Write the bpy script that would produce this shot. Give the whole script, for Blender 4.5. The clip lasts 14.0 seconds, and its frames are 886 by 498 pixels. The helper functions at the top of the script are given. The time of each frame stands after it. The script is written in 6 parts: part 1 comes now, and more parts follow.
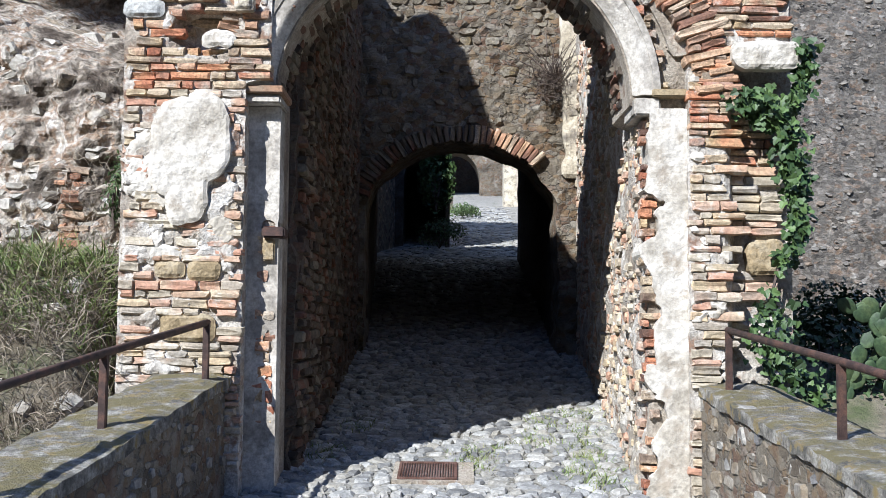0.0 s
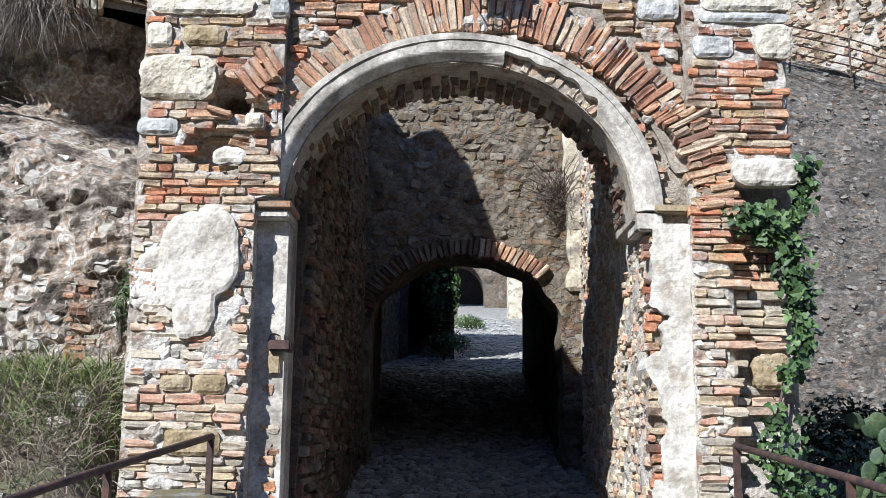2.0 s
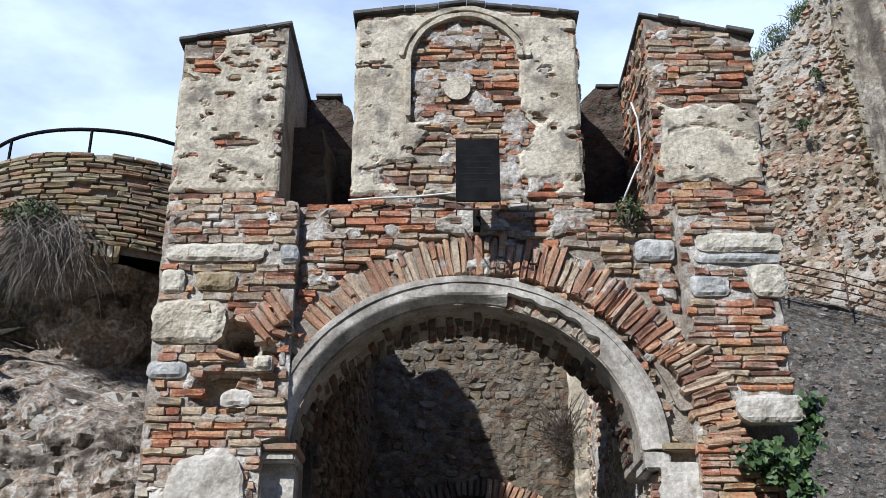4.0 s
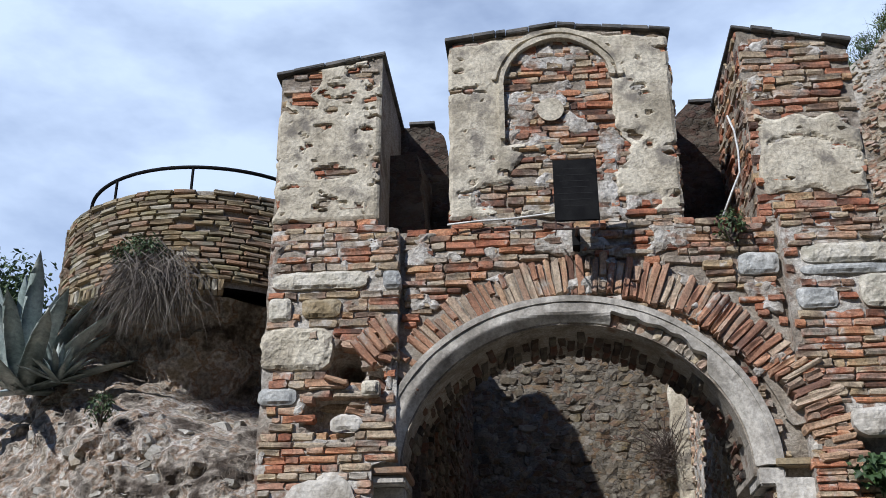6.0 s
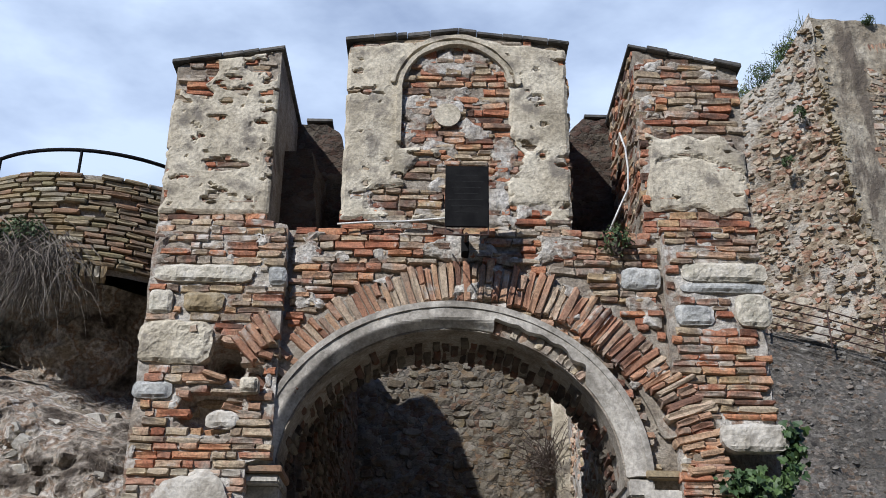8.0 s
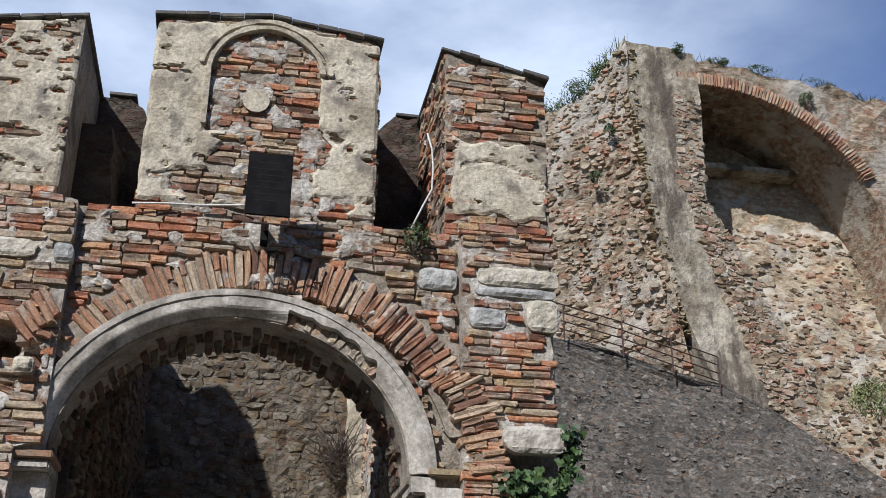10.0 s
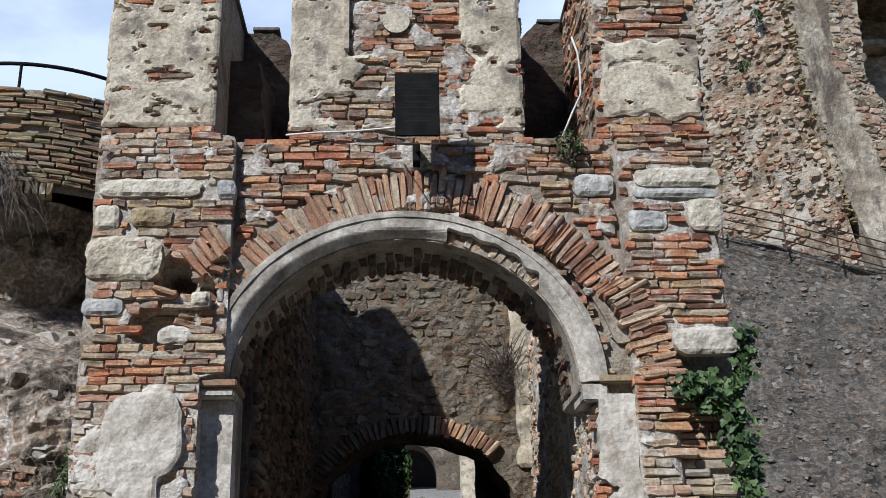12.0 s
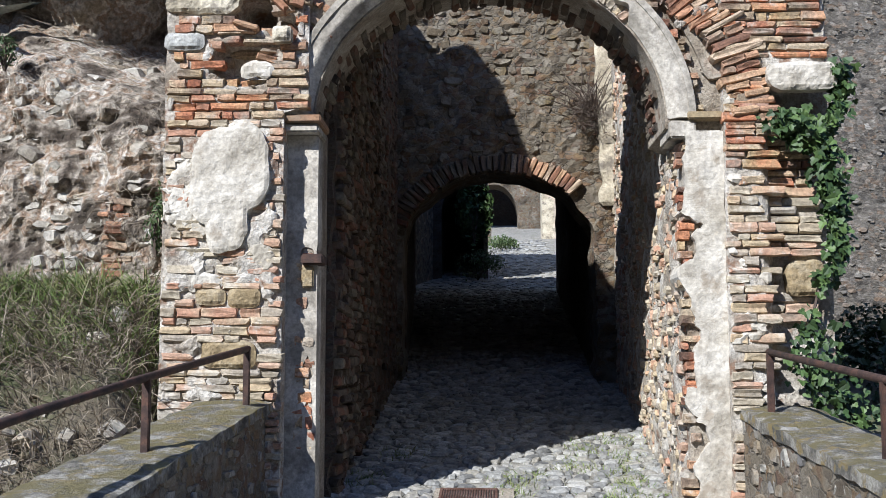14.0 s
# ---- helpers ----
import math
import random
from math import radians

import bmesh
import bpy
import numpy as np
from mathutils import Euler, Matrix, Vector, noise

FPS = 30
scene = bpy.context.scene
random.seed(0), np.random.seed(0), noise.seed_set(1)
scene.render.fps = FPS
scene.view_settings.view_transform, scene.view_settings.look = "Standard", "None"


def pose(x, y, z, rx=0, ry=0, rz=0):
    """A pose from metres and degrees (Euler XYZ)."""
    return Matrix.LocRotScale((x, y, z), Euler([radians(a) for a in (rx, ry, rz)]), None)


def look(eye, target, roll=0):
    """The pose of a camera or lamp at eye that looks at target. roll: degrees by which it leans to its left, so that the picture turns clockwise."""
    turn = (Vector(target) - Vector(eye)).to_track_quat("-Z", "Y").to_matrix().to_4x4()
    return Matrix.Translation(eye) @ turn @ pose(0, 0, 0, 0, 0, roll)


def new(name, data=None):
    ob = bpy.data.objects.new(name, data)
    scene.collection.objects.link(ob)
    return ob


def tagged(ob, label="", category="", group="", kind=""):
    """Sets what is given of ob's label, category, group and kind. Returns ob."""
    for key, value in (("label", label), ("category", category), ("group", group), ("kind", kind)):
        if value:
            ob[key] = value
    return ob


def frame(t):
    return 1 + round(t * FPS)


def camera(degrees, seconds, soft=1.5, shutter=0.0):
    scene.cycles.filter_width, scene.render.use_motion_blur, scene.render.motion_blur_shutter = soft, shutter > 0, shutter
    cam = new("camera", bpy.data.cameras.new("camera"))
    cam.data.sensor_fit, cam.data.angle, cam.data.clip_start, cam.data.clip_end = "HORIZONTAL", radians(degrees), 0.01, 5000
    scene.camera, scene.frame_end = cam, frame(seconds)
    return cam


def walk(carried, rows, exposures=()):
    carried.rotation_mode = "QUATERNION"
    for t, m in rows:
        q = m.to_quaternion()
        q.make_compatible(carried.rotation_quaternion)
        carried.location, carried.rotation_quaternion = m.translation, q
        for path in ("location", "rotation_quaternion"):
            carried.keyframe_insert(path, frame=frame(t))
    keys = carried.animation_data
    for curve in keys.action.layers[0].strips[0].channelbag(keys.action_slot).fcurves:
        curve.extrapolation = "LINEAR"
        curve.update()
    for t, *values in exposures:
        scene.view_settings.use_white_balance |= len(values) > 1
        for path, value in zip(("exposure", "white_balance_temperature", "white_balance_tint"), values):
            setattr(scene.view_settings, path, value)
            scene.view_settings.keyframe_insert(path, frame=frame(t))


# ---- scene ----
cam = camera(44.86, 14.0, soft=0.65)
PATH = [
    (0.0, pose(0.020, -7.898, 1.356, 93.90, -0.48, -0.19)),
    (0.5, pose(0.015, -7.895, 1.356, 94.23, -0.62, 0.04)),
    (1.0, pose(0.012, -7.900, 1.360, 95.42, -0.65, -0.43)),
    (1.5, pose(0.008, -7.921, 1.366, 97.30, -0.74, -0.13)),
    (2.0, pose(0.010, -7.950, 1.367, 99.84, -0.61, 0.02)),
    (2.5, pose(0.008, -7.965, 1.361, 103.61, -0.33, 0.15)),
    (3.0, pose(0.011, -8.000, 1.364, 107.36, -0.10, 0.28)),
    (5.3, pose(-0.057, -8.072, 1.297, 114.69, -0.07, 1.15)),
    (5.5, pose(-0.084, -8.073, 1.286, 114.48, -0.04, 2.38)),
    (6.0, pose(-0.129, -8.098, 1.289, 113.99, 0.09, 5.35)),
    (6.5, pose(-0.135, -8.097, 1.294, 113.88, -0.38, 5.91)),
    (7.0, pose(-0.132, -8.092, 1.294, 114.17, -0.62, 5.44)),
    (7.5, pose(-0.101, -8.079, 1.264, 114.30, -1.04, 2.64)),
    (8.0, pose(-0.025, -8.076, 1.294, 114.15, -0.64, -0.72)),
    (8.5, pose(0.039, -8.063, 1.287, 113.90, -0.53, -5.07)),
    (9.0, pose(0.102, -8.056, 1.272, 114.26, -0.22, -9.71)),
    (9.2, pose(0.119, -8.059, 1.278, 114.27, -0.25, -11.46)),
    (11.3, pose(0.051, -8.053, 1.310, 112.75, 1.67, -7.58)),
    (11.5, pose(0.046, -8.041, 1.314, 112.36, 1.52, -5.75)),
    (12.0, pose(0.046, -7.999, 1.307, 109.44, 1.18, -2.24)),
    (12.5, pose(0.045, -7.961, 1.302, 105.40, 1.02, -0.68)),
    (13.0, pose(0.043, -7.943, 1.295, 102.12, 0.67, 1.00)),
    (13.5, pose(0.038, -7.929, 1.288, 97.89, 0.08, 1.55)),
    (14.0, pose(0.031, -7.928, 1.284, 95.73, 0.05, 1.93)),
]
EXPOSURES = [(0.0, 0.97, 5860, 10), (1.5, 0.93, 5860, 10), (2.5, 0.86, 5860, 10), (3.2, 0.62, 5880, 10), (5.3, 0.07, 5950, 11), (7.5, 0.06, 5980, 11), (9.2, 0.06, 6250, 12),
             (11.3, 0.03, 6080, 12), (12.5, 0.29, 6030, 10), (13.2, 0.56, 6000, 10), (14.0, 0.68, 6000, 10)]
walk(cam, PATH, EXPOSURES)

# ---------------------------------------------------------------- light
SUN_FROM = Vector((-0.6, -0.8, 0.8)).normalized()
world = bpy.data.worlds.new("sky")
scene.world = world
world.use_nodes = True
wn, wl = world.node_tree.nodes, world.node_tree.links
wn.clear()
sky = wn.new("ShaderNodeTexSky")
sky.sky_type, sky.sun_disc = "NISHITA", False
sky.sun_elevation = math.asin(SUN_FROM.z)
sky.sun_rotation = math.atan2(SUN_FROM.x, SUN_FROM.y)
sky.air_density, sky.dust_density, sky.ozone_density = 1.6, 0.15, 3.0
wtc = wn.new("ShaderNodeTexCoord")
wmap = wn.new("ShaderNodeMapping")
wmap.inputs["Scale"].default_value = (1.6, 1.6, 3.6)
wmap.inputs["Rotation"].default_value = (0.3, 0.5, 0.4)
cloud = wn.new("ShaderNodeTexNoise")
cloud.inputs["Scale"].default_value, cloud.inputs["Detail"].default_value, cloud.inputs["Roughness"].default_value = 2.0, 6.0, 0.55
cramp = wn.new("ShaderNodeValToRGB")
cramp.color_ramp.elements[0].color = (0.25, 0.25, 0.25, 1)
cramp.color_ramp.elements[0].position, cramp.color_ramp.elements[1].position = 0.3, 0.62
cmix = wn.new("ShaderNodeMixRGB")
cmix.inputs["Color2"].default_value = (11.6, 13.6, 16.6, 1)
bg = wn.new("ShaderNodeBackground")
bg.inputs["Strength"].default_value = 0.06
wout = wn.new("ShaderNodeOutputWorld")
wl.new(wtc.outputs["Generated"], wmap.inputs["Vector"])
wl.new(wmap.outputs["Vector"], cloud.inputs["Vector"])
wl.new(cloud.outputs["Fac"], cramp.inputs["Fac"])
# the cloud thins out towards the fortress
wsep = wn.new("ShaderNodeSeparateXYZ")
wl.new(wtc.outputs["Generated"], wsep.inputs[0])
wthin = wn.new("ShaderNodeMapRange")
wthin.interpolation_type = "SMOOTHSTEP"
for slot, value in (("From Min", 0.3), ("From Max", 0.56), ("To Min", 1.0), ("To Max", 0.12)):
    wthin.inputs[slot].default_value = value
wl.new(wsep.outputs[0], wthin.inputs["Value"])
# cloud also cut out of view behind, to lower the fill light
wfill_cut = wn.new("ShaderNodeMapRange")
wfill_cut.interpolation_type = "SMOOTHSTEP"
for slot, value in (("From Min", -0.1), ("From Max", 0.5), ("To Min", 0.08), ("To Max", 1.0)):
    wfill_cut.inputs[slot].default_value = value
wl.new(wsep.outputs[1], wfill_cut.inputs["Value"])
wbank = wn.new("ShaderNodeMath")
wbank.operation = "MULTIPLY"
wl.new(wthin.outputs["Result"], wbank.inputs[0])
wl.new(wfill_cut.outputs["Result"], wbank.inputs[1])
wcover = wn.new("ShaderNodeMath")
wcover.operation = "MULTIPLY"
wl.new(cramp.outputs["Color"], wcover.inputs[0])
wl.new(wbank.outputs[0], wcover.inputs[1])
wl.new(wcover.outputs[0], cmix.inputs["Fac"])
wblue = wn.new("ShaderNodeMixRGB")
wblue.blend_type, wblue.inputs["Fac"].default_value = "MULTIPLY", 1.0
wblue.inputs["Color2"].default_value = (0.66, 0.9, 1.42, 1)
wl.new(sky.outputs["Color"], wblue.inputs["Color1"])
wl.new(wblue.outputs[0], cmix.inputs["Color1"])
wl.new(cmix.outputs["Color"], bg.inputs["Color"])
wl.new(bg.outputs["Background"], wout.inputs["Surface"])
sun = new("sun", bpy.data.lights.new("sun", "SUN"))
sun.data.energy, sun.data.angle, sun.data.color = 5.0, radians(0.53), (1.0, 0.965, 0.91)
sun.matrix_basis = look(SUN_FROM * 60, (0, 0, 0))


# ---------------------------------------------------------------- materials
def mat(name, cols, scale=3.0, fine=40.0, rough=0.9, bump=0.35, per_object=0.0, per_island=0.0, stain=None, stain_scale=1.2, stain_at=(0.5, 0.68),
        cells=0.0, cell_mix=0.6, joint=None, moss=None, bump_size=0.02, metal=0.0, stretch=(1, 1, 1), gap_bump=1.1, stain_stretch=None, grit=0.55):
    """A weathered surface: a ramp of colours over broad noise, grain, optional stains, stones with joints, and moss on faces that look up."""
    m = bpy.data.materials.new(name)
    m.use_nodes = True
    n, l = m.node_tree.nodes, m.node_tree.links
    p = n["Principled BSDF"]
    p.inputs["Roughness"].default_value, p.inputs["Metallic"].default_value = rough, metal
    geo = n.new("ShaderNodeNewGeometry")
    vec = n.new("ShaderNodeMapping")
    vec.inputs["Scale"].default_value = stretch
    l.new(geo.outputs["Position"], vec.inputs["Vector"])

    def tex(kind, size, detail=4.0, roughness=0.6):
        t = n.new(kind)
        t.inputs["Scale"].default_value = size
        if kind == "ShaderNodeTexNoise":
            t.inputs["Detail"].default_value, t.inputs["Roughness"].default_value = detail, roughness
        l.new(vec.outputs["Vector"], t.inputs["Vector"])
        return t

    def calc(op, a, b):
        t = n.new("ShaderNodeMath")
        t.operation = op
        for k, v in enumerate((a, b)):
            if isinstance(v, (int, float)):
                t.inputs[k].default_value = v
            else:
                l.new(v, t.inputs[k])
        return t.outputs[0]

    def mix(fac, a, b, blend="MIX"):
        t = n.new("ShaderNodeMixRGB")
        t.blend_type = blend
        for k, v in zip(("Fac", "Color1", "Color2"), (fac, a, b)):
            if isinstance(v, (int, float)):
                t.inputs[k].default_value = v
            elif isinstance(v, tuple):
                t.inputs[k].default_value = (*v, 1)
            else:
                l.new(v, t.inputs[k])
        return t.outputs[0]

    def step(value, lo, hi):
        t = n.new("ShaderNodeMapRange")
        t.inputs["From Min"].default_value, t.inputs["From Max"].default_value = lo, hi
        t.interpolation_type = "SMOOTHSTEP"
        l.new(value, t.inputs["Value"])
        return t.outputs["Result"]

    broad = tex("ShaderNodeTexNoise", scale)
    value = broad.outputs["Fac"]
    value = step(value, 0.28, 0.72)
    if per_object:
        info = n.new("ShaderNodeObjectInfo")
        value = calc("ADD", calc("MULTIPLY", value, 1 - per_object), calc("MULTIPLY", info.outputs["Random"], per_object))
    if per_island:
        value = calc("ADD", calc("MULTIPLY", value, 1 - per_island), calc("MULTIPLY", geo.outputs["Random Per Island"], per_island))
    if cells:
        warp = tex("ShaderNodeTexNoise", cells * 1.3, 5.0)
        add = n.new("ShaderNodeMixRGB")
        add.blend_type, add.inputs["Fac"].default_value = "ADD", 0.8 / cells
        l.new(vec.outputs["Vector"], add.inputs["Color1"])
        l.new(warp.outputs["Color"], add.inputs["Color2"])
        vor, edge = n.new("ShaderNodeTexVoronoi"), n.new("ShaderNodeTexVoronoi")
        edge.feature = "DISTANCE_TO_EDGE"
        for v in (vor, edge):
            v.inputs["Scale"].default_value = cells
            l.new(add.outputs[0], v.inputs["Vector"])
        sep = n.new("ShaderNodeSeparateColor")
        l.new(vor.outputs["Color"], sep.inputs[0])
        value = calc("ADD", calc("MULTIPLY", value, 1 - cell_mix), calc("MULTIPLY", sep.outputs[0], cell_mix))
    ramp = n.new("ShaderNodeValToRGB")
    els = ramp.color_ramp.elements
    while len(els) < len(cols):
        els.new(0.5)
    for k, c in enumerate(cols):
        els[k].position, els[k].color = 0.08 + 0.84 * k / max(1, len(cols) - 1), (*c, 1)
    l.new(value, ramp.inputs["Fac"])
    colour = ramp.outputs["Color"]
    grain = tex("ShaderNodeTexNoise", fine, 6.0, 0.7)
    shade = step(grain.outputs["Fac"], 0.25, 0.75)
    colour = mix(grit, colour, mix(shade, (0.35, 0.35, 0.35), (1.45, 1.45, 1.45)), "MULTIPLY")
    height = grain.outputs["Fac"]
    if cells:
        gap = step(edge.outputs["Distance"], 0.0, 0.1)
        filled = tex("ShaderNodeTexNoise", cells * 0.6, 4.0)
        gap = calc("MAXIMUM", gap, step(filled.outputs["Fac"], 0.42, 0.58))
        if joint:
            colour = mix(gap, joint, colour)
        height = calc("ADD", calc("MULTIPLY", height, 0.5 if gap_bump else 1.0), calc("MULTIPLY", gap, gap_bump)) if gap_bump else calc("ADD", height, calc("MULTIPLY", sep.outputs[1], 0.35))
    if stain:
        st = tex("ShaderNodeTexNoise", stain_scale, 8.0, 0.65)
        if stain_stretch:
            sm = n.new("ShaderNodeMapping")
            sm.inputs["Scale"].default_value = stain_stretch
            l.new(geo.outputs["Position"], sm.inputs["Vector"])
            l.new(sm.outputs["Vector"], st.inputs["Vector"])
        colour = mix(step(st.outputs["Fac"], *stain_at), colour, stain)
    if moss:
        up = n.new("ShaderNodeSeparateXYZ")
        l.new(geo.outputs["Normal"], up.inputs[0])
        mo = tex("ShaderNodeTexNoise", 5.0, 6.0, 0.7)
        colour = mix(calc("MULTIPLY", step(up.outputs[2], 0.4, 0.9), step(mo.outputs["Fac"], 0.42, 0.6)), colour, moss)
    l.new(colour, p.inputs["Base Color"])
    b = n.new("ShaderNodeBump")
    b.inputs["Strength"].default_value, b.inputs["Distance"].default_value = bump, bump_size
    l.new(height, b.inputs["Height"])
    l.new(b.outputs["Normal"], p.inputs["Normal"])
    return m


BRICK_COLS = [(0.11, 0.06, 0.04), (0.32, 0.115, 0.06), (0.47, 0.215, 0.11), (0.4, 0.29, 0.16), (0.24, 0.195, 0.145), (0.42, 0.175, 0.095), (0.16, 0.11, 0.08), (0.48, 0.38, 0.255), (0.37, 0.15, 0.085), (0.29, 0.25, 0.2), (0.5, 0.29, 0.17), (0.14, 0.09, 0.065), (0.42, 0.33, 0.215), (0.36, 0.3, 0.23)]
M_BRICK = mat("weathered_brick", BRICK_COLS, 2.2, 45, 0.92, 0.7, per_object=0.88, stain=(0.52, 0.475, 0.41), stain_scale=4.2, stain_at=(0.56, 0.68), bump_size=0.018, grit=0.85)
M_BRICK_BULK = mat("weathered_brick_bulk", BRICK_COLS, 2.2, 45, 0.92, 0.7, per_island=0.88, stain=(0.52, 0.475, 0.41), stain_scale=4.2, stain_at=(0.56, 0.68), bump_size=0.018, grit=0.85)
PALE_COLS = [(0.4, 0.22, 0.145), (0.45, 0.36, 0.25), (0.34, 0.295, 0.22), (0.48, 0.42, 0.32), (0.46, 0.29, 0.2), (0.28, 0.245, 0.195), (0.45, 0.36, 0.23), (0.43, 0.24, 0.16), (0.39, 0.33, 0.255), (0.3, 0.27, 0.225)]
M_BRICK_PALE = mat("pale_brick", PALE_COLS, 2.2, 40, 0.92, 0.7, per_object=0.88, stain=(0.54, 0.5, 0.43), stain_scale=3.8, stain_at=(0.56, 0.68), bump_size=0.016, grit=0.6)
M_PALE_BULK = mat("pale_brick_bulk", PALE_COLS, 2.2, 40, 0.92, 0.7, per_island=0.88, stain=(0.54, 0.5, 0.43), stain_scale=3.8, stain_at=(0.56, 0.68), bump_size=0.016, grit=0.6)
M_REDBRICK = mat("red_arch_brick", [(0.15, 0.08, 0.055), (0.36, 0.18, 0.105), (0.45, 0.3, 0.185), (0.33, 0.165, 0.1), (0.48, 0.38, 0.27), (0.27, 0.195, 0.14), (0.43, 0.23, 0.135)], 2.5, 50, 0.92, 0.7, per_object=0.85, stain=(0.45, 0.41, 0.35), stain_scale=4.0, stain_at=(0.58, 0.72), bump_size=0.016, grit=0.7)
M_TURRET = mat("turret_brick", [(0.12, 0.085, 0.05), (0.28, 0.205, 0.11), (0.34, 0.28, 0.18), (0.21, 0.18, 0.135), (0.31, 0.18, 0.105), (0.17, 0.13, 0.09), (0.26, 0.22, 0.12), (0.42, 0.385, 0.31)], 2.2, 45, 0.92, 0.6, per_object=0.85, stain=(0.15, 0.14, 0.1), stain_scale=3.0, stain_at=(0.52, 0.68), bump_size=0.014)
M_MORTAR = mat("lime_mortar", [(0.2, 0.16, 0.12), (0.33, 0.285, 0.225), (0.46, 0.415, 0.345)], 3.0, 45, 0.95, 0.8, stain=(0.19, 0.12, 0.078), stain_scale=3.0, stain_at=(0.54, 0.7), bump_size=0.03, grit=0.7)
M_MORTAR_PALE = mat("pale_lime", [(0.3, 0.255, 0.2), (0.45, 0.41, 0.35), (0.6, 0.565, 0.505)], 4.0, 40, 0.95, 0.9, stain=(0.24, 0.15, 0.1), stain_scale=6.0, stain_at=(0.52, 0.66), bump_size=0.025, grit=0.75)
M_PLASTER = mat("old_plaster", [(0.34, 0.295, 0.215), (0.5, 0.442, 0.335), (0.6, 0.543, 0.425)], 2.2, 30, 0.92, 0.75, stain=(0.2, 0.175, 0.14), stain_scale=4.5, stain_at=(0.5, 0.66), bump_size=0.022, grit=0.62)
M_WHITE = mat("white_limewash", [(0.36, 0.325, 0.265), (0.49, 0.452, 0.385), (0.56, 0.525, 0.46)], 3.0, 26, 0.92, 0.6, stain=(0.32, 0.275, 0.215), stain_scale=5.0, stain_at=(0.52, 0.68), bump_size=0.018, grit=0.5)
M_GREY = mat("grey_moulded_plaster", [(0.27, 0.245, 0.205), (0.42, 0.385, 0.33), (0.54, 0.505, 0.44)], 3.0, 28, 0.9, 0.6, stain=(0.16, 0.143, 0.118), stain_scale=4.0, stain_at=(0.55, 0.7), bump_size=0.014, grit=0.6)
M_RUBBLE = mat("rubble_masonry", [(0.0825, 0.0638, 0.0435), (0.135, 0.111, 0.078), (0.18, 0.156, 0.118), (0.165, 0.112, 0.06), (0.12, 0.0713, 0.045), (0.247, 0.223, 0.18)], 1.4, 40, 0.95, 0.9, cells=9.0, joint=(0.188, 0.165, 0.131), stain=(0.232, 0.206, 0.165), stain_scale=1.6, stain_at=(0.52, 0.68), bump_size=0.045, stretch=(1, 1, 1.4))
# passage masonry darkened so that its colour carries part of the shade
M_PASSAGE_SHADE = mat("passage_rubble_shade", [(0.04, 0.03, 0.022), (0.075, 0.046, 0.031), (0.09, 0.074, 0.055), (0.08, 0.042, 0.028), (0.13, 0.11, 0.082)], 2.0, 40, 0.95, 0.9, cells=11.0, joint=(0.095, 0.08, 0.06), stain=(0.12, 0.1, 0.075), stain_scale=1.5, stain_at=(0.55, 0.72), bump_size=0.04, stretch=(1, 1, 1.5))
M_FARWALL = mat("grey_fortress_masonry", [(0.045, 0.039, 0.032), (0.12, 0.106, 0.088), (0.2, 0.178, 0.146), (0.1, 0.085, 0.068), (0.24, 0.218, 0.185), (0.17, 0.115, 0.075), (0.4, 0.368, 0.315)], 1.3, 10.0, 0.95, 1.0, cells=6.5, cell_mix=0.7, stain=(0.13, 0.118, 0.1), stain_scale=1.1, stain_at=(0.5, 0.64), bump_size=0.14, stretch=(1, 1, 1.4), gap_bump=0.0, stain_stretch=(1, 1, 0.5), grit=0.85)
M_BASTION = mat("bastion_masonry", [(0.14, 0.095, 0.055), (0.27, 0.2, 0.125), (0.38, 0.315, 0.225), (0.27, 0.14, 0.08), (0.48, 0.42, 0.32), (0.2, 0.145, 0.09)], 1.1, 4.0, 0.95, 1.0, cells=3.2, cell_mix=0.6, stain=(0.45, 0.405, 0.335), stain_scale=0.4, stain_at=(0.5, 0.6), bump_size=0.16, stretch=(1, 1, 1.6), gap_bump=0.0, stain_stretch=(1, 1, 0.6), grit=0.8)
M_RECESS = mat("pale_recess_masonry", [(0.22, 0.165, 0.1), (0.36, 0.29, 0.19), (0.47, 0.395, 0.275), (0.34, 0.2, 0.115), (0.52, 0.455, 0.335)], 0.9, 4, 0.95, 0.9, cells=3.0, cell_mix=0.45, stain=(0.5, 0.455, 0.375), stain_scale=0.5, stain_at=(0.48, 0.6), bump_size=0.12, stretch=(1, 1, 1.6), gap_bump=0.0, grit=0.7)
M_BASTION_PLASTER = mat("streaked_bastion_plaster", [(0.25, 0.205, 0.145), (0.4, 0.345, 0.255), (0.5, 0.44, 0.34)], 0.9, 4, 0.95, 0.9, stain=(0.12, 0.095, 0.07), stain_scale=0.8, stain_at=(0.48, 0.6), bump_size=0.12, stain_stretch=(1, 1, 0.3), grit=0.75)
M_ROCK = mat("crumbling_rock", [(0.0915, 0.0683, 0.0488), (0.256, 0.213, 0.168), (0.512, 0.451, 0.372), (0.366, 0.25, 0.165), (0.756, 0.701, 0.622), (0.439, 0.36, 0.262)], 2.6, 22, 0.95, 1.0, stain=(0.1, 0.08, 0.06), stain_scale=1.5, stain_at=(0.57, 0.67), bump_size=0.08, grit=0.9)
M_STONE = mat("field_stone", [(0.09, 0.085, 0.075), (0.17, 0.158, 0.135), (0.24, 0.22, 0.185), (0.19, 0.15, 0.1), (0.3, 0.285, 0.25), (0.14, 0.135, 0.13)], 4.0, 50, 0.9, 0.6, per_object=0.75, stain=(0.3, 0.28, 0.24), stain_scale=5.0, stain_at=(0.56, 0.7), bump_size=0.02)
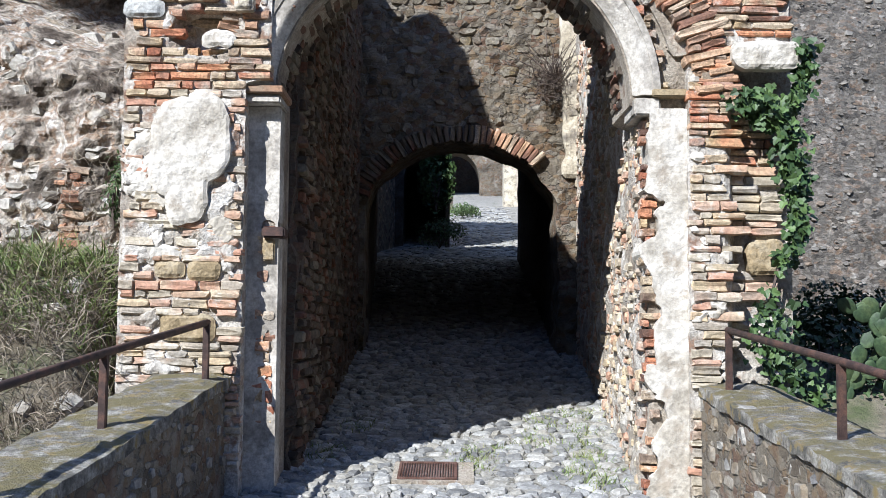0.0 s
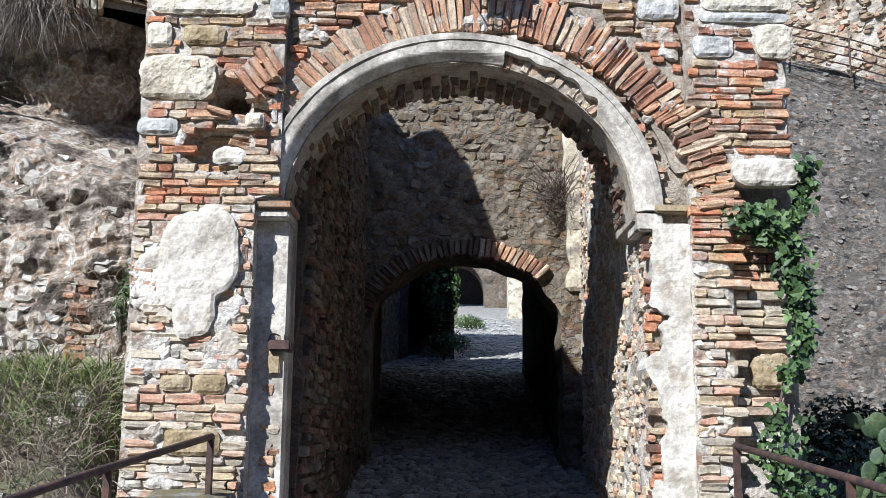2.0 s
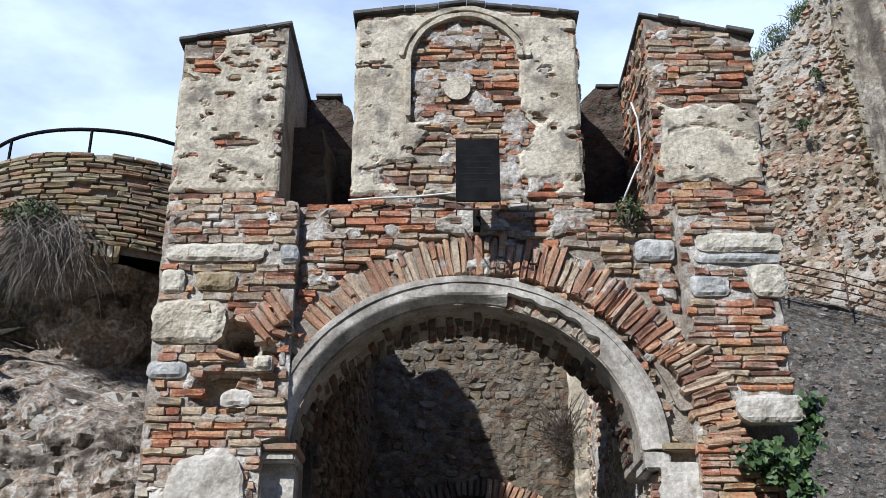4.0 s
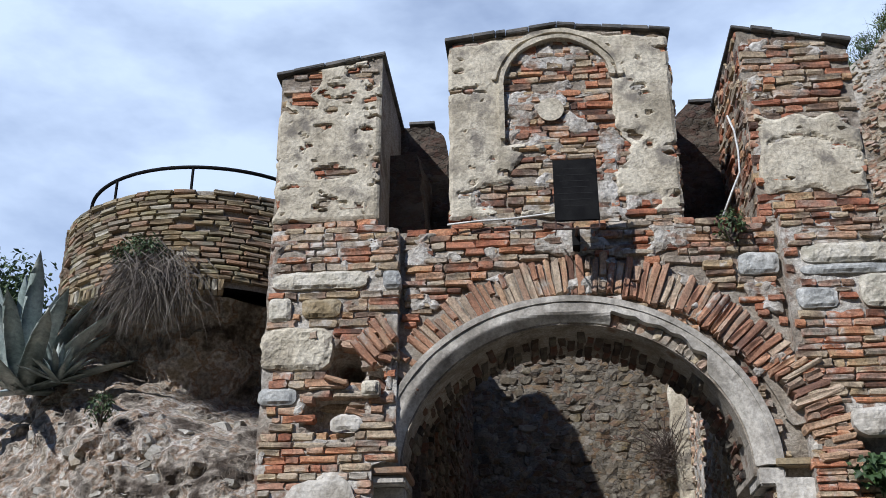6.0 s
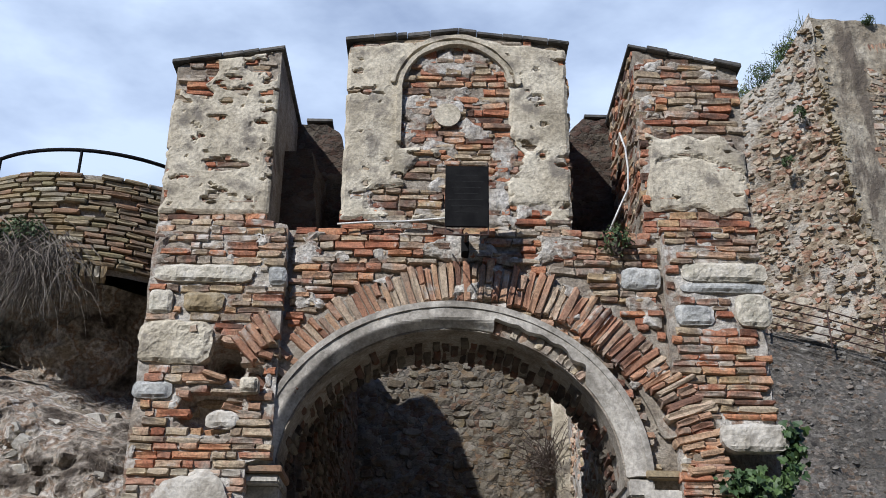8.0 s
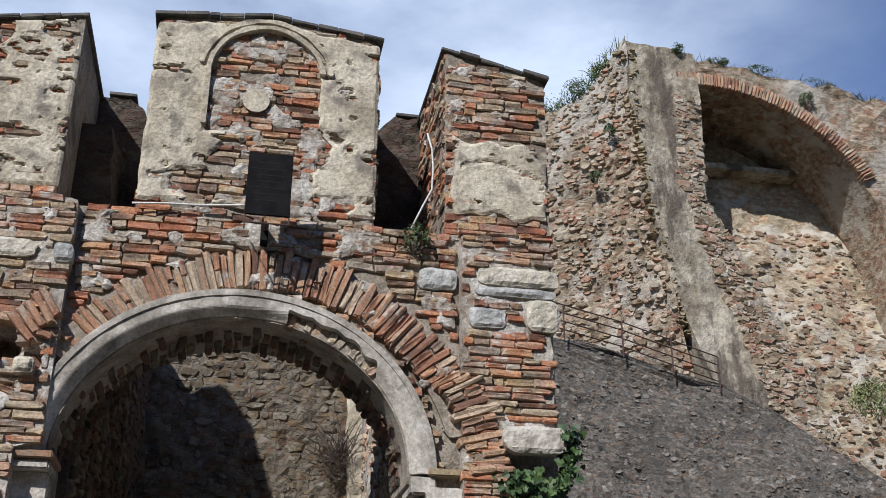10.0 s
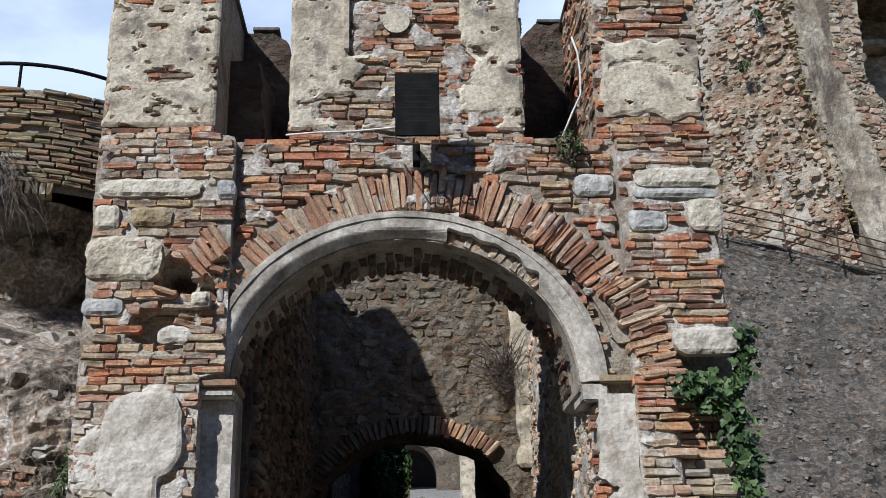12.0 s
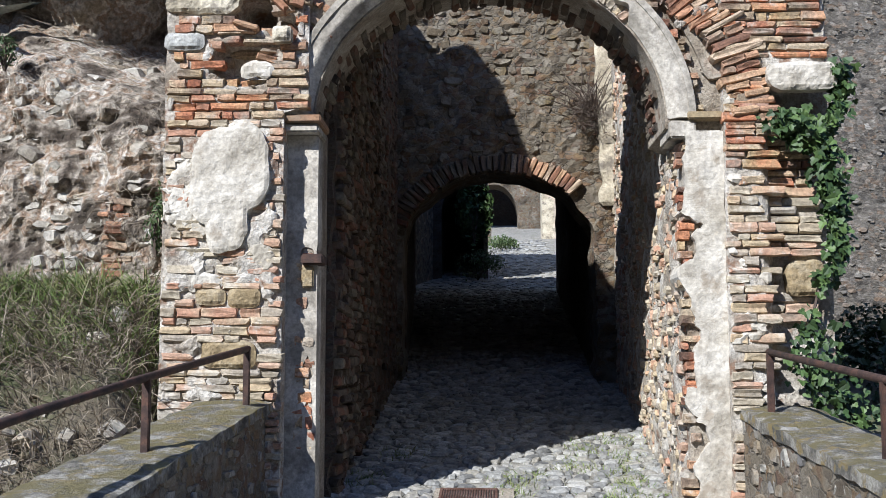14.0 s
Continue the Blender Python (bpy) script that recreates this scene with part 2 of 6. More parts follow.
M_STONE_BULK = mat("field_stone_bulk", [(0.09, 0.085, 0.075), (0.17, 0.158, 0.135), (0.24, 0.22, 0.185), (0.19, 0.15, 0.1), (0.3, 0.285, 0.25), (0.14, 0.135, 0.13)], 4.0, 50, 0.9, 0.6, per_island=0.75, stain=(0.3, 0.28, 0.24), stain_scale=5.0, stain_at=(0.56, 0.7), bump_size=0.02)
M_COPING = mat("lichened_coping", [(0.1, 0.095, 0.08), (0.22, 0.205, 0.175), (0.4, 0.38, 0.33)], 7.0, 45, 0.95, 1.0, stain=(0.25, 0.19, 0.08), stain_scale=8.0, stain_at=(0.5, 0.62), moss=(0.16, 0.135, 0.06), bump_size=0.04, grit=0.8)
M_COBBLE = mat("cobble", [(0.12, 0.12, 0.118), (0.21, 0.21, 0.203), (0.31, 0.31, 0.295), (0.25, 0.235, 0.2), (0.4, 0.395, 0.375)], 3.0, 40, 0.85, 0.5, per_object=0.8, stain=(0.33, 0.32, 0.29), stain_scale=5, stain_at=(0.58, 0.72), bump_size=0.012, grit=0.65)
M_COBBLE_BULK = mat("cobble_bulk", [(0.12, 0.12, 0.118), (0.21, 0.21, 0.203), (0.31, 0.31, 0.295), (0.25, 0.235, 0.2), (0.4, 0.395, 0.375)], 3.0, 40, 0.85, 0.5, per_island=0.8, stain=(0.33, 0.32, 0.29), stain_scale=5, stain_at=(0.58, 0.72), bump_size=0.012, grit=0.65)
M_ROAD = mat("road_bed", [(0.17, 0.16, 0.14), (0.26, 0.25, 0.22), (0.33, 0.31, 0.28)], 2.0, 35, 0.95, 0.7, cells=7.5, cell_mix=0.5, joint=(0.15, 0.14, 0.11), stain=(0.13, 0.14, 0.07), stain_scale=1.5, stain_at=(0.6, 0.74), bump_size=0.03)
M_SOIL = mat("dry_soil", [(0.07, 0.055, 0.035), (0.12, 0.098, 0.066), (0.17, 0.145, 0.105)], 1.0, 14, 0.97, 0.8, stain=(0.06, 0.075, 0.028), stain_scale=0.8, bump_size=0.05)
M_SLATE = mat("slate_coping", [(0.05, 0.049, 0.046), (0.09, 0.086, 0.078), (0.15, 0.138, 0.12)], 4.0, 50, 0.85, 0.4, bump_size=0.01)
M_IRON = mat("rusty_iron", [(0.035, 0.02, 0.017), (0.06, 0.035, 0.028), (0.1, 0.05, 0.035)], 12.0, 120, 0.7, 0.3, metal=0.3, bump_size=0.004)
M_BLACK = mat("black_paint", [(0.006, 0.006, 0.0065), (0.012, 0.012, 0.012)], 10.0, 120, 0.75, 0.1, bump_size=0.002)
M_BLACK.node_tree.nodes["Principled BSDF"].inputs["Specular IOR Level"].default_value = 0.08


# ---------------------------------------------------------------- building helpers
def nz(x, y, z, s=1.0, seed=0.0):
    return noise.noise(Vector((x * s + seed, y * s - seed, z * s + 2.3 * seed)))


def fbm(x, y, z, s=1.0, seed=0.0, octaves=3):
    return sum(nz(x, y, z, s * 2.1 ** k, seed + 7.7 * k) / 1.9 ** k for k in range(octaves))


def mesh_from(verts, faces, name="m"):
    me = bpy.data.meshes.new(name)
    me.from_pydata(verts, [], faces)
    me.validate()
    me.update()
    return me


def thing(name, label="", category="", group="", kind="", at=(0, 0, 0)):
    e = new(name)
    e.location = at
    return tagged(e, label, category, group, kind)


def attach(ob, parent):
    ob.parent = parent
    if parent is not None:
        ob.matrix_parent_inverse = Matrix.Translation(-parent.location) if parent.type == "EMPTY" else Matrix.Identity(4)
    return ob


def part_mesh(name, me, material, parent=None, label="", kind="", smooth=False):
    ob = new(name, me)
    if not me.materials:
        me.materials.append(material)
    if smooth:
        me.polygons.foreach_set("use_smooth", [True] * len(me.polygons))
    attach(ob, parent)
    return tagged(ob, label, kind=kind)


def part(name, bm, material, parent=None, label="", kind="", smooth=False):
    me = bpy.data.meshes.new(name)
    bm.to_mesh(me)
    bm.free()
    return part_mesh(name, me, material, parent, label, kind, smooth)


def sheet(nu, nv, place, close_u=False):
    """Verts and faces of a bent sheet: place(u, v) for u, v from 0 to 1."""
    verts = [place(i / nu, j / nv) for j in range(nv + 1) for i in range(nu + 1)]
    faces = [(j * (nu + 1) + i, j * (nu + 1) + i + 1, (j + 1) * (nu + 1) + i + 1, (j + 1) * (nu + 1) + i) for j in range(nv) for i in range(nu)]
    return verts, faces


def slab(field, bounds, step, front, back, rough=0.0, rscale=6.0, seed=0.0, feather=0.0):
    """An upright slab that fills field(x, z) > 0 between two depths, its face uneven by rough metres. Returns a mesh."""
    x0, x1, z0, z1 = bounds
    nx, nz_ = max(2, round((x1 - x0) / step)), max(2, round((z1 - z0) / step))
    xs, zs = [x0 + (x1 - x0) * i / nx for i in range(nx + 1)], [z0 + (z1 - z0) * j / nz_ for j in range(nz_ + 1)]
    val = [[field(x, z) for x in xs] for z in zs]
    for j in range(nz_ + 1):
        val[j][0], val[j][nx] = min(val[j][0], 0.5 * step), min(val[j][nx], 0.5 * step)
    ids, verts, faces = {}, [], []

    def vid(key, x, z):
        if key not in ids:
            ids[key] = len(verts)
            f = front(x, z) if callable(front) else front
            if feather:
                f += feather * smooth01(0.03, 0.0, field(x, z))
            verts.append((x, f + (rough * fbm(x, f, z, rscale, seed) if rough else 0), z))
        return ids[key]

    for j in range(nz_):
        for i in range(nx):
            ring = [(i, j), (i + 1, j), (i + 1, j + 1), (i, j + 1)]
            vals = [val[b][a] for a, b in ring]
            if max(vals) <= 0:
                continue
            poly = []
            for k in range(4):
                (a, b), (c, d) = ring[k], ring[(k + 1) % 4]
                va, vb = vals[k], vals[(k + 1) % 4]
                if va > 0:
                    poly.append(vid((a, b), xs[a], zs[b]))
                if (va > 0) != (vb > 0):
                    t = va / (va - vb)
                    t = min(0.97, max(0.03, t))
                    poly.append(vid(("e", *sorted([(a, b), (c, d)])), xs[a] + t * (xs[c] - xs[a]), zs[b] + t * (zs[d] - zs[b])))
            if len(poly) > 2:
                faces.append(tuple(poly))
    count, edges = len(verts), {}
    for f in faces:
        for a, b in zip(f, f[1:] + f[:1]):
            if (b, a) in edges:
                del edges[(b, a)]
            else:
                edges[(a, b)] = True
    verts += [(x, back, z) for x, y, z in verts]
    faces += [tuple(v + count for v in reversed(f)) for f in faces]
    faces += [(b, a, a + count, b + count) for a, b in edges]
    return mesh_from(verts, faces)


def box_mesh(x0, x1, y0, y1, z0, z1, bevel=0.0):
    bm = bmesh.new()
    bmesh.ops.create_cube(bm, size=1)
    for v in bm.verts:
        v.co = Vector(((x0 + x1) / 2 + v.co.x * (x1 - x0), (y0 + y1) / 2 + v.co.y * (y1 - y0), (z0 + z1) / 2 + v.co.z * (z1 - z0)))
    if bevel:
        bmesh.ops.bevel(bm, geom=bm.edges[:], offset=bevel, segments=2, affect="EDGES")
    return bm


def tube(points, radius, sides=7, taper=1.0):
    """Verts and faces of a round bar along points."""
    verts, faces, n = [], [], len(points)
    pts = [Vector(p) for p in points]
    for k, p in enumerate(pts):
        way = (pts[min(k + 1, n - 1)] - pts[max(k - 1, 0)]).normalized()
        side = way.cross(Vector((0.13, 0.97, 0.2))).normalized()
        up = side.cross(way)
        r = radius * (1 + (taper - 1) * k / max(1, n - 1))
        verts += [tuple(p + r * (math.cos(a) * side + math.sin(a) * up)) for a in (2 * math.pi * q / sides for q in range(sides))]
    for k in range(n - 1):
        for q in range(sides):
            a, b = k * sides + q, k * sides + (q + 1) % sides
            faces.append((a, b, b + sides, a + sides))
    faces += [tuple(range(sides - 1, -1, -1)), tuple((n - 1) * sides + q for q in range(sides))]
    return verts, faces


def join_lists(lists):
    verts, faces = [], []
    for v, f in lists:
        k = len(verts)
        verts += v
        faces += [tuple(i + k for i in g) for g in f]
    return verts, faces


def ground_z(y):
    if y < 0:
        return 0.1 + 0.085 * y
    if y < 6.5:
        return 0.1 + 0.13 * y
    if y < 20:
        return 0.945 + 0.15 * (y - 6.5)
    return 2.97 + 0.165 * (min(y, 62) - 20)


def smooth01(a, b, v):
    t = min(1.0, max(0.0, (v - a) / (b - a)))
    return t * t * (3 - 2 * t)


# ---------------------------------------------------------------- ground and road
def terrain(x, y):
    base = ground_z(max(-40, y)) - 0.25
    base -= smooth01(2.6, 4.5, x) * smooth01(1.5, 6, y) * smooth01(22, 19, y) * max(0.0, ground_z(y) + 0.6)
    left = smooth01(-2.0, -2.7, x) * (0.35 + 1.55 * smooth01(-1.6, 0.9, y)) * smooth01(-9, -2, y)
    right = smooth01(2.3, 3.0, x) * (0.45 + 0.6 * smooth01(-1, 1.5, y)) * smooth01(-9, -2, y) * smooth01(19, 15, y)
    rough = 0.1 * fbm(x, y, 0, 1.3, 3) * (smooth01(2.1, 2.8, abs(x)))
    return base + left + right + rough


def axis(stops):
    out = []
    for a, b, s in stops:
        n = max(1, round((b - a) / s))
        out += [a + (b - a) * k / n for k in range(n)]
    return out + [stops[-1][1]]


def build_ground():
    xs = axis([(-400, -40, 60), (-40, -8, 4), (-8, -2, 0.15), (-2, 2.2, 0.6), (2.2, 7, 0.15), (7, 40, 4), (40, 400, 60)])
    ys = axis([(-400, -40, 60), (-40, -8, 4), (-8, -3, 0.5), (-3, 2, 0.15), (2, 60, 4), (60, 400, 60)])
    verts = [(x, y, terrain(x, y)) for y in ys for x in xs]
    w = len(xs)
    faces = [(j * w + i, j * w + i + 1, (j + 1) * w + i + 1, (j + 1) * w + i) for j in range(len(ys) - 1) for i in range(w - 1)]
    tagged(part_mesh("ground", mesh_from(verts, faces), M_SOIL, smooth=True), "dry earthen ground around the gate ramp", "ground", kind="structure")


build_ground()


def road_half(y):
    """The road's left and right edges."""
    if y < 0.0:
        return -1.7 + 0.067 * y, 2.1 - 0.045 * y
    if y < 6.5:
        return -1.6, 2.0
    return -1.2 - 0.05 * (y - 6.5), 1.9 + 0.03 * (y - 6.5)


def build_road():
    ys = axis([(-32, -2, 0.5), (-2, 7, 0.12), (7, 62, 0.6)])
    verts, faces, n = [], [], 24
    for y in ys:
        a, b = road_half(y)
        if y > 20:
            a, b = a - 0.2 * (y - 20), b + 0.25 * (y - 20)
        for i in range(n + 1):
            x = a + (b - a) * i / n
            verts.append((x, y, ground_z(y) + 0.012 * fbm(x, y, 0, 2.5, 1) - 0.01))
    for j in range(len(ys) - 1):
        for i in range(n):
            k = j * (n + 1) + i
            faces.append((k, k + 1, k + n + 2, k + n + 1))
    return tagged(part_mesh("road", mesh_from(verts, faces), M_ROAD, smooth=True), "steep cobbled ramp running up through the gate", "road", kind="structure")


road = build_road()

# ---------------------------------------------------------------- gate: walls behind the brick skin
ARCH_X, ARCH_Z, ARCH_RX, ARCH_RZ = 0.11, 3.05, 1.32, 1.17
JAMB_L, JAMB_R = -1.19, 1.43


def arch_field(x, z, grow=0.0):
    """Positive outside the gate's opening."""
    if z < ARCH_Z:
        return max(JAMB_L - grow - x, x - (JAMB_R if z > 2.95 else 1.56) - grow)
    r = math.hypot((x - ARCH_X) / (ARCH_RX + grow), (z - ARCH_Z) / (ARCH_RZ + grow))
    return (r - 1) * ARCH_RX


def pier_edge_l(z):
    return -1.42 if z < 3.12 else -1.24


def pier_edge_r(z):
    """Outer edge of the ruined pier on the side of the ivy."""
    return 2.16 + 0.46 * smooth01(3.15, 3.4, z) + 0.4 * smooth01(1.0, 1.5, z) * smooth01(3.2, 2.6, z) - 0.1 * smooth01(2.0, 1.2, z)


def hole_l(x, z):
    """Depth of the broken hollows in the pier."""
    return 0.3 * smooth01(0.2, 0.07, math.hypot(x + 1.66, (z - 3.9) * 1.1)) + 0.16 * smooth01(0.22, 0.08, math.hypot((x + 1.72) * 0.7, z - 3.5)) + 0.1 * smooth01(0.16, 0.06, math.hypot(x + 1.45, z - 3.75))


gate_field = lambda x, z: min(x + 1.44, 1.86 - x, 5.08 - z, z + 0.5, arch_field(x, z))
gate_front = lambda x, z: 0.03 + (0.07 if x < -1.1 and z < 3.0 else 0.0)
gate_wall = part_mesh("wall_gate", slab(gate_field, (-1.5, 1.95, -0.6, 5.2), 0.06, gate_front, 0.85, 0.02, 5.0, 1), M_MORTAR)
tagged(gate_wall, "brick gate wall with lime mortar and a round arched opening", "wall", kind="structure")
pier_field_l = lambda x, z: min(x + 2.32 + 0.015 * nz(0, 0, z, 5), pier_edge_l(z) - x, 5.09 - z, z + 0.5)
pier_l = part_mesh("wall_pier_left", slab(pier_field_l, (-2.4, -1.15, -0.6, 5.2), 0.05, lambda x, z: -0.084 + 1.5 * hole_l(x, z), 0.85, 0.018, 6.0, 2), M_MORTAR_PALE)
tagged(pier_l, "weathered brick gate pier with broken hollows and plaster remains", "wall", kind="structure")
pier_field_r = lambda x, z: min(x - 1.84, pier_edge_r(z) - 0.03 - x + 0.04 * nz(x, 0, z, 7), 5.09 - z, z + 0.5)
pier_r = part_mesh("wall_pier_right", slab(pier_field_r, (1.8, 2.75, -0.6, 5.2), 0.05, lambda x, z: -0.085 + 0.12 * smooth01(2.12, 2.2, x) * smooth01(3.4, 3.1, z), 0.85, 0.02, 6.0, 3), M_MORTAR_PALE)
tagged(pier_r, "ruined brick gate pier with a ragged outer edge", "wall", kind="structure")


def wall_sheet(name, a, b, z0, z1, thick, material, label, rough=0.05, step=0.12, rscale=3.0, seed=0.0, top=None, batter=0.0, parent=None, kind="structure", category="wall"):
    """An upright rough wall from plan point a to b (its face on the left of the way a to b), with depth behind it."""
    a, b = Vector((*a, 0)), Vector((*b, 0))
    way = (b - a).normalized()
    out = Vector((way.y, -way.x, 0))
    length = (b - a).length
    nu, nv = max(2, round(length / step)), max(2, round((z1 - z0) / step))

    def place(u, v):
        zt = top(u) if top else z1
        z = z0 + (zt - z0) * v
        p = a + way * (u * length)
        d = rough * fbm(p.x, p.y, z, rscale, seed) + batter * (zt - z)
        p = p + out * d
        return (p.x, p.y, z)

    verts, faces = sheet(nu, nv, place)
    k = len(verts)
    rim_top = [nv * (nu + 1) + i for i in range(nu + 1)]
    rim_bot = list(range(nu + 1))
    verts += [(*(Vector(verts[i]) - out * thick).xy, verts[i][2]) for i in rim_top]
    verts += [(*(Vector(verts[i]) - out * thick).xy, verts[i][2]) for i in rim_bot]
    kt, kb = k, k + nu + 1
    for i in range(nu):
        faces.append((rim_top[i], rim_top[i + 1], kt + i + 1, kt + i))
        faces.append((kt + i, kt + i + 1, kb + i + 1, kb + i))
        faces.append((kb + i, kb + i + 1, rim_bot[i + 1], rim_bot[i]))
    faces.append(tuple([j * (nu + 1) for j in range(nv + 1)] + [kt, kb]))
    faces.append(tuple([j * (nu + 1) + nu for j in range(nv, -1, -1)] + [kb + nu, kt + nu]))
    ob = part_mesh(name, mesh_from(verts, faces), material, parent)
    return tagged(ob, label, category, kind=kind)


# unseen slab added over the passage to cut the sky light inside
tagged(part("wall_walk", box_mesh(-1.14, 1.62, 0.87, 3.2, 5.42, 5.49, 0.01), M_PASSAGE_SHADE), "unseen stone slab added over the passage to cut sky light", "wall walk", kind="structure")
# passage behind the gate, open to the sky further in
pass_l = wall_sheet("wall_passage_left", (-1.13, 0.6), (-1.08, 6.6), -0.3, 6.15, 1.2, M_PASSAGE_SHADE, "tall rubble and brick side wall of the passage", 0.06, seed=4)
pass_r = wall_sheet("wall_passage_right", (1.88, 6.6), (1.53, 0.1), -0.3, 6.6, 1.1, M_MORTAR_PALE, "rubble side wall of the passage with worn plaster", 0.06, seed=9, top=lambda u: 6.6 - 1.6 * smooth01(0.68, 0.7, u))


def tunnel_field(x, z):
    """Positive outside the tunnel's mouth."""
    cx, rx, zs, rz = 0.3, 1.3, 2.75, 1.02
    w = 0.05 * nz(x, 0, z, 4, 5)
    if z < zs:
        return abs(x - cx) - rx + w
    return (math.hypot((x - cx) / rx, (z - zs) / rz) - 1) * rx + w


def back_field(x, z):
    top = 6.6 + 0.18 * nz(x, 1, 0, 2.2, 3)
    return min(tunnel_field(x, z), top - z, x + 1.6, 2.6 - x)


back_wall = tagged(part_mesh("wall_tunnel_front", slab(back_field, (-1.7, 2.7, -0.2, 6.9), 0.07, 6.5, 7.4, 0.07, 4.0, 2), M_RUBBLE),
       "rubble wall above the low tunnel mouth", "wall", kind="structure")


def build_tunnel():
    n = 18

    def place(u, v):
        y = 7.2 + 13.0 * v
        c, rx = 0.3 - 0.1 * v, 1.3 + 0.55 * v
        g = ground_z(y)
        zs, rz = g + 1.9 + 0.6 * v, 1.0 + 0.2 * v
        if u < 0.25:
            x, z = c - rx, g - 0.3 + (zs - g + 0.3) * (u / 0.25)
        elif u > 0.75:
            x, z = c + rx, zs - (zs - g + 0.3) * ((u - 0.75) / 0.25)
        else:
            t = math.pi * (1 - (u - 0.25) / 0.5)
            x, z = c + rx * math.cos(t), zs + rz * math.sin(t)
        d = 0.05 * fbm(x, y, z, 2.5, 6)
        return (x + d, y, z + d)

    v, f = sheet(32, 60, place)
    inner = len(v)
    v2 = [((x - 0.2) * 1.35 + 0.2, y, z + (0.8 if z > ground_z(y) + 1.6 else 0)) for x, y, z in v]
    f2 = [tuple(i + inner for i in reversed(q)) for q in f]
    rims = []
    for j in (0, 60):
        for i in range(32):
            a, b = j * 33 + i, j * 33 + i + 1
            rims.append((a, b, b + inner, a + inner) if j else (b, a, a + inner, b + inner))
    tagged(part_mesh("wall_tunnel", mesh_from(v + v2, f + f2 + rims), M_PASSAGE_SHADE), "vaulted rubble tunnel, shade deepened in its colour", "wall", kind="structure")


build_tunnel()

# merlons on the gate wall: cores behind plaster and brick
def merlon_core(name, x0, x1, top, label, y0=0.0, y1=1.32):
    m = thing(name, label, "merlon", "merlons of the gate", at=((x0 + x1) / 2, y0, 5.06))
    lo = lambda x, z: min(x - x0, x1 - x, top(x) - z, z - 5.05)
    part_mesh("core", slab(lo, (x0 - 0.05, x1 + 0.05, 5.0, 7.3), 0.05, y0 + 0.018, y1, 0.016, 6.0, x0), M_MORTAR, m, "rubble core with lime mortar")
    return m


TOP_L = lambda x: 6.68 + 0.17 * (x + 2.36) / 0.93
TOP_C = lambda x: 7.06 - 0.125 * abs(x - 0.15)
TOP_R = lambda x: 6.92 - 0.2 * (x - 1.72) / 0.93
merlon_l = merlon_core("merlon", -2.34, -1.43, TOP_L, "square merlon with patchy beige plaster and a slate coping")
merlon_c = merlon_core("merlon", -0.82, 1.11, TOP_C, "broad gabled merlon with a blind arched niche in worn plaster")
merlon_r = merlon_core("merlon", 1.72, 2.64, TOP_R, "square merlon of bare brick above cracked plaster")

# broken wall stubs behind the gaps, with a slate left on each
stub_a = lambda x, z: min(x + 1.5, -0.95 - x, 6.9 + 0.12 * (x + 1.2) - z, 0.3 - math.hypot(max(0.0, x + 1.25), max(0.0, z - 6.6)), z - 5.0) + 0.03 * nz(x, 0, z, 7)
stub_b = lambda x, z: min(x - 1.22, 1.95 - x, 6.84 + 1.1 * (x - 1.31) - z, 7.0 - z, z - 5.0) + 0.03 * nz(x, 4, z, 7)
for nm, fz, x0, x1, sx, sz in (("wall_stub_a", stub_a, -1.5, -0.95, -1.22, 6.92), ("wall_stub_b", stub_b, 1.22, 1.95, 1.6, 7.02)):
    st = tagged(part_mesh(nm, slab(fz, (x0 - 0.05, x1 + 0.05, 4.9, 7.2), 0.04, 1.36, 1.9, 0.04, 5, 3), M_PASSAGE_SHADE), "broken brick wall stub behind the battlements", "wall", kind="structure")
    part("slate", box_mesh(sx - 0.13, sx + 0.13, 1.33, 1.9, sz - 0.012, sz + 0.022, 0.004), M_SLATE, st, "loose dark slate")
# unseen wall end, shaped to cast the diagonal shadow on the tunnel wall
stub = lambda x, z: min(x + 3.05, -1.95 - 0.36 * (z - 7.5) - x, 8.55 + 0.15 * (x + 3) - z, z - 4.5)
tagged(part_mesh("wall_rear_stub", slab(stub, (-3.4, -1.0, 4.4, 9.4), 0.08, 2.9, 3.4, 0.05, 4, 8), M_RUBBLE), "unseen wall end added behind the gate to cast the diagonal shadow", "wall", kind="structure")


# ---------------------------------------------------------------- parapets of the ramp
def parapet(name, inner, side, label):
    """Low wall along the ramp; inner(y) is the x of its face on the road, side -1 or 1 the way it thickens."""
    def top(y):
        return 0.98 + 0.115 * y if side < 0 else 0.93 + 0.1 * y

    verts, faces = [], []
    ys = axis([(-32, -4, 0.4), (-4, 0.02, 0.1)])
    for y in ys:
        xi, zt = inner(y), top(y) - 0.05
        w = 0.03 * fbm(0, y, side, 2.5, 2)
        ring = [(xi, ground_z(y) - 0.4), (xi, zt), (xi + side * 0.5, zt), (xi + side * 0.56, ground_z(y) - 0.6)]
        verts += [(x + w, y, z) for x, z in ring]
    for j in range(len(ys) - 1):
        for i in range(4):
            a, b = j * 4 + i, j * 4 + (i + 1) % 4
            faces.append((a, b, b + 4, a + 4) if side > 0 else (b, a, a + 4, b + 4))
    k = (len(ys) - 1) * 4
    faces += [(0, 1, 2, 3), (k + 3, k + 2, k + 1, k)]
    p = tagged(part_mesh(name, mesh_from(verts, faces), M_RUBBLE), label, "wall", kind="structure")
    return p, top


INNER_L = lambda y: -1.5 + 0.067 * y
INNER_R = lambda y: 1.91 - 0.045 * y
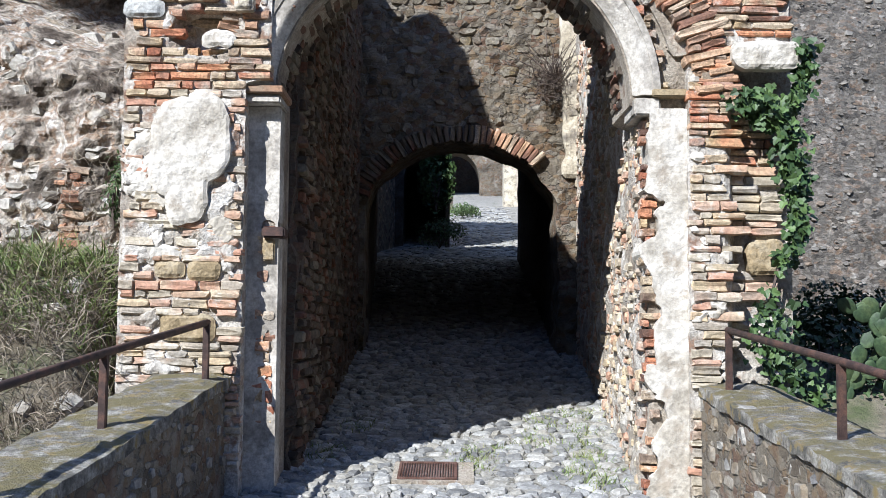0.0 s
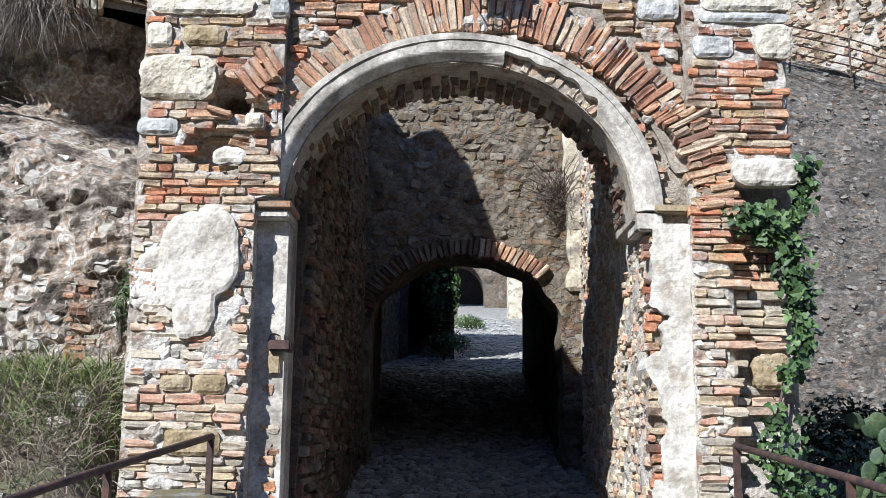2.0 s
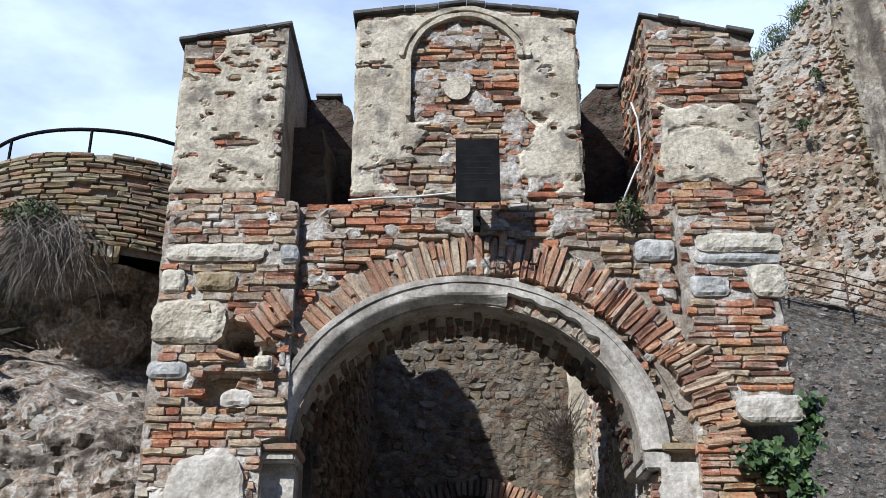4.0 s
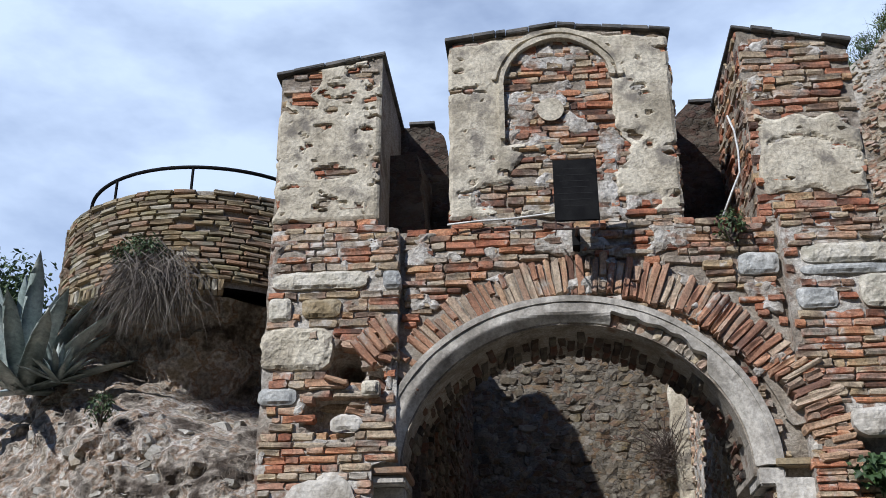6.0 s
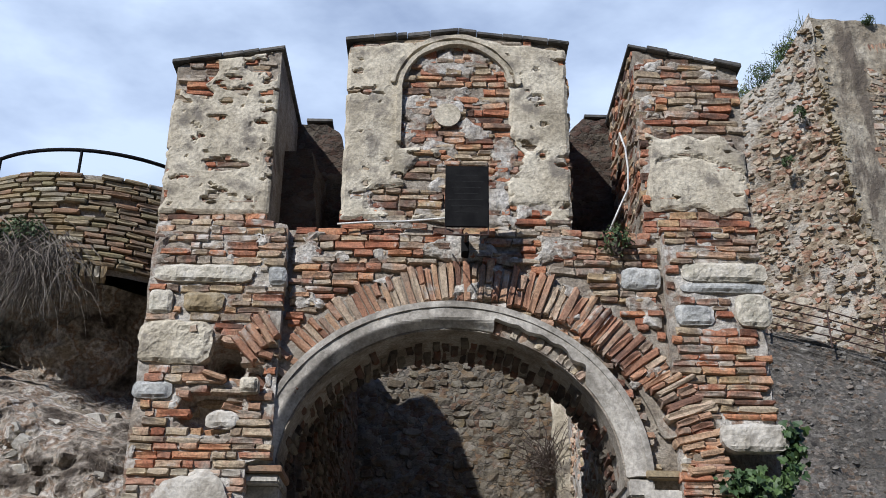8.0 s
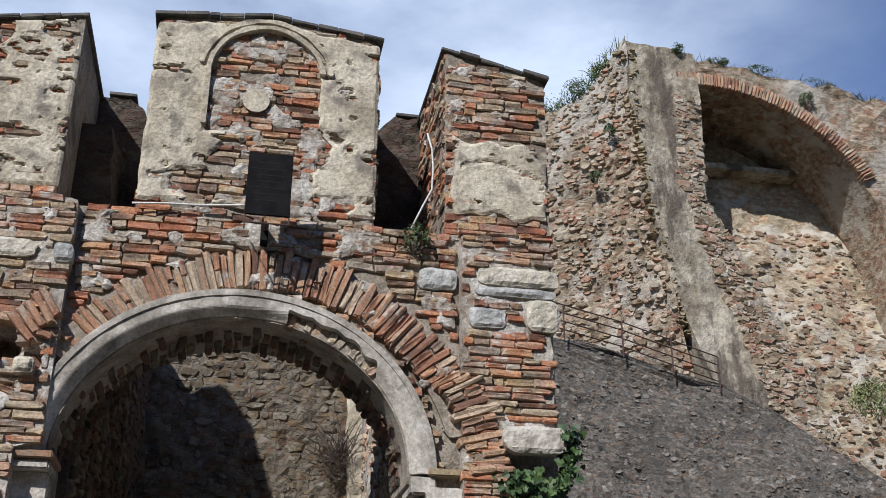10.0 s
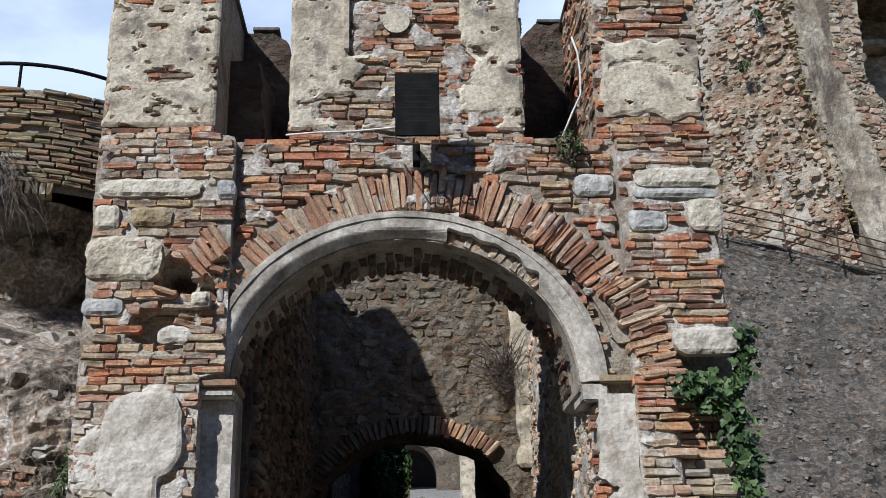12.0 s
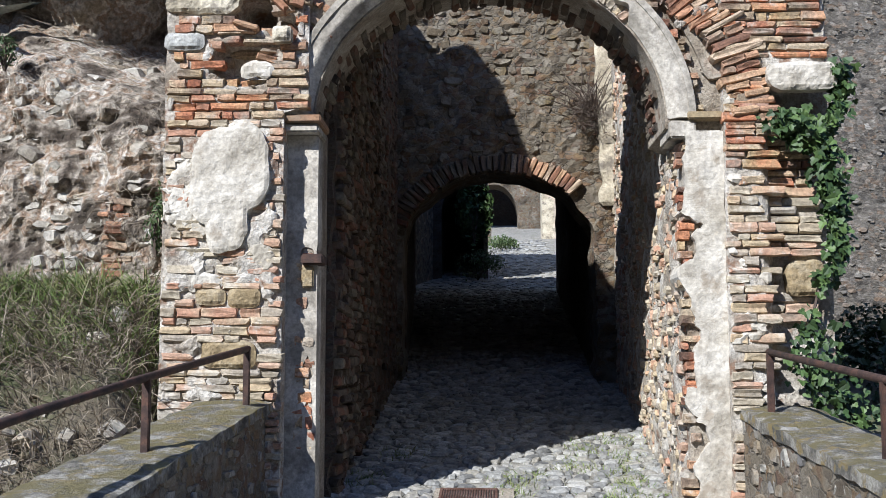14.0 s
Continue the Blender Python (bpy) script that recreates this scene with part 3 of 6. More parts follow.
parapet_l, top_l = parapet("wall_parapet_left", INNER_L, -1, "low rubble parapet with a lichened coping beside the ramp")
parapet_r, top_r = parapet("wall_parapet_right", INNER_R, 1, "low rubble parapet with a lichened coping beside the ramp")


def handrail(xs_posts, x_at, top, high):
    h = thing("handrail", "rusty brown iron handrail on square posts set in the parapet", "handrail", "handrails of the ramp", at=(x_at(-0.35), -0.35, top(-0.35)))
    for y in xs_posts:
        x, z = x_at(y), top(y)
        part("post", box_mesh(x - 0.022, x + 0.022, y - 0.022, y + 0.022, z - 0.06, z + high, 0.004), M_IRON, h)
    ys = [-0.33, -2, -3, -4, -6, -8, -10, -12]
    v, f = tube([(x_at(y), y, top(y) + high + 0.005 + 0.006 * math.sin(5 * y)) for y in ys], 0.024, 8)
    part_mesh("rail", mesh_from(v, f), M_IRON, h, smooth=True)
    return h


handrail([-0.35, -1.9, -3.5, -5.1, -6.7, -8.3, -9.9, -11.5], lambda y: -1.56 + 0.148 * max(y, -3) + 0.067 * min(0, y + 3), top_l, 0.4)
handrail([-0.35, -2.0, -3.6, -5.2, -6.8, -8.4, -10, -11.6], lambda y: 2.015 - 0.103 * max(y, -3) - 0.045 * min(0, y + 3), top_r, 0.42)


# ---------------------------------------------------------------- left: rock face and round turret
def rock_y(x, z):
    y = 0.75 + 0.17 * z + 0.35 * smooth01(-3.2, -7, x) * (1 + 0.5 * z)
    y += 1.0 * smooth01(3.7, 5.2, z) * smooth01(-2.2, -3.2, x) * smooth01(-5.6, -4.4, x)
    y += 0.9 * smooth01(-4.6, -6.5, x) * smooth01(3.0, 4.6, z)
    y += 1.5 * smooth01(0.0, 1.9, z - 3.3 + 0.75 * (x + 3.3)) * smooth01(-5.0, -4.0, x)
    near = noise.voronoi(Vector((x * 2.6 + 0.3 * nz(x, 0, z, 3), 0.4 * z, z * 2.9)))[0]
    y -= 0.1 * smooth01(0.02, 0.3, near[1] - near[0]) * (0.6 + 0.8 * nz(x, 5, z, 1.1))
    return y + 0.22 * fbm(x, 0, z, 0.9, 12, 4) - 0.09 * abs(nz(x, 2, z, 2.6, 7)) + 0.07 * abs(nz(x, 1, z, 5.5, 4)) + 0.05 * nz(x, 3, z, 11, 2)


def rock_face():
    def place(u, v):
        x, z = -10.5 + 8.4 * u, 0.2 + 5.3 * v
        return (x, rock_y(x, z), z)

    v, f = sheet(240, 160, place)
    n = len(v)
    v += [(x, 7.0, z) for x, y, z in v[160 * 241:]]
    f += [(160 * 241 + i, 160 * 241 + i + 1, n + i + 1, n + i) for i in range(240)]
    return tagged(part_mesh("rock_face", mesh_from(v, f), M_ROCK), "crumbling grey and ochre rock face with old masonry in it", "rock", kind="structure")


rock = rock_face()

TUR_X, TUR_Y, TUR_R = -4.0, 3.7, 1.75


def turret_base():
    def place(u, v):
        a = math.pi * (1.0 + 1.0 * u) - 0.35 + 0.7 * u
        z = 3.4 + 2.15 * v
        r = TUR_R * (0.5 + 0.2 * v * v) + 0.15 * fbm(math.cos(a), math.sin(a), z, 2.0, 8, 4)
        return (TUR_X + r * math.cos(a), TUR_Y + r * math.sin(a), z)

    v, f = sheet(70, 40, place)
    part_mesh("base", mesh_from(v, f), M_ROCK, turret, "undercut rubble base")


turret = thing("turret", "round brick turret with a weathered parapet on the rock", "turret", at=(TUR_X, TUR_Y, 5.9))
turret_base()


def turret_drum():
    def place(u, v):
        a = 2 * math.pi * u
        ring = [(TUR_R, 5.5), (TUR_R, 6.6), (TUR_R - 0.35, 6.6), (TUR_R - 0.35, 5.9)]
        r, z = ring[min(3, int(v * 3 + 0.5))]
        return (TUR_X + (r - 0.03) * math.cos(a), TUR_Y + (r - 0.03) * math.sin(a), z + (0.03 * nz(math.cos(a), math.sin(a), z, 4) if z > 6.5 else 0))

    v, f = sheet(64, 3, place)
    drum = part_mesh("drum", mesh_from(v, f), M_MORTAR, turret, "mortared drum behind the bricks")
    v, f = sheet(48, 1, lambda u, w: (TUR_X + (TUR_R - 0.2) * w * math.cos(2 * math.pi * u), TUR_Y + (TUR_R - 0.2) * w * math.sin(2 * math.pi * u), 6.0))
    part_mesh("deck", mesh_from(v, f), M_MORTAR, turret)
    return drum


drum_part = turret_drum()


def turret_rail():
    h = thing("turret_handrail", "thin black curved iron handrail on top of the turret", "handrail", at=(TUR_X, TUR_Y, 6.6))
    angles = [math.pi * (0.98 + 1.04 * k / 40) for k in range(41)]
    r = TUR_R - 0.2
    pts = [(TUR_X + r * math.cos(a), TUR_Y + r * math.sin(a), 7.0 - 0.4 * smooth01(0.14, 0.0, k / 40) - 0.07 * (k / 40) ** 3) for k, a in enumerate(angles)]
    v, f = tube(pts, 0.022, 8)
    part_mesh("rail", mesh_from(v, f), M_BLACK, h, smooth=True)
    for k in (5, 13, 21, 29, 37):
        v, f = tube([(pts[k][0], pts[k][1], 6.55), pts[k]], 0.018, 6)
        part_mesh("post", mesh_from(v, f), M_BLACK, h)


turret_rail()

# ---------------------------------------------------------------- right: the fortress far behind
BY = 22.0


def strip(name, rows, material, label, rough=0.25, step=0.35, rscale=0.6, seed=0.0, back=3.0, parent=None, category="wall", kind="structure", top=None):
    """A rough wall face given by its left and right edges, bottom to top: rows of (z, x_left, y_left, x_right, y_right)."""
    zs = [r[0] for r in rows]
    nv = max(2, round((zs[-1] - zs[0]) / step))
    width = max(math.hypot(r[3] - r[1], r[4] - r[2]) for r in rows)
    nu = max(2, round(width / step))

    def place(u, v):
        z = zs[0] + ((top(u) if top else zs[-1]) - zs[0]) * v
        row = [float(np.interp(z, zs, [r[k] for r in rows])) for k in range(1, 5)]
        x, y = row[0] + (row[2] - row[0]) * u, row[1] + (row[3] - row[1]) * u
        d = rough * fbm(x, y, z, rscale, seed, 4)
        return (x + 0.3 * d, y + d, z + (0.6 * rough * nz(x, y, 0, 1.5, seed) if v > 0.999 else 0))

    v, f = sheet(nu, nv, place)
    n = len(v)
    v += [(x, y + back, z) for x, y, z in v]
    crest = [nv * (nu + 1) + i for i in range(nu + 1)]
    left, right = [j * (nu + 1) for j in range(nv + 1)], [j * (nu + 1) + nu for j in range(nv + 1)]
    for a, b in zip(crest, crest[1:]):
        f.append((a, b, b + n, a + n))
    for a, b in zip(left, left[1:]):
        f.append((a, b, b + n, a + n))
    for a, b in zip(right, right[1:]):
        f.append((b, a, a + n, b + n))
    f += [tuple(i + n for i in reversed(q)) for q in f[:nu * nv]]
    return tagged(part_mesh(name, mesh_from(v, f), material, parent), label, category, kind=kind)


# low grey wall whose top falls towards the far side, and the bastion that rises behind it
strip("wall_bastion_foot", [(-1.0, 4.5, 20.5, 27, 19.0), (2.5, 4.5, 20.6, 27, 19.2), (8.2, 4.5, 21.2, 19.2, 21.0), (9.9, 4.5, 21.4, 17.0, 21.6), (11.0, 4.5, 21.6, 14.8, 21.8), (12.2, 4.5, 21.8, 10.3, 21.9)], M_FARWALL,
      "grey rubble foot wall of the bastion with a sloping top", 0.22, 0.3, seed=3)
flank_top = lambda u: float(np.interp(1 - u, (0.0, 0.05, 0.19, 0.34, 1.0), (24.2, 23.5, 22.2, 21.8, 21.4)))
strip("wall_bastion_flank", [(8, 5.5, BY + 6, 14.9, BY + 0.5), (14.9, 5.5, BY + 6, 13.75, BY + 0.5), (20.4, 5.5, BY + 6, 13.0, BY + 0.5), (23.9, 5.8, BY + 6, 12.85, BY + 0.5)], M_BASTION,
      "brown crumbling flank of the bastion", 0.3, 0.22, seed=6, top=flank_top)
strip("wall_bastion_corner", [(6, 16.2, BY + 0.1, 20.6, BY + 0.4), (11.0, 14.95, BY + 0.3, 18.4, BY + 0.6), (14.9, 13.72, BY + 0.5, 17.2, BY + 0.8), (18.1, 13.3, BY + 0.5, 15.5, BY + 0.8), (21.9, 12.9, BY + 0.5, 15.7, BY + 0.8), (24.0, 12.85, BY + 0.5, 15.6, BY + 0.8)], M_BASTION_PLASTER,
      "battered plastered corner of the bastion", 0.14, 0.3, seed=8)


def niche_field(x, z):
    cx, r, zs, rz = 15.9, 6.6, 16.5, 6.2
    inside = 1 - math.hypot((x - cx) / r, (z - zs) / rz) if z > zs else 1 - abs(x - cx) / r
    return min(-inside * 4, 23.9 - 0.12 * max(0, x - 15.5) + 0.25 * nz(x, 0, 0, 1.5) - z, z - 5, x - 13.2, 34 - x)


tagged(part_mesh("wall_bastion_arch", slab(niche_field, (13.1, 34.2, 5, 24.6), 0.3, BY + 0.9, BY + 5.5, 0.2, 0.7, 4), M_BASTION), "bastion wall with a great blind arch", "wall", kind="structure")
strip("wall_bastion_recess", [(4, 13.5, BY + 2.2, 30, BY + 1.7), (14.5, 13.5, BY + 2.6, 30, BY + 2.1), (18.5, 13.5, BY + 3.9, 30, BY + 3.5), (24, 13.5, BY + 4.6, 30, BY + 4.2)], M_RECESS, "pale rubble wall inside the blind arch", 0.3, 0.35, seed=11, back=1.5)

# unseen wall added to close the place behind the ramp and cut sky light
tagged(part("wall_outer_rampart", box_mesh(-48, 48, -35.0, -33.2, -14, 20, 0.05), M_RUBBLE), "plain unseen wall added behind the ramp to cut sky light", "wall", kind="structure")

# ---------------------------------------------------------------- beyond the tunnel
# raised out of view to shade the road and house behind it
strip("wall_upper_left", [(2.5, -1.95, 20.2, -1.3, 23.6), (10.5, -1.95, 20.2, -1.3, 23.6)], M_FARWALL, "dark stone wall along the upper road", 0.06, 0.4, back=0.5)
cellar = lambda x, z: (math.hypot((x + 0.45) / 0.62, max(0.0, z - 5.5) / 0.85) - 1) * 0.62
# house, cellar back and arch back take the dark colour in place of shade
tagged(part_mesh("wall_upper_house", slab(lambda x, z: min(x + 9, 0.3 - x, 11 - z, z - 3, cellar(x, z)), (-9.1, 0.5, 2.9, 11.2), 0.1, 23.5, 28, 0.06, 2, 3), M_PASSAGE_SHADE), "stone house wall with an arched cellar door, shade in its colour", "wall", kind="structure")
tagged(part_mesh("wall_cellar_back", slab(lambda x, z: min(x + 1.6, 0.29 - x, 7.5 - z, z - 3), (-1.7, 0.4, 2.9, 7.6), 0.3, 28.01, 28.3, 0.02, 1.2, 6), M_PASSAGE_SHADE), "unlit back of the cellar", "wall", kind="structure")
tagged(part_mesh("wall_upper_end", slab(lambda x, z: min(x + 12, 16 - x, 16 - z, z - 6, (math.hypot((x - 0.9) / 1.5, max(0.0, z - 9.6) / 2.0) - 1) * 1.5), (-12.2, 16.2, 5.9, 16.3), 0.25, 56, 58, 0.15, 1.2, 5), M_RUBBLE), "rubble wall with a blind arch at the top of the road", "wall", kind="structure")
tagged(part_mesh("wall_upper_recess", slab(lambda x, z: min(x + 2, 4 - x, 14 - z, z - 7), (-2.2, 4.2, 6.9, 14.2), 0.3, 60.5, 61.0, 0.1, 1.2, 6), M_PASSAGE_SHADE), "back of the blind arch, shade put in its dark colour", "wall", kind="structure")
tagged(part_mesh("wall_upper_corner", slab(lambda x, z: min(x - 3.15, 8 - x, 15 - z, z - 6), (3.0, 8.2, 5.9, 15.2), 0.3, 45, 46, 0.04, 1.5, 4), M_PLASTER), "pale plastered wall end on the upper road", "wall", kind="structure")
# unseen wall, made tall to cut the sky light over the upper road
strip("wall_upper_right", [(2.5, 3.4, 21.0, 6.4, 46), (7.5, 3.4, 21.0, 6.4, 46), (14, 3.4, 21.0, 6.4, 46)], M_RUBBLE, "unseen rubble wall by the upper road, tall to cut sky light", 0.05, 0.6, back=0.6)

# ---------------------------------------------------------------- brick and stone pieces
def piece_mesh(seed, chamfer=0.11, wear=0.085):
    """A worn block of unit size, its face towards -y; shared by many pieces."""
    r = random.Random(seed)
    base = [(-0.5, -0.5), (0.0, -0.5), (0.5, -0.5), (0.5, 0.0), (0.5, 0.5), (0.0, 0.5), (-0.5, 0.5), (-0.5, 0.0)]
    outer = [(x + r.uniform(-wear, wear) * 0.5, z + r.uniform(-wear, wear)) for x, z in base]
    inner = [(x * (1 - chamfer * 0.7) + r.uniform(-wear, wear) * 0.5, z * (1 - 2 * chamfer) + r.uniform(-wear, wear)) for x, z in outer]
    verts = [(x, -0.5 + r.uniform(-0.08, 0.08), z) for x, z in inner]
    verts += [(x, -0.3 + r.uniform(-0.06, 0.06), z) for x, z in outer]
    verts += [(x, 0.5, z) for x, z in outer]
    faces = [tuple(range(8))]
    for k in range(8):
        j = (k + 1) % 8
        faces += [(k + 8, j + 8, j, k), (k + 16, j + 16, j + 8, k + 8)]
    return verts, faces


def stone_shape(seed, corners=7, round_=0.25):
    """A rounded irregular stone of unit size, its face towards -y."""
    r = random.Random(seed)
    ang = [2 * math.pi * (k + r.uniform(-0.3, 0.3)) / corners for k in range(corners)]
    outer = [(0.52 * r.uniform(0.82, 1.08) * math.copysign(abs(math.cos(a)) ** 0.7, math.cos(a)), 0.52 * r.uniform(0.82, 1.08) * math.copysign(abs(math.sin(a)) ** 0.7, math.sin(a))) for a in ang]
    n = corners
    verts = [(x * (1 - round_) + r.uniform(-0.04, 0.04), -0.5 + r.uniform(-0.1, 0.1), z * (1 - round_)) for x, z in outer]
    verts += [(x, -0.2, z) for x, z in outer] + [(x * 0.9, 0.5, z * 0.9) for x, z in outer]
    faces = [tuple(range(n))]
    for k in range(n):
        j = (k + 1) % n
        faces += [(k + n, j + n, j, k), (k + 2 * n, j + 2 * n, j + n, k + n)]
    return verts, faces


BRICKS = [piece_mesh(k) for k in range(16)]
STONES = [stone_shape(50 + k, 6 + k % 3) for k in range(16)]
MESHES = {}


def lay_pieces(name, parent, shapes, placed, material, bulk_material, limit=300):
    """Places pieces: the first ones as parts on shared meshes, the rest joined. placed: list of 4x4 matrices."""
    for k, m in enumerate(placed[:limit]):
        key = (id(shapes), k % len(shapes), material.name)
        if key not in MESHES:
            MESHES[key] = mesh_from(*shapes[k % len(shapes)], name)
            MESHES[key].materials.append(material)
        ob = new(name, MESHES[key])
        ob.parent = parent
        off = Matrix.Translation(-parent.location) if parent.type == "EMPTY" else Matrix.Identity(4)
        ob.matrix_basis = off @ m
    if len(placed) > limit:
        verts, faces = [], []
        for k, m in enumerate(placed[limit:]):
            v, f = shapes[(k * 7) % len(shapes)]
            n = len(verts)
            verts += [tuple(m @ Vector(p)) for p in v]
            faces += [tuple(i + n for i in q) for q in f]
        part_mesh(name + "work", mesh_from(verts, faces), bulk_material, parent, kind="stuff")


def trs(x, y, z, sx, sy, sz, tilt=0.0, turn=0.0, nod=0.0):
    return Matrix.Translation((x, y, z)) @ Euler((nod, tilt, turn)).to_matrix().to_4x4() @ Matrix.Diagonal((sx, sy, sz, 1))


def courses(field, x0, x1, z0, z1, y, course=0.064, lengths=(0.13, 0.3), seed=1, proud=(0.0, 0.03), skip=0.03, frame_m=None, deep=0.1, loose=1.0):
    """Brick courses wherever field(x, z) > 0; y is the mean front. frame_m turns the facade plane to another one."""
    r = random.Random(seed)
    out = []
    z = z0
    row = 0
    while z < z1:
        h = course * r.uniform(0.8, 1.25)
        x = x0 - r.uniform(0, 0.2)
        wave = r.uniform(0, 9)
        while x < x1:
            length = r.choice((r.uniform(*lengths), r.uniform(lengths[0] * 0.6, sum(lengths) / 2), r.uniform(lengths[1] * 0.8, lengths[1] * 1.1)))
            xc, zc = x + length / 2, z + h / 2 + 0.008 * loose * math.sin(xc_wave(x, wave))
            half = length / 2
            if field(xc, zc) > 0 and (field(xc - half, zc) < 0 or field(xc + half, zc) < 0):
                a, b = xc, xc
                while a > xc - half and field(a - 0.02, zc) > 0:
                    a -= 0.02
                while b < xc + half and field(b + 0.02, zc) > 0:
                    b += 0.02
                a, b = max(a - r.uniform(-0.005, 0.02), xc - half), min(b + r.uniform(-0.005, 0.02), xc + half)
                half, xc = (b - a) / 2, (a + b) / 2
            if half > 0.03 and field(xc, zc) > 0 and r.random() > skip:
                yf = y(xc, zc) if callable(y) else y
                yf -= r.uniform(*proud)
                m = trs(xc, yf + deep / 2, zc, 2 * half - r.uniform(0.004, 0.016), deep, h - r.uniform(0.002, 0.013), r.gauss(0, 0.022) * loose, r.gauss(0, 0.035) * loose, r.gauss(0, 0.05))
                out.append(frame_m @ m if frame_m else m)
            x += length
        z += h
        row += 1
    return out


def xc_wave(x, w):
    return 2.3 * x + w


def outside_boxes(boxes, grow=0.01):
    return lambda x, z: min([max(a - grow - x, x - b - grow, c - grow - z, z - d - grow) for a, b, c, d in boxes] or [1])


STONES_L = [(-2.27, -1.48, 4.55, 4.70), (-2.29, -2.11, 4.27, 4.48), (-2.34, -1.77, 3.87, 4.22), (-2.33, -2.03, 3.58, 3.72), (-1.36, -1.22, 4.53, 4.69), (-2.02, -1.7, 4.3, 4.46), (-2.05, -1.83, 1.66, 1.78), (-1.82, -1.58, 1.64, 1.79), (-2.0, -1.6, 1.2, 1.4)]
STONES_R = [(1.96, 2.65, 4.62, 4.78), (1.93, 2.64, 4.52, 4.60), (2.38, 2.66, 4.24, 4.51), (1.89, 2.20, 4.24, 4.41), (1.50, 1.81, 4.58, 4.77)]

# plaster remains
def blob(cx, cz, rx, rz, wob=0.25, s=5.0, seed=0.0, power=2.0):
    def f(x, z):
        a, b = abs(x - cx) / rx, abs(z - cz) / rz
        return (1 - (a ** power + b ** power) ** (1 / power) + wob * fbm(x, seed, z, s, seed)) * min(rx, rz)
    return f


patch = lambda x, z: max(blob(-1.8, 2.68, 0.28, 0.34, 0.12, 4, 1, 2.4)(x, z), blob(-1.83, 2.25, 0.15, 0.2, 0.14, 5, 2, 3)(x, z), blob(-2.0, 2.45, 0.12, 0.2, 0.2, 7, 3)(x, z))
part_mesh("plaster", slab(patch, (-2.32, -1.46, 1.9, 3.1), 0.022, -0.155, -0.09, 0.012, 7, 4, 0.012), M_WHITE, pier_l, "thick cream plaster patch")
smear = lambda x, z: min(max(blob(-2.15, 2.5, 0.17, 0.25, 0.5, 9, 6)(x, z), blob(-1.57, 2.02, 0.1, 0.12, 0.6, 9, 9)(x, z), blob(-1.62, 3.42, 0.14, 0.06, 0.6, 8, 9)(x, z)), x + 2.33, -1.43 - x)
part_mesh("limewash", slab(smear, (-2.34, -1.4, 1.4, 3.6), 0.025, -0.118, -0.09, 0.014, 11, 5, 0.015), M_WHITE, pier_l, "thin crumbling limewash")

# bricks of the piers and of the wall over the arch
keep_l = outside_boxes(STONES_L)
left_bricks = courses(lambda x, z: min(x + 2.31, pier_edge_l(z) + 0.01 - x, keep_l(x, z), 0.15 - hole_l(x, z), 0.02 - patch(x, z)), -2.33, -1.24, 0.3, 5.08, lambda x, z: -0.105 + 1.3 * hole_l(x, z), seed=3, proud=(-0.006, 0.016), skip=0.05, loose=0.7)
random.Random(1).shuffle(left_bricks)
low = [m for m in left_bricks if m.translation.z < 3.05]
lay_pieces("brick", pier_l, BRICKS, low, M_BRICK_PALE, M_PALE_BULK, 170)
lay_pieces("brick", pier_l, BRICKS, [m for m in left_bricks if m.translation.z >= 3.05], M_BRICK, M_BRICK_BULK, 130)
rb = random.Random(77)
loose = [trs(rb.gauss(-1.66, 0.15), -0.05 - rb.uniform(0, 0.06), rb.uniform(3.35, 4.2), rb.uniform(0.1, 0.2), 0.12, rb.uniform(0.045, 0.065), rb.uniform(-0.1, 0.3), rb.gauss(0, 0.15), rb.gauss(0, 0.1)) for _ in range(10)]
# a tilted block of bricks that still hangs together beside the hollow
loose += [trs(-1.5 + 0.045 * k, -0.1 - 0.008 * (k % 2), 3.98 + 0.05 * k, 0.27 - 0.02 * (k % 3), 0.14, 0.058, 0.85 + 0.03 * k, 0.05, 0.0) for k in range(5)]
lay_pieces("loose_brick", pier_l, BRICKS, loose, M_REDBRICK, M_BRICK_BULK)
keep_r = outside_boxes(STONES_R + [(2.15, 2.64, 3.2, 3.46), (2.26, 2.55, 1.72, 2.0)])
right_bricks = courses(lambda x, z: min(x - 1.84, pier_edge_r(z) - x, keep_r(x, z)), 1.84, 2.7, 0.0, 5.08, lambda x, z: -0.11 + (0.1 if x > 2.17 and z < 3.3 else 0), seed=8, proud=(-0.008, 0.016), skip=0.05, lengths=(0.12, 0.3), course=0.062, loose=0.5)
random.Random(2).shuffle(right_bricks)
lay_pieces("brick", pier_r, BRICKS, [m for m in right_bricks if m.translation.z < 2.5], M_BRICK_PALE, M_PALE_BULK, 150)
lay_pieces("brick", pier_r, BRICKS, [m for m in right_bricks if m.translation.z >= 2.5], M_BRICK, M_BRICK_BULK, 150)

RING_X, RING_Z, RING_IN, RING_OUT = 0.25, 2.925, 1.53, 1.86
ring_r = lambda x, z: math.hypot(x - RING_X, z - RING_Z)
span_bricks = courses(lambda x, z: min(x + 1.22, 1.82 - x, ring_r(x, z) - RING_OUT - 0.03 if z > 3.2 else -1, keep_r(x, z)), -1.22, 1.85, 3.9, 5.08, -0.0, seed=12, proud=(-0.004, 0.022), skip=0.05, lengths=(0.1, 0.26))
inner_bricks = courses(lambda x, z: min(RING_IN - 0.02 - ring_r(x, z), arch_field(x, z, 0.2), x + 1.24, 1.84 - x), -1.24, 1.85, 3.1, 4.5, -0.0, seed=14, proud=(0.01, 0.035), lengths=(0.07, 0.15), skip=0.0)
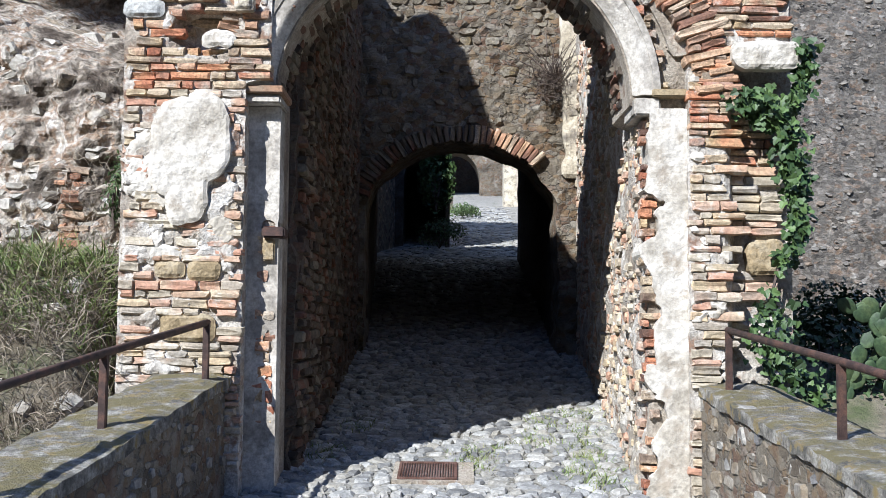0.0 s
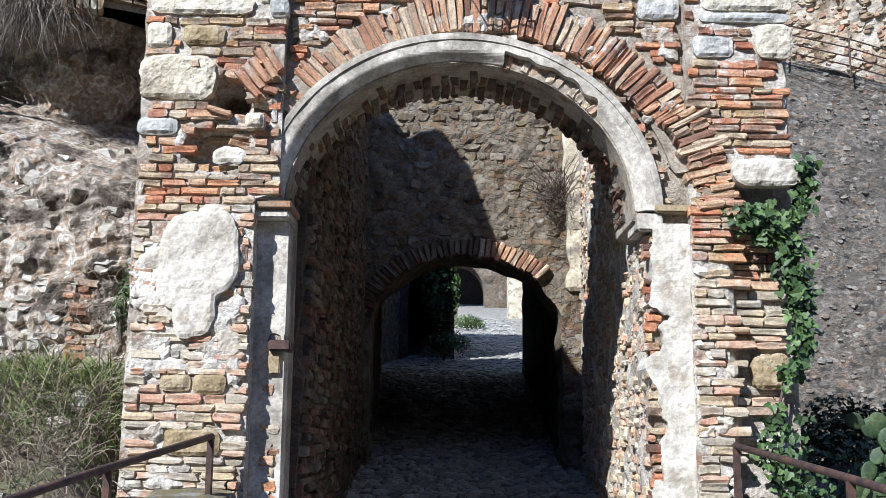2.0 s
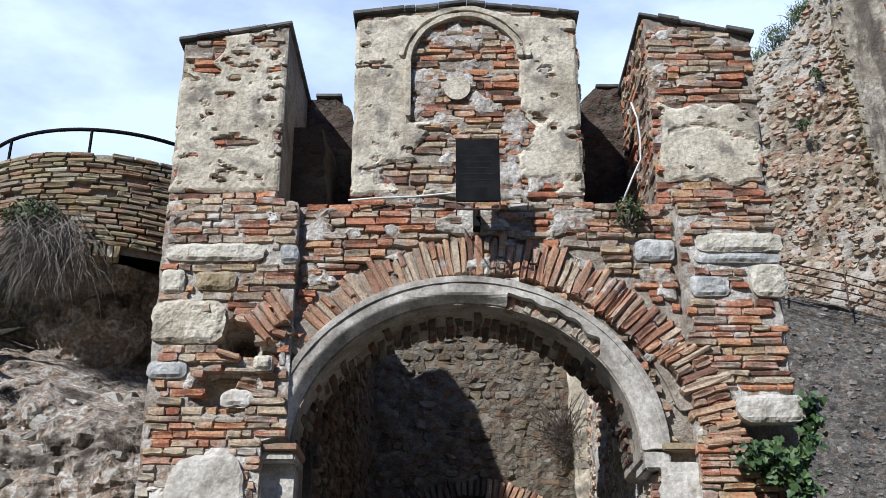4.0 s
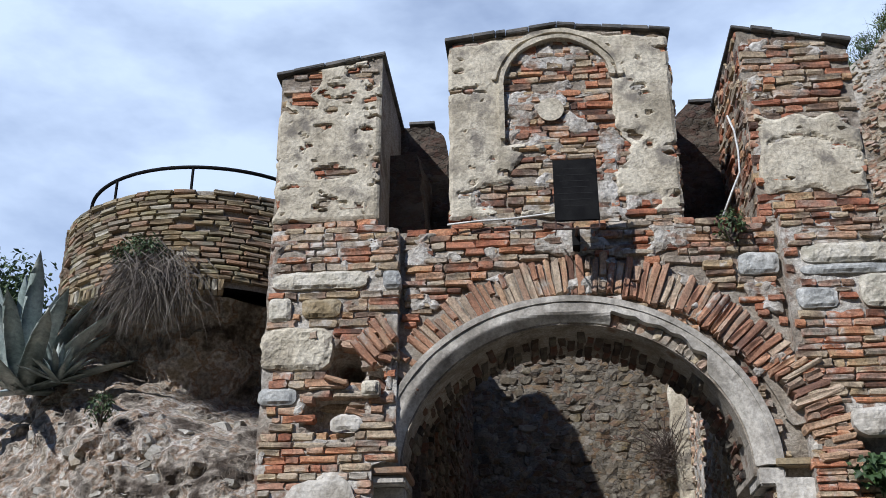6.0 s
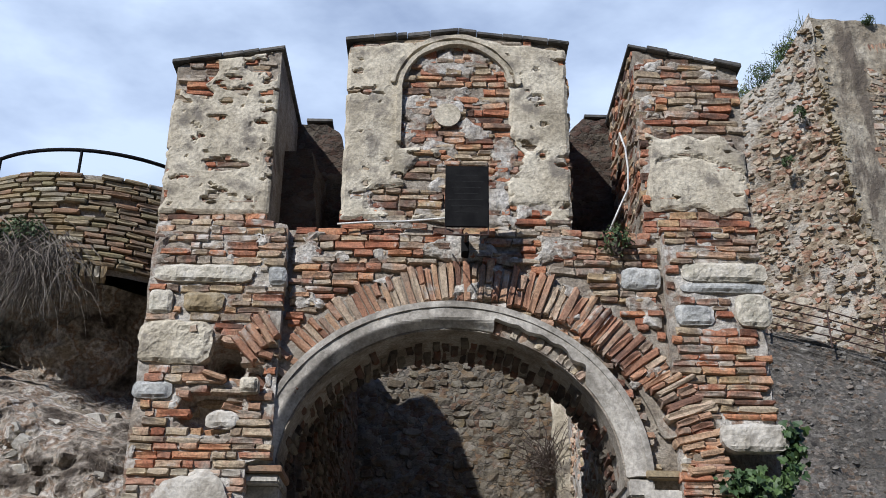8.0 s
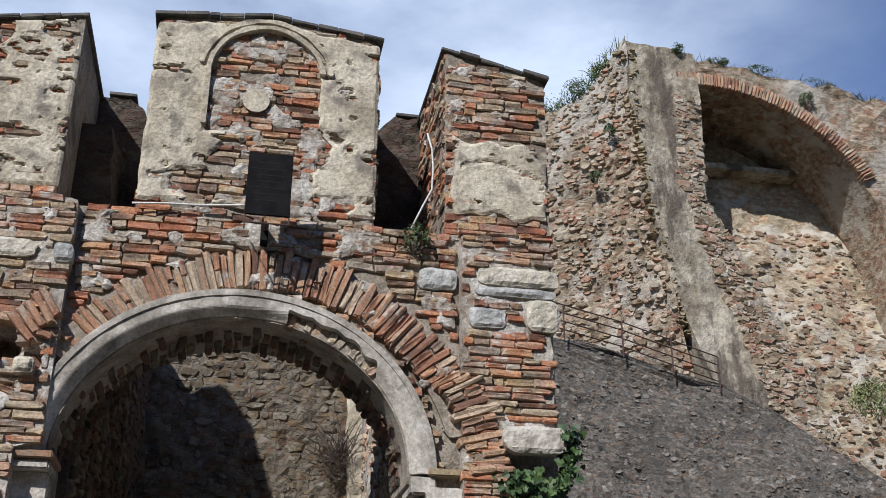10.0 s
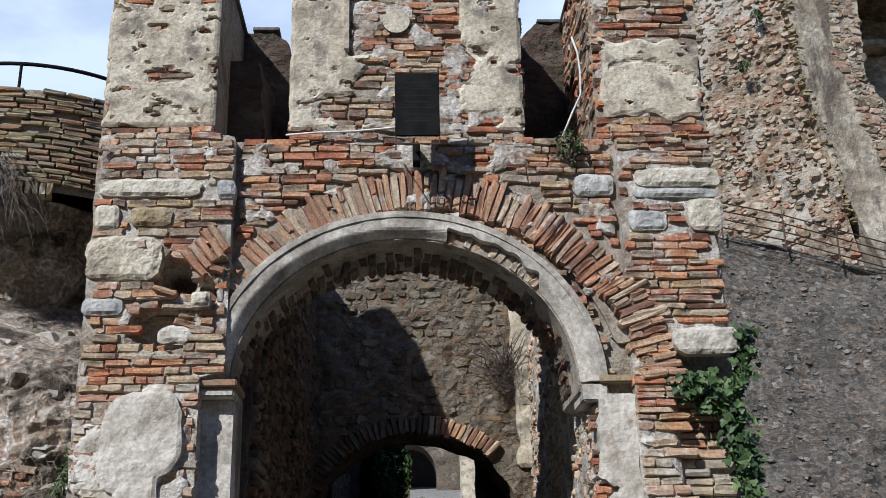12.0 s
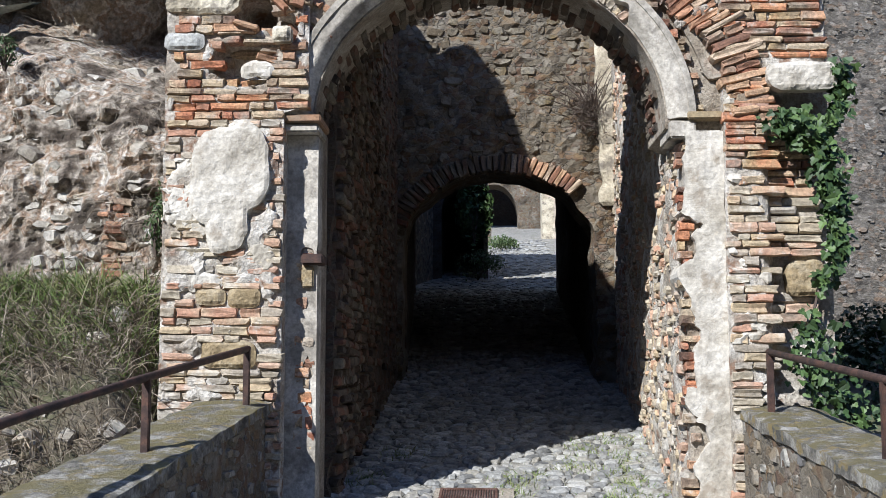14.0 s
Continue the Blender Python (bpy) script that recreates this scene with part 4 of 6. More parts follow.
side_bricks = courses(lambda x, z: min(x - 1.5, 1.64 - x, 2.95 - z), 1.5, 1.7, 0.0, 2.95, 0.0, seed=15, proud=(0.0, 0.03), lengths=(0.1, 0.2), skip=0.1)
lay_pieces("brick", gate_wall, BRICKS, span_bricks + inner_bricks + side_bricks, M_BRICK, M_BRICK_BULK, 290)


def voussoirs():
    ring = thing("brick_arch", "relieving arch of radial red bricks above the gate", "arch", at=(RING_X, 0, RING_Z + RING_IN))
    r = random.Random(5)
    placed = []
    a = radians(4)
    while a < radians(152):
        th = 0.062 * r.uniform(0.85, 1.2)
        da = th / 1.68
        c = a + da / 2
        r0, r1 = RING_IN + r.uniform(-0.02, 0.02), RING_OUT + r.uniform(-0.05, 0.04)
        if c < radians(38):
            r0 += 0.1 * smooth01(radians(38), radians(25), c)
            r1 += 0.12 * smooth01(radians(38), radians(20), c)
        if radians(140) < c and r.random() < 0.25:
            a += da
            continue
        cuts = [(r0, r1)] if r.random() < 0.6 else [(r0, r0 + (r1 - r0) * (q := r.uniform(0.35, 0.65))), (r0 + (r1 - r0) * q, r1)]
        for b0, b1 in cuts:
            rm = (b0 + b1) / 2
            x, z = RING_X + rm * math.cos(c), RING_Z + rm * math.sin(c)
            placed.append(trs(x, 0.045 - r.uniform(0, 0.03) - (0.09 if c < radians(30) else 0), z, b1 - b0 - 0.01, 0.14, th - r.uniform(0.003, 0.01), -c + r.gauss(0, 0.025), r.gauss(0, 0.03)))
        a += da
    bed = lambda x, z: min(ring_r(x, z) - RING_IN - 0.015, RING_OUT - 0.03 - ring_r(x, z), z - 3.35, x + 1.3)
    part_mesh("bedding", slab(bed, (-1.5, 2.15, 3.3, 4.85), 0.04, lambda x, z: -0.012 - 0.085 * smooth01(1.78, 1.86, x), 0.1, 0.014, 9, 5), M_MORTAR, ring, "crumbling lime bedding between the bricks")
    lay_pieces("brick", ring, BRICKS, placed, M_REDBRICK, M_BRICK_BULK)


voussoirs()

def crust(name, field, bounds, y, parent, cover, scale, seed, material=None):
    f = lambda x, z: min(field(x, z), 0.25 * (fbm(x, seed, z * 1.3, scale, seed, 4) - 0.35 + cover))
    part_mesh(name, slab(f, bounds, 0.03, y, y + 0.05, 0.016, 9, seed, 0.02), material or M_WHITE, parent, "crumbling lime crust over the bricks")


crust("lime_crust", lambda x, z: min(x + 1.2, 1.8 - x, ring_r(x, z) - RING_OUT - 0.02, 5.06 - z, z - 3.3), (-1.25, 1.85, 3.9, 5.1), -0.014, gate_wall, 0.16, 2.6, 3, M_MORTAR_PALE)
crust("lime_crust", lambda x, z: min(x + 2.3, pier_edge_l(z) - 0.04 - x, 0.03 - hole_l(x, z), keep_l(x, z)), (-2.33, -1.2, 0.3, 5.05), -0.114, pier_l, 0.12, 2.8, 7, M_MORTAR_PALE)
crust("lime_crust", lambda x, z: min(x + 2.3, -1.46 - x, keep_l(x, z), 3.05 - z, z - 1.75), (-2.33, -1.4, 1.7, 3.1), -0.112, pier_l, 0.08, 3.4, 31, M_WHITE)
crust("lime_crust", lambda x, z: min(x - 1.85, 2.15 - x, keep_r(x, z)), (1.82, 2.3, 0.0, 3.2), -0.118, pier_r, 0.1, 3.0, 9, M_WHITE)
crust("lime_crust", lambda x, z: min(ring_r(x, z) - RING_IN + 0.02, RING_OUT - ring_r(x, z), z - 3.4, 1.8 - x), (-1.5, 1.85, 3.3, 4.85), -0.042, gate_wall, 0.0, 3.0, 12, M_MORTAR_PALE)

# moulded arch, capitals and pilasters
arch_band = thing("archivolt", "smooth grey plaster moulding round the gate arch", "moulding", at=(ARCH_X, 0, ARCH_Z))
gone = lambda x, z: min(0.36 - abs(x - 0.81), 0.115 - arch_field(x, z) + 0.05 * nz(x, 0, z, 9))
band = lambda x, z: min(arch_field(x, z, 0.015), -arch_field(x, z, 0.2) + 0.012 * nz(x, 0, z, 9), z - ARCH_Z)
part_mesh("band", slab(lambda x, z: min(band(x, z), -gone(x, z)), (-1.6, 1.8, 3.0, 4.5), 0.02, lambda x, z: -0.05 + 0.07 * smooth01(0.1, 0.0, arch_field(x, z)), 0.2, 0.003, 8, 3), M_GREY, arch_band)
part_mesh("rim", slab(lambda x, z: min(arch_field(x, z, 0.165), -arch_field(x, z, 0.215), z - ARCH_Z, 0.25 + 0.6 * nz(x, 0, z, 3.5, 2)), (-1.6, 1.8, 3.0, 4.6), 0.025, -0.062, 0.0, 0.006, 8, 6), M_GREY, arch_band, "worn raised outer rim")
band_bricks = []
for k in range(13):
    c = math.atan2((4.25 - 3.05) / 1.17, (0.42 - 0.11) / 1.32) - 0.052 * k
    x, z = ARCH_X + (ARCH_RX + 0.055) * math.cos(c), ARCH_Z + (ARCH_RZ + 0.055) * math.sin(c)
    band_bricks.append(trs(x, 0.075 + 0.008 * (k % 3), z, 0.095, 0.12, 0.062, -c))
lay_pieces("brick", arch_band, BRICKS, band_bricks, M_BRICK_PALE, M_PALE_BULK)

for nm, x0, x1, px0, px1, mat_p, lab in (("pilaster", -1.43, -1.19, -1.42, -1.19, M_GREY, "grey plastered pilaster beside the gate opening"), ("pilaster", 1.42, 1.84, 1.56, 1.845, M_WHITE, "white limewashed pilaster beside the gate opening")):
    pl = thing(nm, lab, "pilaster", "pilasters of the gate", at=((x0 + x1) / 2, 0, 0))
    if x0 < 0:
        fld = lambda x, z: min(x + 1.425, -1.185 - x, 2.96 - z, z + 0.3, 0.5 * math.hypot((x + 1.27) / 0.9, z - 2.06) - 0.03 + 0.02 * nz(x, 0, z, 9), 0.14 - blob(-1.25, 1.25, 0.07, 0.55, 0.5, 6, 4)(x, z) * 3)
        part_mesh("plaster", slab(fld, (-1.45, -1.15, -0.35, 3.0), 0.025, 0.085, 0.3, 0.008, 7, 8), mat_p, pl)
        lay_pieces("brick", pl, BRICKS, courses(lambda x, z: min(x + 1.36, -1.2 - x), -1.36, -1.2, 0.5, 2.0, 0.085, seed=31, lengths=(0.1, 0.16), course=0.09, proud=(-0.01, 0.01)), M_BRICK, M_BRICK_BULK)
    else:
        fld = lambda x, z: min(x - 1.6 + 0.12 * fbm(x, 3, z, 3.5, 2) + 0.05 * smooth01(2.2, 2.9, z), 1.84 - x + 0.01 * nz(0, 0, z, 6), 2.95 - z, z + 0.3)
        part_mesh("plaster", slab(fld, (1.4, 1.87, -0.35, 3.0), 0.03, -0.045, 0.3, 0.012, 7, 8), mat_p, pl)
    cap = part("capital", box_mesh(px0 - (0.02 if x0 < 0 else -0.02), px1 + (0.04 if x0 < 0 else -0.005), -0.075, 0.42, 3.035, 3.09, 0.008), M_TURRET, pl, "projecting tile course")
    part("capital", box_mesh(px0 - (0.01 if x0 < 0 else 0.11), px1 + (0.02 if x0 < 0 else -0.2), -0.04, 0.4, 2.9 if x0 > 0 else 2.965, 3.03, 0.012), M_GREY, pl, "moulded plaster necking")


def big_stone(box, y, material, label, parent, seed, name="stone"):
    a, b, c, d = box
    f = blob((a + b) / 2, (c + d) / 2, (b - a) / 2, (d - c) / 2, 0.1, 9, seed, 5)
    part_mesh(name, slab(f, (a - 0.03, b + 0.03, c - 0.03, d + 0.03), 0.02, lambda x, z: y + 0.022 * smooth01(0.03, 0.0, f(x, z)), y + 0.12, 0.012, 12, seed), material, parent, label)


M_CREAM = mat("cream_limestone", [(0.4, 0.36, 0.28), (0.52, 0.475, 0.38), (0.58, 0.54, 0.46)], 5, 50, 0.9, 0.7, stain=(0.35, 0.33, 0.26), stain_scale=7, bump_size=0.012)
M_BLUE = mat("grey_blue_stone", [(0.25, 0.25, 0.235), (0.37, 0.37, 0.345), (0.5, 0.49, 0.455)], 6, 50, 0.9, 0.5, bump_size=0.015)
M_OCHRE = mat("ochre_stone", [(0.2, 0.15, 0.08), (0.3, 0.23, 0.13), (0.36, 0.3, 0.2)], 6, 45, 0.95, 0.7, bump_size=0.02)
for k, bx in enumerate(STONES_L):
    mt, lb = [(M_CREAM, "long cream stone"), (M_CREAM, "square cream stone"), (M_PLASTER, "broad plastered block"), (M_BLUE, "grey lime lump"), (M_BLUE, "pale stone"), (M_OCHRE, "ochre rubble stone"), (M_OCHRE, "ochre rubble stone"), (M_OCHRE, "ochre rubble stone"), (M_OCHRE, "ochre rubble stone")][k]
    big_stone(bx, -0.128, mt, lb, pier_l, 20 + k)
for k, bx in enumerate(STONES_R):
    mt, lb = [(M_CREAM, "long cream stone"), (M_BLUE, "long grey stone"), (M_CREAM, "squarish pinkish stone"), (M_BLUE, "rounded grey-blue stone"), (M_BLUE, "rough grey stone")][k]
    big_stone(bx, -0.132 if k < 4 else -0.03, mt, lb, pier_r if k < 4 else gate_wall, 40 + k)
big_stone((2.15, 2.64, 3.22, 3.43), -0.2, M_WHITE, "big projecting white stone", pier_r, 47)
big_stone((2.27, 2.54, 1.72, 1.98), -0.08, M_OCHRE, "round lichened stone", pier_r, 48)
big_stone((-1.5, -1.36, 3.62, 3.74), -0.2, M_PLASTER, "tilted loose tile", pier_l, 49, "tile")


# ---------------------------------------------------------------- merlons: plaster, bricks, coping
def coping(parent, x0, x1, top, y0, y1, pieces, seed):
    r = random.Random(seed)
    cuts = [x0 + (x1 - x0) * (k + (r.uniform(-0.3, 0.3) if 0 < k < pieces else 0)) / pieces for k in range(pieces + 1)]
    for k in range(pieces):
        a, b = cuts[k], cuts[k + 1] - 0.003
        bm = box_mesh(a, b, y0 - r.uniform(0.015, 0.05), y1 + 0.05, 0, r.uniform(0.03, 0.042), 0.005)
        for v in bm.verts:
            v.co.z += top(v.co.x) + 0.004 + r.uniform(-0.004, 0.004)
        part("coping", bm, M_SLATE, parent, "dark slate coping slab")


coping(merlon_l, -2.39, -1.4, TOP_L, 0.0, 1.32, 5, 1)
coping(merlon_c, -0.86, 0.15, TOP_C, 0.0, 1.32, 5, 2)
coping(merlon_c, 0.15, 1.15, TOP_C, 0.0, 1.32, 5, 3)
coping(merlon_r, 1.68, 2.68, TOP_R, 0.0, 1.32, 5, 4)

ml_plaster = lambda x, z: min(x + 2.345 - 0.12 * max(0, nz(0, 2, z, 4)), -1.425 - x - 0.13 * max(0, nz(3, 2, z, 4, 2)) * smooth01(6.3, 5.8, z), TOP_L(x) - 0.02 - z, z - 5.2,
                              0.31 - 0.12 * smooth01(6.1, 6.6, z) - 0.55 * fbm(x * 0.6, 0, z * 1.2, 5.0, 5), 0.29 - 0.1 * smooth01(6.0, 6.5, z) - 0.5 * fbm(x * 0.55, 3, z * 1.5, 10.0, 8), 1.2 * math.hypot((x + 2.25) * 0.9, (z - 6.65) * 1.1) - 0.3)
part_mesh("plaster", slab(ml_plaster, (-2.38, -1.4, 5.15, 6.9), 0.022, -0.027, 0.02, 0.01, 6, 3, 0.02), M_PLASTER, merlon_l, "patchy beige plaster")
lay_pieces("brick", merlon_l, BRICKS, courses(lambda x, z: min(x + 2.33, -1.44 - x, TOP_L(x) - 0.03 - z), -2.34, -1.42, 5.08, 6.9, -0.0, seed=41, proud=(-0.004, 0.017), skip=0.05), M_BRICK, M_BRICK_BULK, 240)

NICHE_X, NICHE_Z, NICHE_R = 0.13, 6.43, 0.47
niche = lambda x, z: min(NICHE_R - abs(x - NICHE_X), z - 5.86) if z < NICHE_Z else NICHE_R - math.hypot(x - NICHE_X, z - NICHE_Z)
mc_bare = lambda x, z: max(niche(x, z) + 0.02 * nz(x, 0, z, 8), blob(0.2, 5.55, 0.42, 0.36, 0.35, 4, 7)(x, z), blob(-0.3, 5.35, 0.3, 0.14, 0.4, 5, 8)(x, z), blob(0.62, 5.25, 0.3, 0.1, 0.5, 5, 9)(x, z), blob(0.5, 5.8, 0.25, 0.22, 0.4, 5, 10)(x, z))
mc_plaster = lambda x, z: min(x + 0.83 - 0.05 * max(0, nz(0, 2, z, 5)), 1.115 - 0.07 * max(0, nz(0, 5, z, 6)) - x, TOP_C(x) - 0.06 - 0.03 * nz(x, 0, 0, 6) - z, z - 5.16 - 0.05 * nz(x, 0, 2, 4), -mc_bare(x, z), 0.3 - 0.55 * fbm(x * 0.6, 1, z * 1.4, 7.0, 2), math.hypot(x - 0.66, z - 6.52) - 0.04, math.hypot(x + 0.62, z - 5.5) - 0.022, math.hypot(x - 0.88, z - 5.8) - 0.03, math.hypot(x + 0.45, z - 5.72) - 0.02)
part_mesh("plaster", slab(mc_plaster, (-0.86, 1.15, 5.1, 7.1), 0.022, -0.03, 0.02, 0.01, 5, 4, 0.02), M_PLASTER, merlon_c, "grey-beige plaster with holes")
for g, yy in ((0.0, -0.06), (0.07, -0.052)):
    rim = lambda x, z, g=g: min(0.02 + 0.012 * nz(x, 0, z, 7) - abs(math.hypot(x - NICHE_X, z - NICHE_Z) - NICHE_R - 0.02 - g), z - (5.9 if x < 0 and not g else 6.5)) if z > NICHE_Z else (min(0.022 - abs(x - NICHE_X + NICHE_R + 0.02), z - 5.9) if not g else -1)
    part_mesh("niche_rim", slab(rim, (-0.5, 0.75, 5.85, 7.1), 0.014, yy, 0.0, 0.006, 8, 9), M_PLASTER, merlon_c, "moulded rim of the blind niche")
bm = bmesh.new()
bmesh.ops.create_cone(bm, cap_ends=True, segments=20, radius1=0.1, radius2=0.115, depth=0.05, matrix=Matrix.Translation((0.06, -0.012, 6.18)) @ Euler((radians(90), 0, 0)).to_matrix().to_4x4())
part("medallion", bm, M_PLASTER, merlon_c, "round plaster medallion")
crust("lime_crust", lambda x, z: min(x + 0.8, 1.09 - x, TOP_C(x) - 0.05 - z, z - 5.1), (-0.85, 1.12, 5.08, 7.1), -0.013, merlon_c, 0.3, 3.2, 15, M_MORTAR_PALE)
crust("lime_crust", lambda x, z: min(x - 1.74, 2.62 - x, TOP_R(x) - 0.05 - z, z - 5.1), (1.7, 2.66, 5.08, 6.95), -0.012, merlon_r, 0.12, 3.0, 18, M_MORTAR_PALE)
lay_pieces("brick", merlon_c, BRICKS, courses(lambda x, z: min(x + 0.82, 1.11 - x, TOP_C(x) - 0.03 - z, math.hypot(x - 0.06, z - 6.18) - 0.1), -0.83, 1.12, 5.08, 7.1, 0.0, seed=44, proud=(-0.004, 0.02), skip=0.05, lengths=(0.1, 0.26)), M_BRICK, M_BRICK_BULK, 300)

mr_plaster = lambda x, z: min(x - 1.76 - 0.12 * nz(0, 3, z, 3.5), 2.62 - x - 0.2 * max(0, nz(0, 9, z, 4)), z - 5.3 - 0.16 * nz(x, 4, 0, 4), 6.05 - 0.5 * (x - 2.05) ** 2 + 0.2 * nz(x, 1, 0, 4, 4) - z, 0.34 * math.hypot((x - 1.72) * 1.5, z - 6.1) - 0.03, 0.33 - 0.55 * fbm(x * 0.6, 4, z * 1.4, 7.0, 6))
crack = lambda x, z: abs(z - 5.72 - 0.09 * math.sin(5 * (x - 1.8)) - 0.03 * nz(x, 0, 0, 14)) - 0.006
part_mesh("plaster", slab(lambda x, z: min(mr_plaster(x, z), crack(x, z) if x > 1.85 else 1), (1.7, 2.68, 5.1, 6.3), 0.02, -0.032, 0.02, 0.01, 5, 6, 0.018), M_PLASTER, merlon_r, "cracked grey plaster")
lay_pieces("brick", merlon_r, BRICKS, courses(lambda x, z: min(x - 1.71, 2.65 - x, TOP_R(x) - 0.03 - z), 1.71, 2.68, 5.08, 6.95, 0.0, seed=47, proud=(-0.004, 0.026), skip=0.03, lengths=(0.14, 0.32), course=0.07), M_BRICK, M_BRICK_BULK, 260)
# brick flanks of the merlons, towards the gaps
flank_r = Matrix.Translation((1.72, 0, 0)) @ Euler((0, 0, radians(-90))).to_matrix().to_4x4()
lay_pieces("flank_brick", merlon_r, BRICKS, courses(lambda x, z: min(x + 1.3, -0.02 - x, 6.9 - z, z - 5.2), -1.3, 0.0, 5.1, 6.92, 0.0, seed=49, frame_m=flank_r, lengths=(0.14, 0.3), course=0.07), M_BRICK, M_BRICK_BULK, 200)
flank_c = Matrix.Translation((1.11, 0, 0)) @ Euler((0, 0, radians(90))).to_matrix().to_4x4()
lay_pieces("flank_brick", merlon_c, BRICKS, courses(lambda x, z: min(x, 1.3 - x, 6.9 - z, z - 5.2), 0.0, 1.3, 5.1, 6.92, 0.0, seed=51, frame_m=flank_c, lengths=(0.14, 0.3)), M_BRICK, M_BRICK_BULK, 120)

# turret bricks
def turret_bricks():
    r = random.Random(9)
    placed = []
    z = 5.56
    while z < 6.58:
        h = 0.063 * r.uniform(0.88, 1.12)
        a = math.pi * 0.93 + r.uniform(0, 0.1)
        while a < math.pi * 2.02:
            ln = r.uniform(0.14, 0.3)
            da = ln / TUR_R
            c = a + da / 2
            rr = TUR_R - 0.03 + r.uniform(-0.01, 0.02)
            if r.random() > 0.05:
                placed.append(Matrix.Translation((TUR_X + rr * math.cos(c), TUR_Y + rr * math.sin(c), z + h / 2)) @ Euler((0, r.gauss(0, 0.02), c + math.pi / 2)).to_matrix().to_4x4() @ Matrix.Diagonal((ln - 0.014, 0.1, h - 0.012, 1)))
            a += da
        z += h
    a = math.pi * 0.95
    soldiers = []
    while a < math.pi * 2.0:
        c = a
        rr = TUR_R + 0.02 - 0.12 * max(0, nz(c, 0, 0, 2))
        if nz(c, 5, 0, 1.8) > -0.25:
            soldiers.append(Matrix.Translation((TUR_X + rr * math.cos(c), TUR_Y + rr * math.sin(c), 5.48)) @ Euler((0, radians(90), c + math.pi / 2)).to_matrix().to_4x4() @ Matrix.Diagonal((0.13, 0.16, 0.055, 1)))
        a += 0.066 / TUR_R
    placed.sort(key=lambda m: m.translation.y)
    lay_pieces("brick", drum_part, BRICKS, placed, M_TURRET, M_BRICK_BULK, 300)
    lay_pieces("corbel_brick", turret, BRICKS, soldiers, M_TURRET, M_BRICK_BULK, 200)


turret_bricks()


# ---------------------------------------------------------------- rubble on the parapets, the passage and the rock
def rubble(field, x0, x1, z0, z1, y, sizes=((0.1, 0.28), (0.07, 0.15)), seed=1, proud=(-0.02, 0.03), skip=0.05, frame_m=None, deep=0.12, lean=0.06):
    """Irregular stones in loose rows wherever field(x, z) > 0."""
    r = random.Random(seed)
    out, z = [], z0
    while z < z1:
        h = r.uniform(*sizes[1])
        x = x0 - r.uniform(0, 0.15)
        while x < x1:
            length = r.uniform(*sizes[0]) * r.choice((0.7, 1, 1))
            xc, zc = x + length / 2, z + h / 2 + r.uniform(-0.02, 0.02)
            hh = h * r.uniform(0.75, 1.15)
            if field(xc, zc) > 0 and r.random() > skip:
                yf = (y(xc, zc) if callable(y) else y) - r.uniform(*proud)
                m = trs(xc, yf + deep / 2, zc, length * 0.97, deep, hh, r.gauss(0, lean), r.gauss(0, 0.06), r.gauss(0, 0.05))
                out.append(frame_m @ m if frame_m else m)
            x += length
        z += h * 0.95
    return out


def parapet_stones(parent, inner, top, side, seed):
    # the inner face in a plane of its own: x runs along the ramp, z up
    slope = math.atan(0.067 if side < 0 else -0.045)
    a = Vector((inner(0), 0, 0))
    if side < 0:
        fm = Matrix.Translation(a) @ Euler((0, 0, radians(90) - slope)).to_matrix().to_4x4()
        field = lambda x, z: min(top(x) - 0.06 - z, z - ground_z(x) + 0.15, -0.02 - x)
        placed = rubble(field, -5.5, 0.0, -0.6, 1.0, 0.0, ((0.09, 0.24), (0.06, 0.13)), seed, (-0.028, 0.012), frame_m=fm)
    else:
        fm = Matrix.Translation(a) @ Euler((0, 0, radians(-90) - slope)).to_matrix().to_4x4()
        field = lambda x, z: min(top(-x) - 0.06 - z, z - ground_z(-x) + 0.15, x - 0.02)
        placed = rubble(field, 0.0, 5.5, -0.6, 1.0, 0.0, ((0.1, 0.26), (0.08, 0.17)), seed, (-0.028, 0.012), frame_m=fm, lean=0.12)
    random.Random(seed).shuffle(placed)
    lay_pieces("stone", parent, STONES, placed, M_STONE, M_STONE_BULK, 280)
    # worn coping slabs
    r = random.Random(seed + 5)
    y = 0.0
    while y > -31.5:
        ln = r.uniform(0.3, 0.6)
        y0, y1 = y - ln, y - 0.005
        verts, faces = [], []
        nu, nv = 6, 6
        for j in range(nv + 1):
            for i in range(nu + 1):
                yy, w = y0 + (y1 - y0) * j / nv, -0.02 + 0.56 * i / nu
                edge = min(i, nu - i, 1)
                verts.append((inner(yy) + side * (w + (0.012 * nz(0, yy, 0, 9, seed) if not edge else 0)), yy, top(yy) + 0.02 * fbm(w, yy, 0, 6, seed) - (0.015 if not edge else 0)))
        faces = [(j * 7 + i, j * 7 + i + 1, j * 7 + i + 8, j * 7 + i + 7) for j in range(6) for i in range(6)]
        if side < 0:
            faces = [tuple(reversed(q)) for q in faces]
        n = len(verts)
        rim = [i for i in range(7)] + [j * 7 + 6 for j in range(1, 7)] + [42 + i for i in range(5, -1, -1)] + [j * 7 for j in range(5, 0, -1)]
        verts += [(verts[i][0], verts[i][1], verts[i][2] - 0.075) for i in rim]
        for k in range(len(rim)):
            q = (rim[k], n + k, n + (k + 1) % len(rim), rim[(k + 1) % len(rim)])
            faces.append(q if side > 0 else tuple(reversed(q)))
        part_mesh("coping", mesh_from(verts, faces), M_COPING, parent, "lichened grey coping stone")
        y -= ln


parapet_stones(parapet_l, INNER_L, top_l, -1, 61)
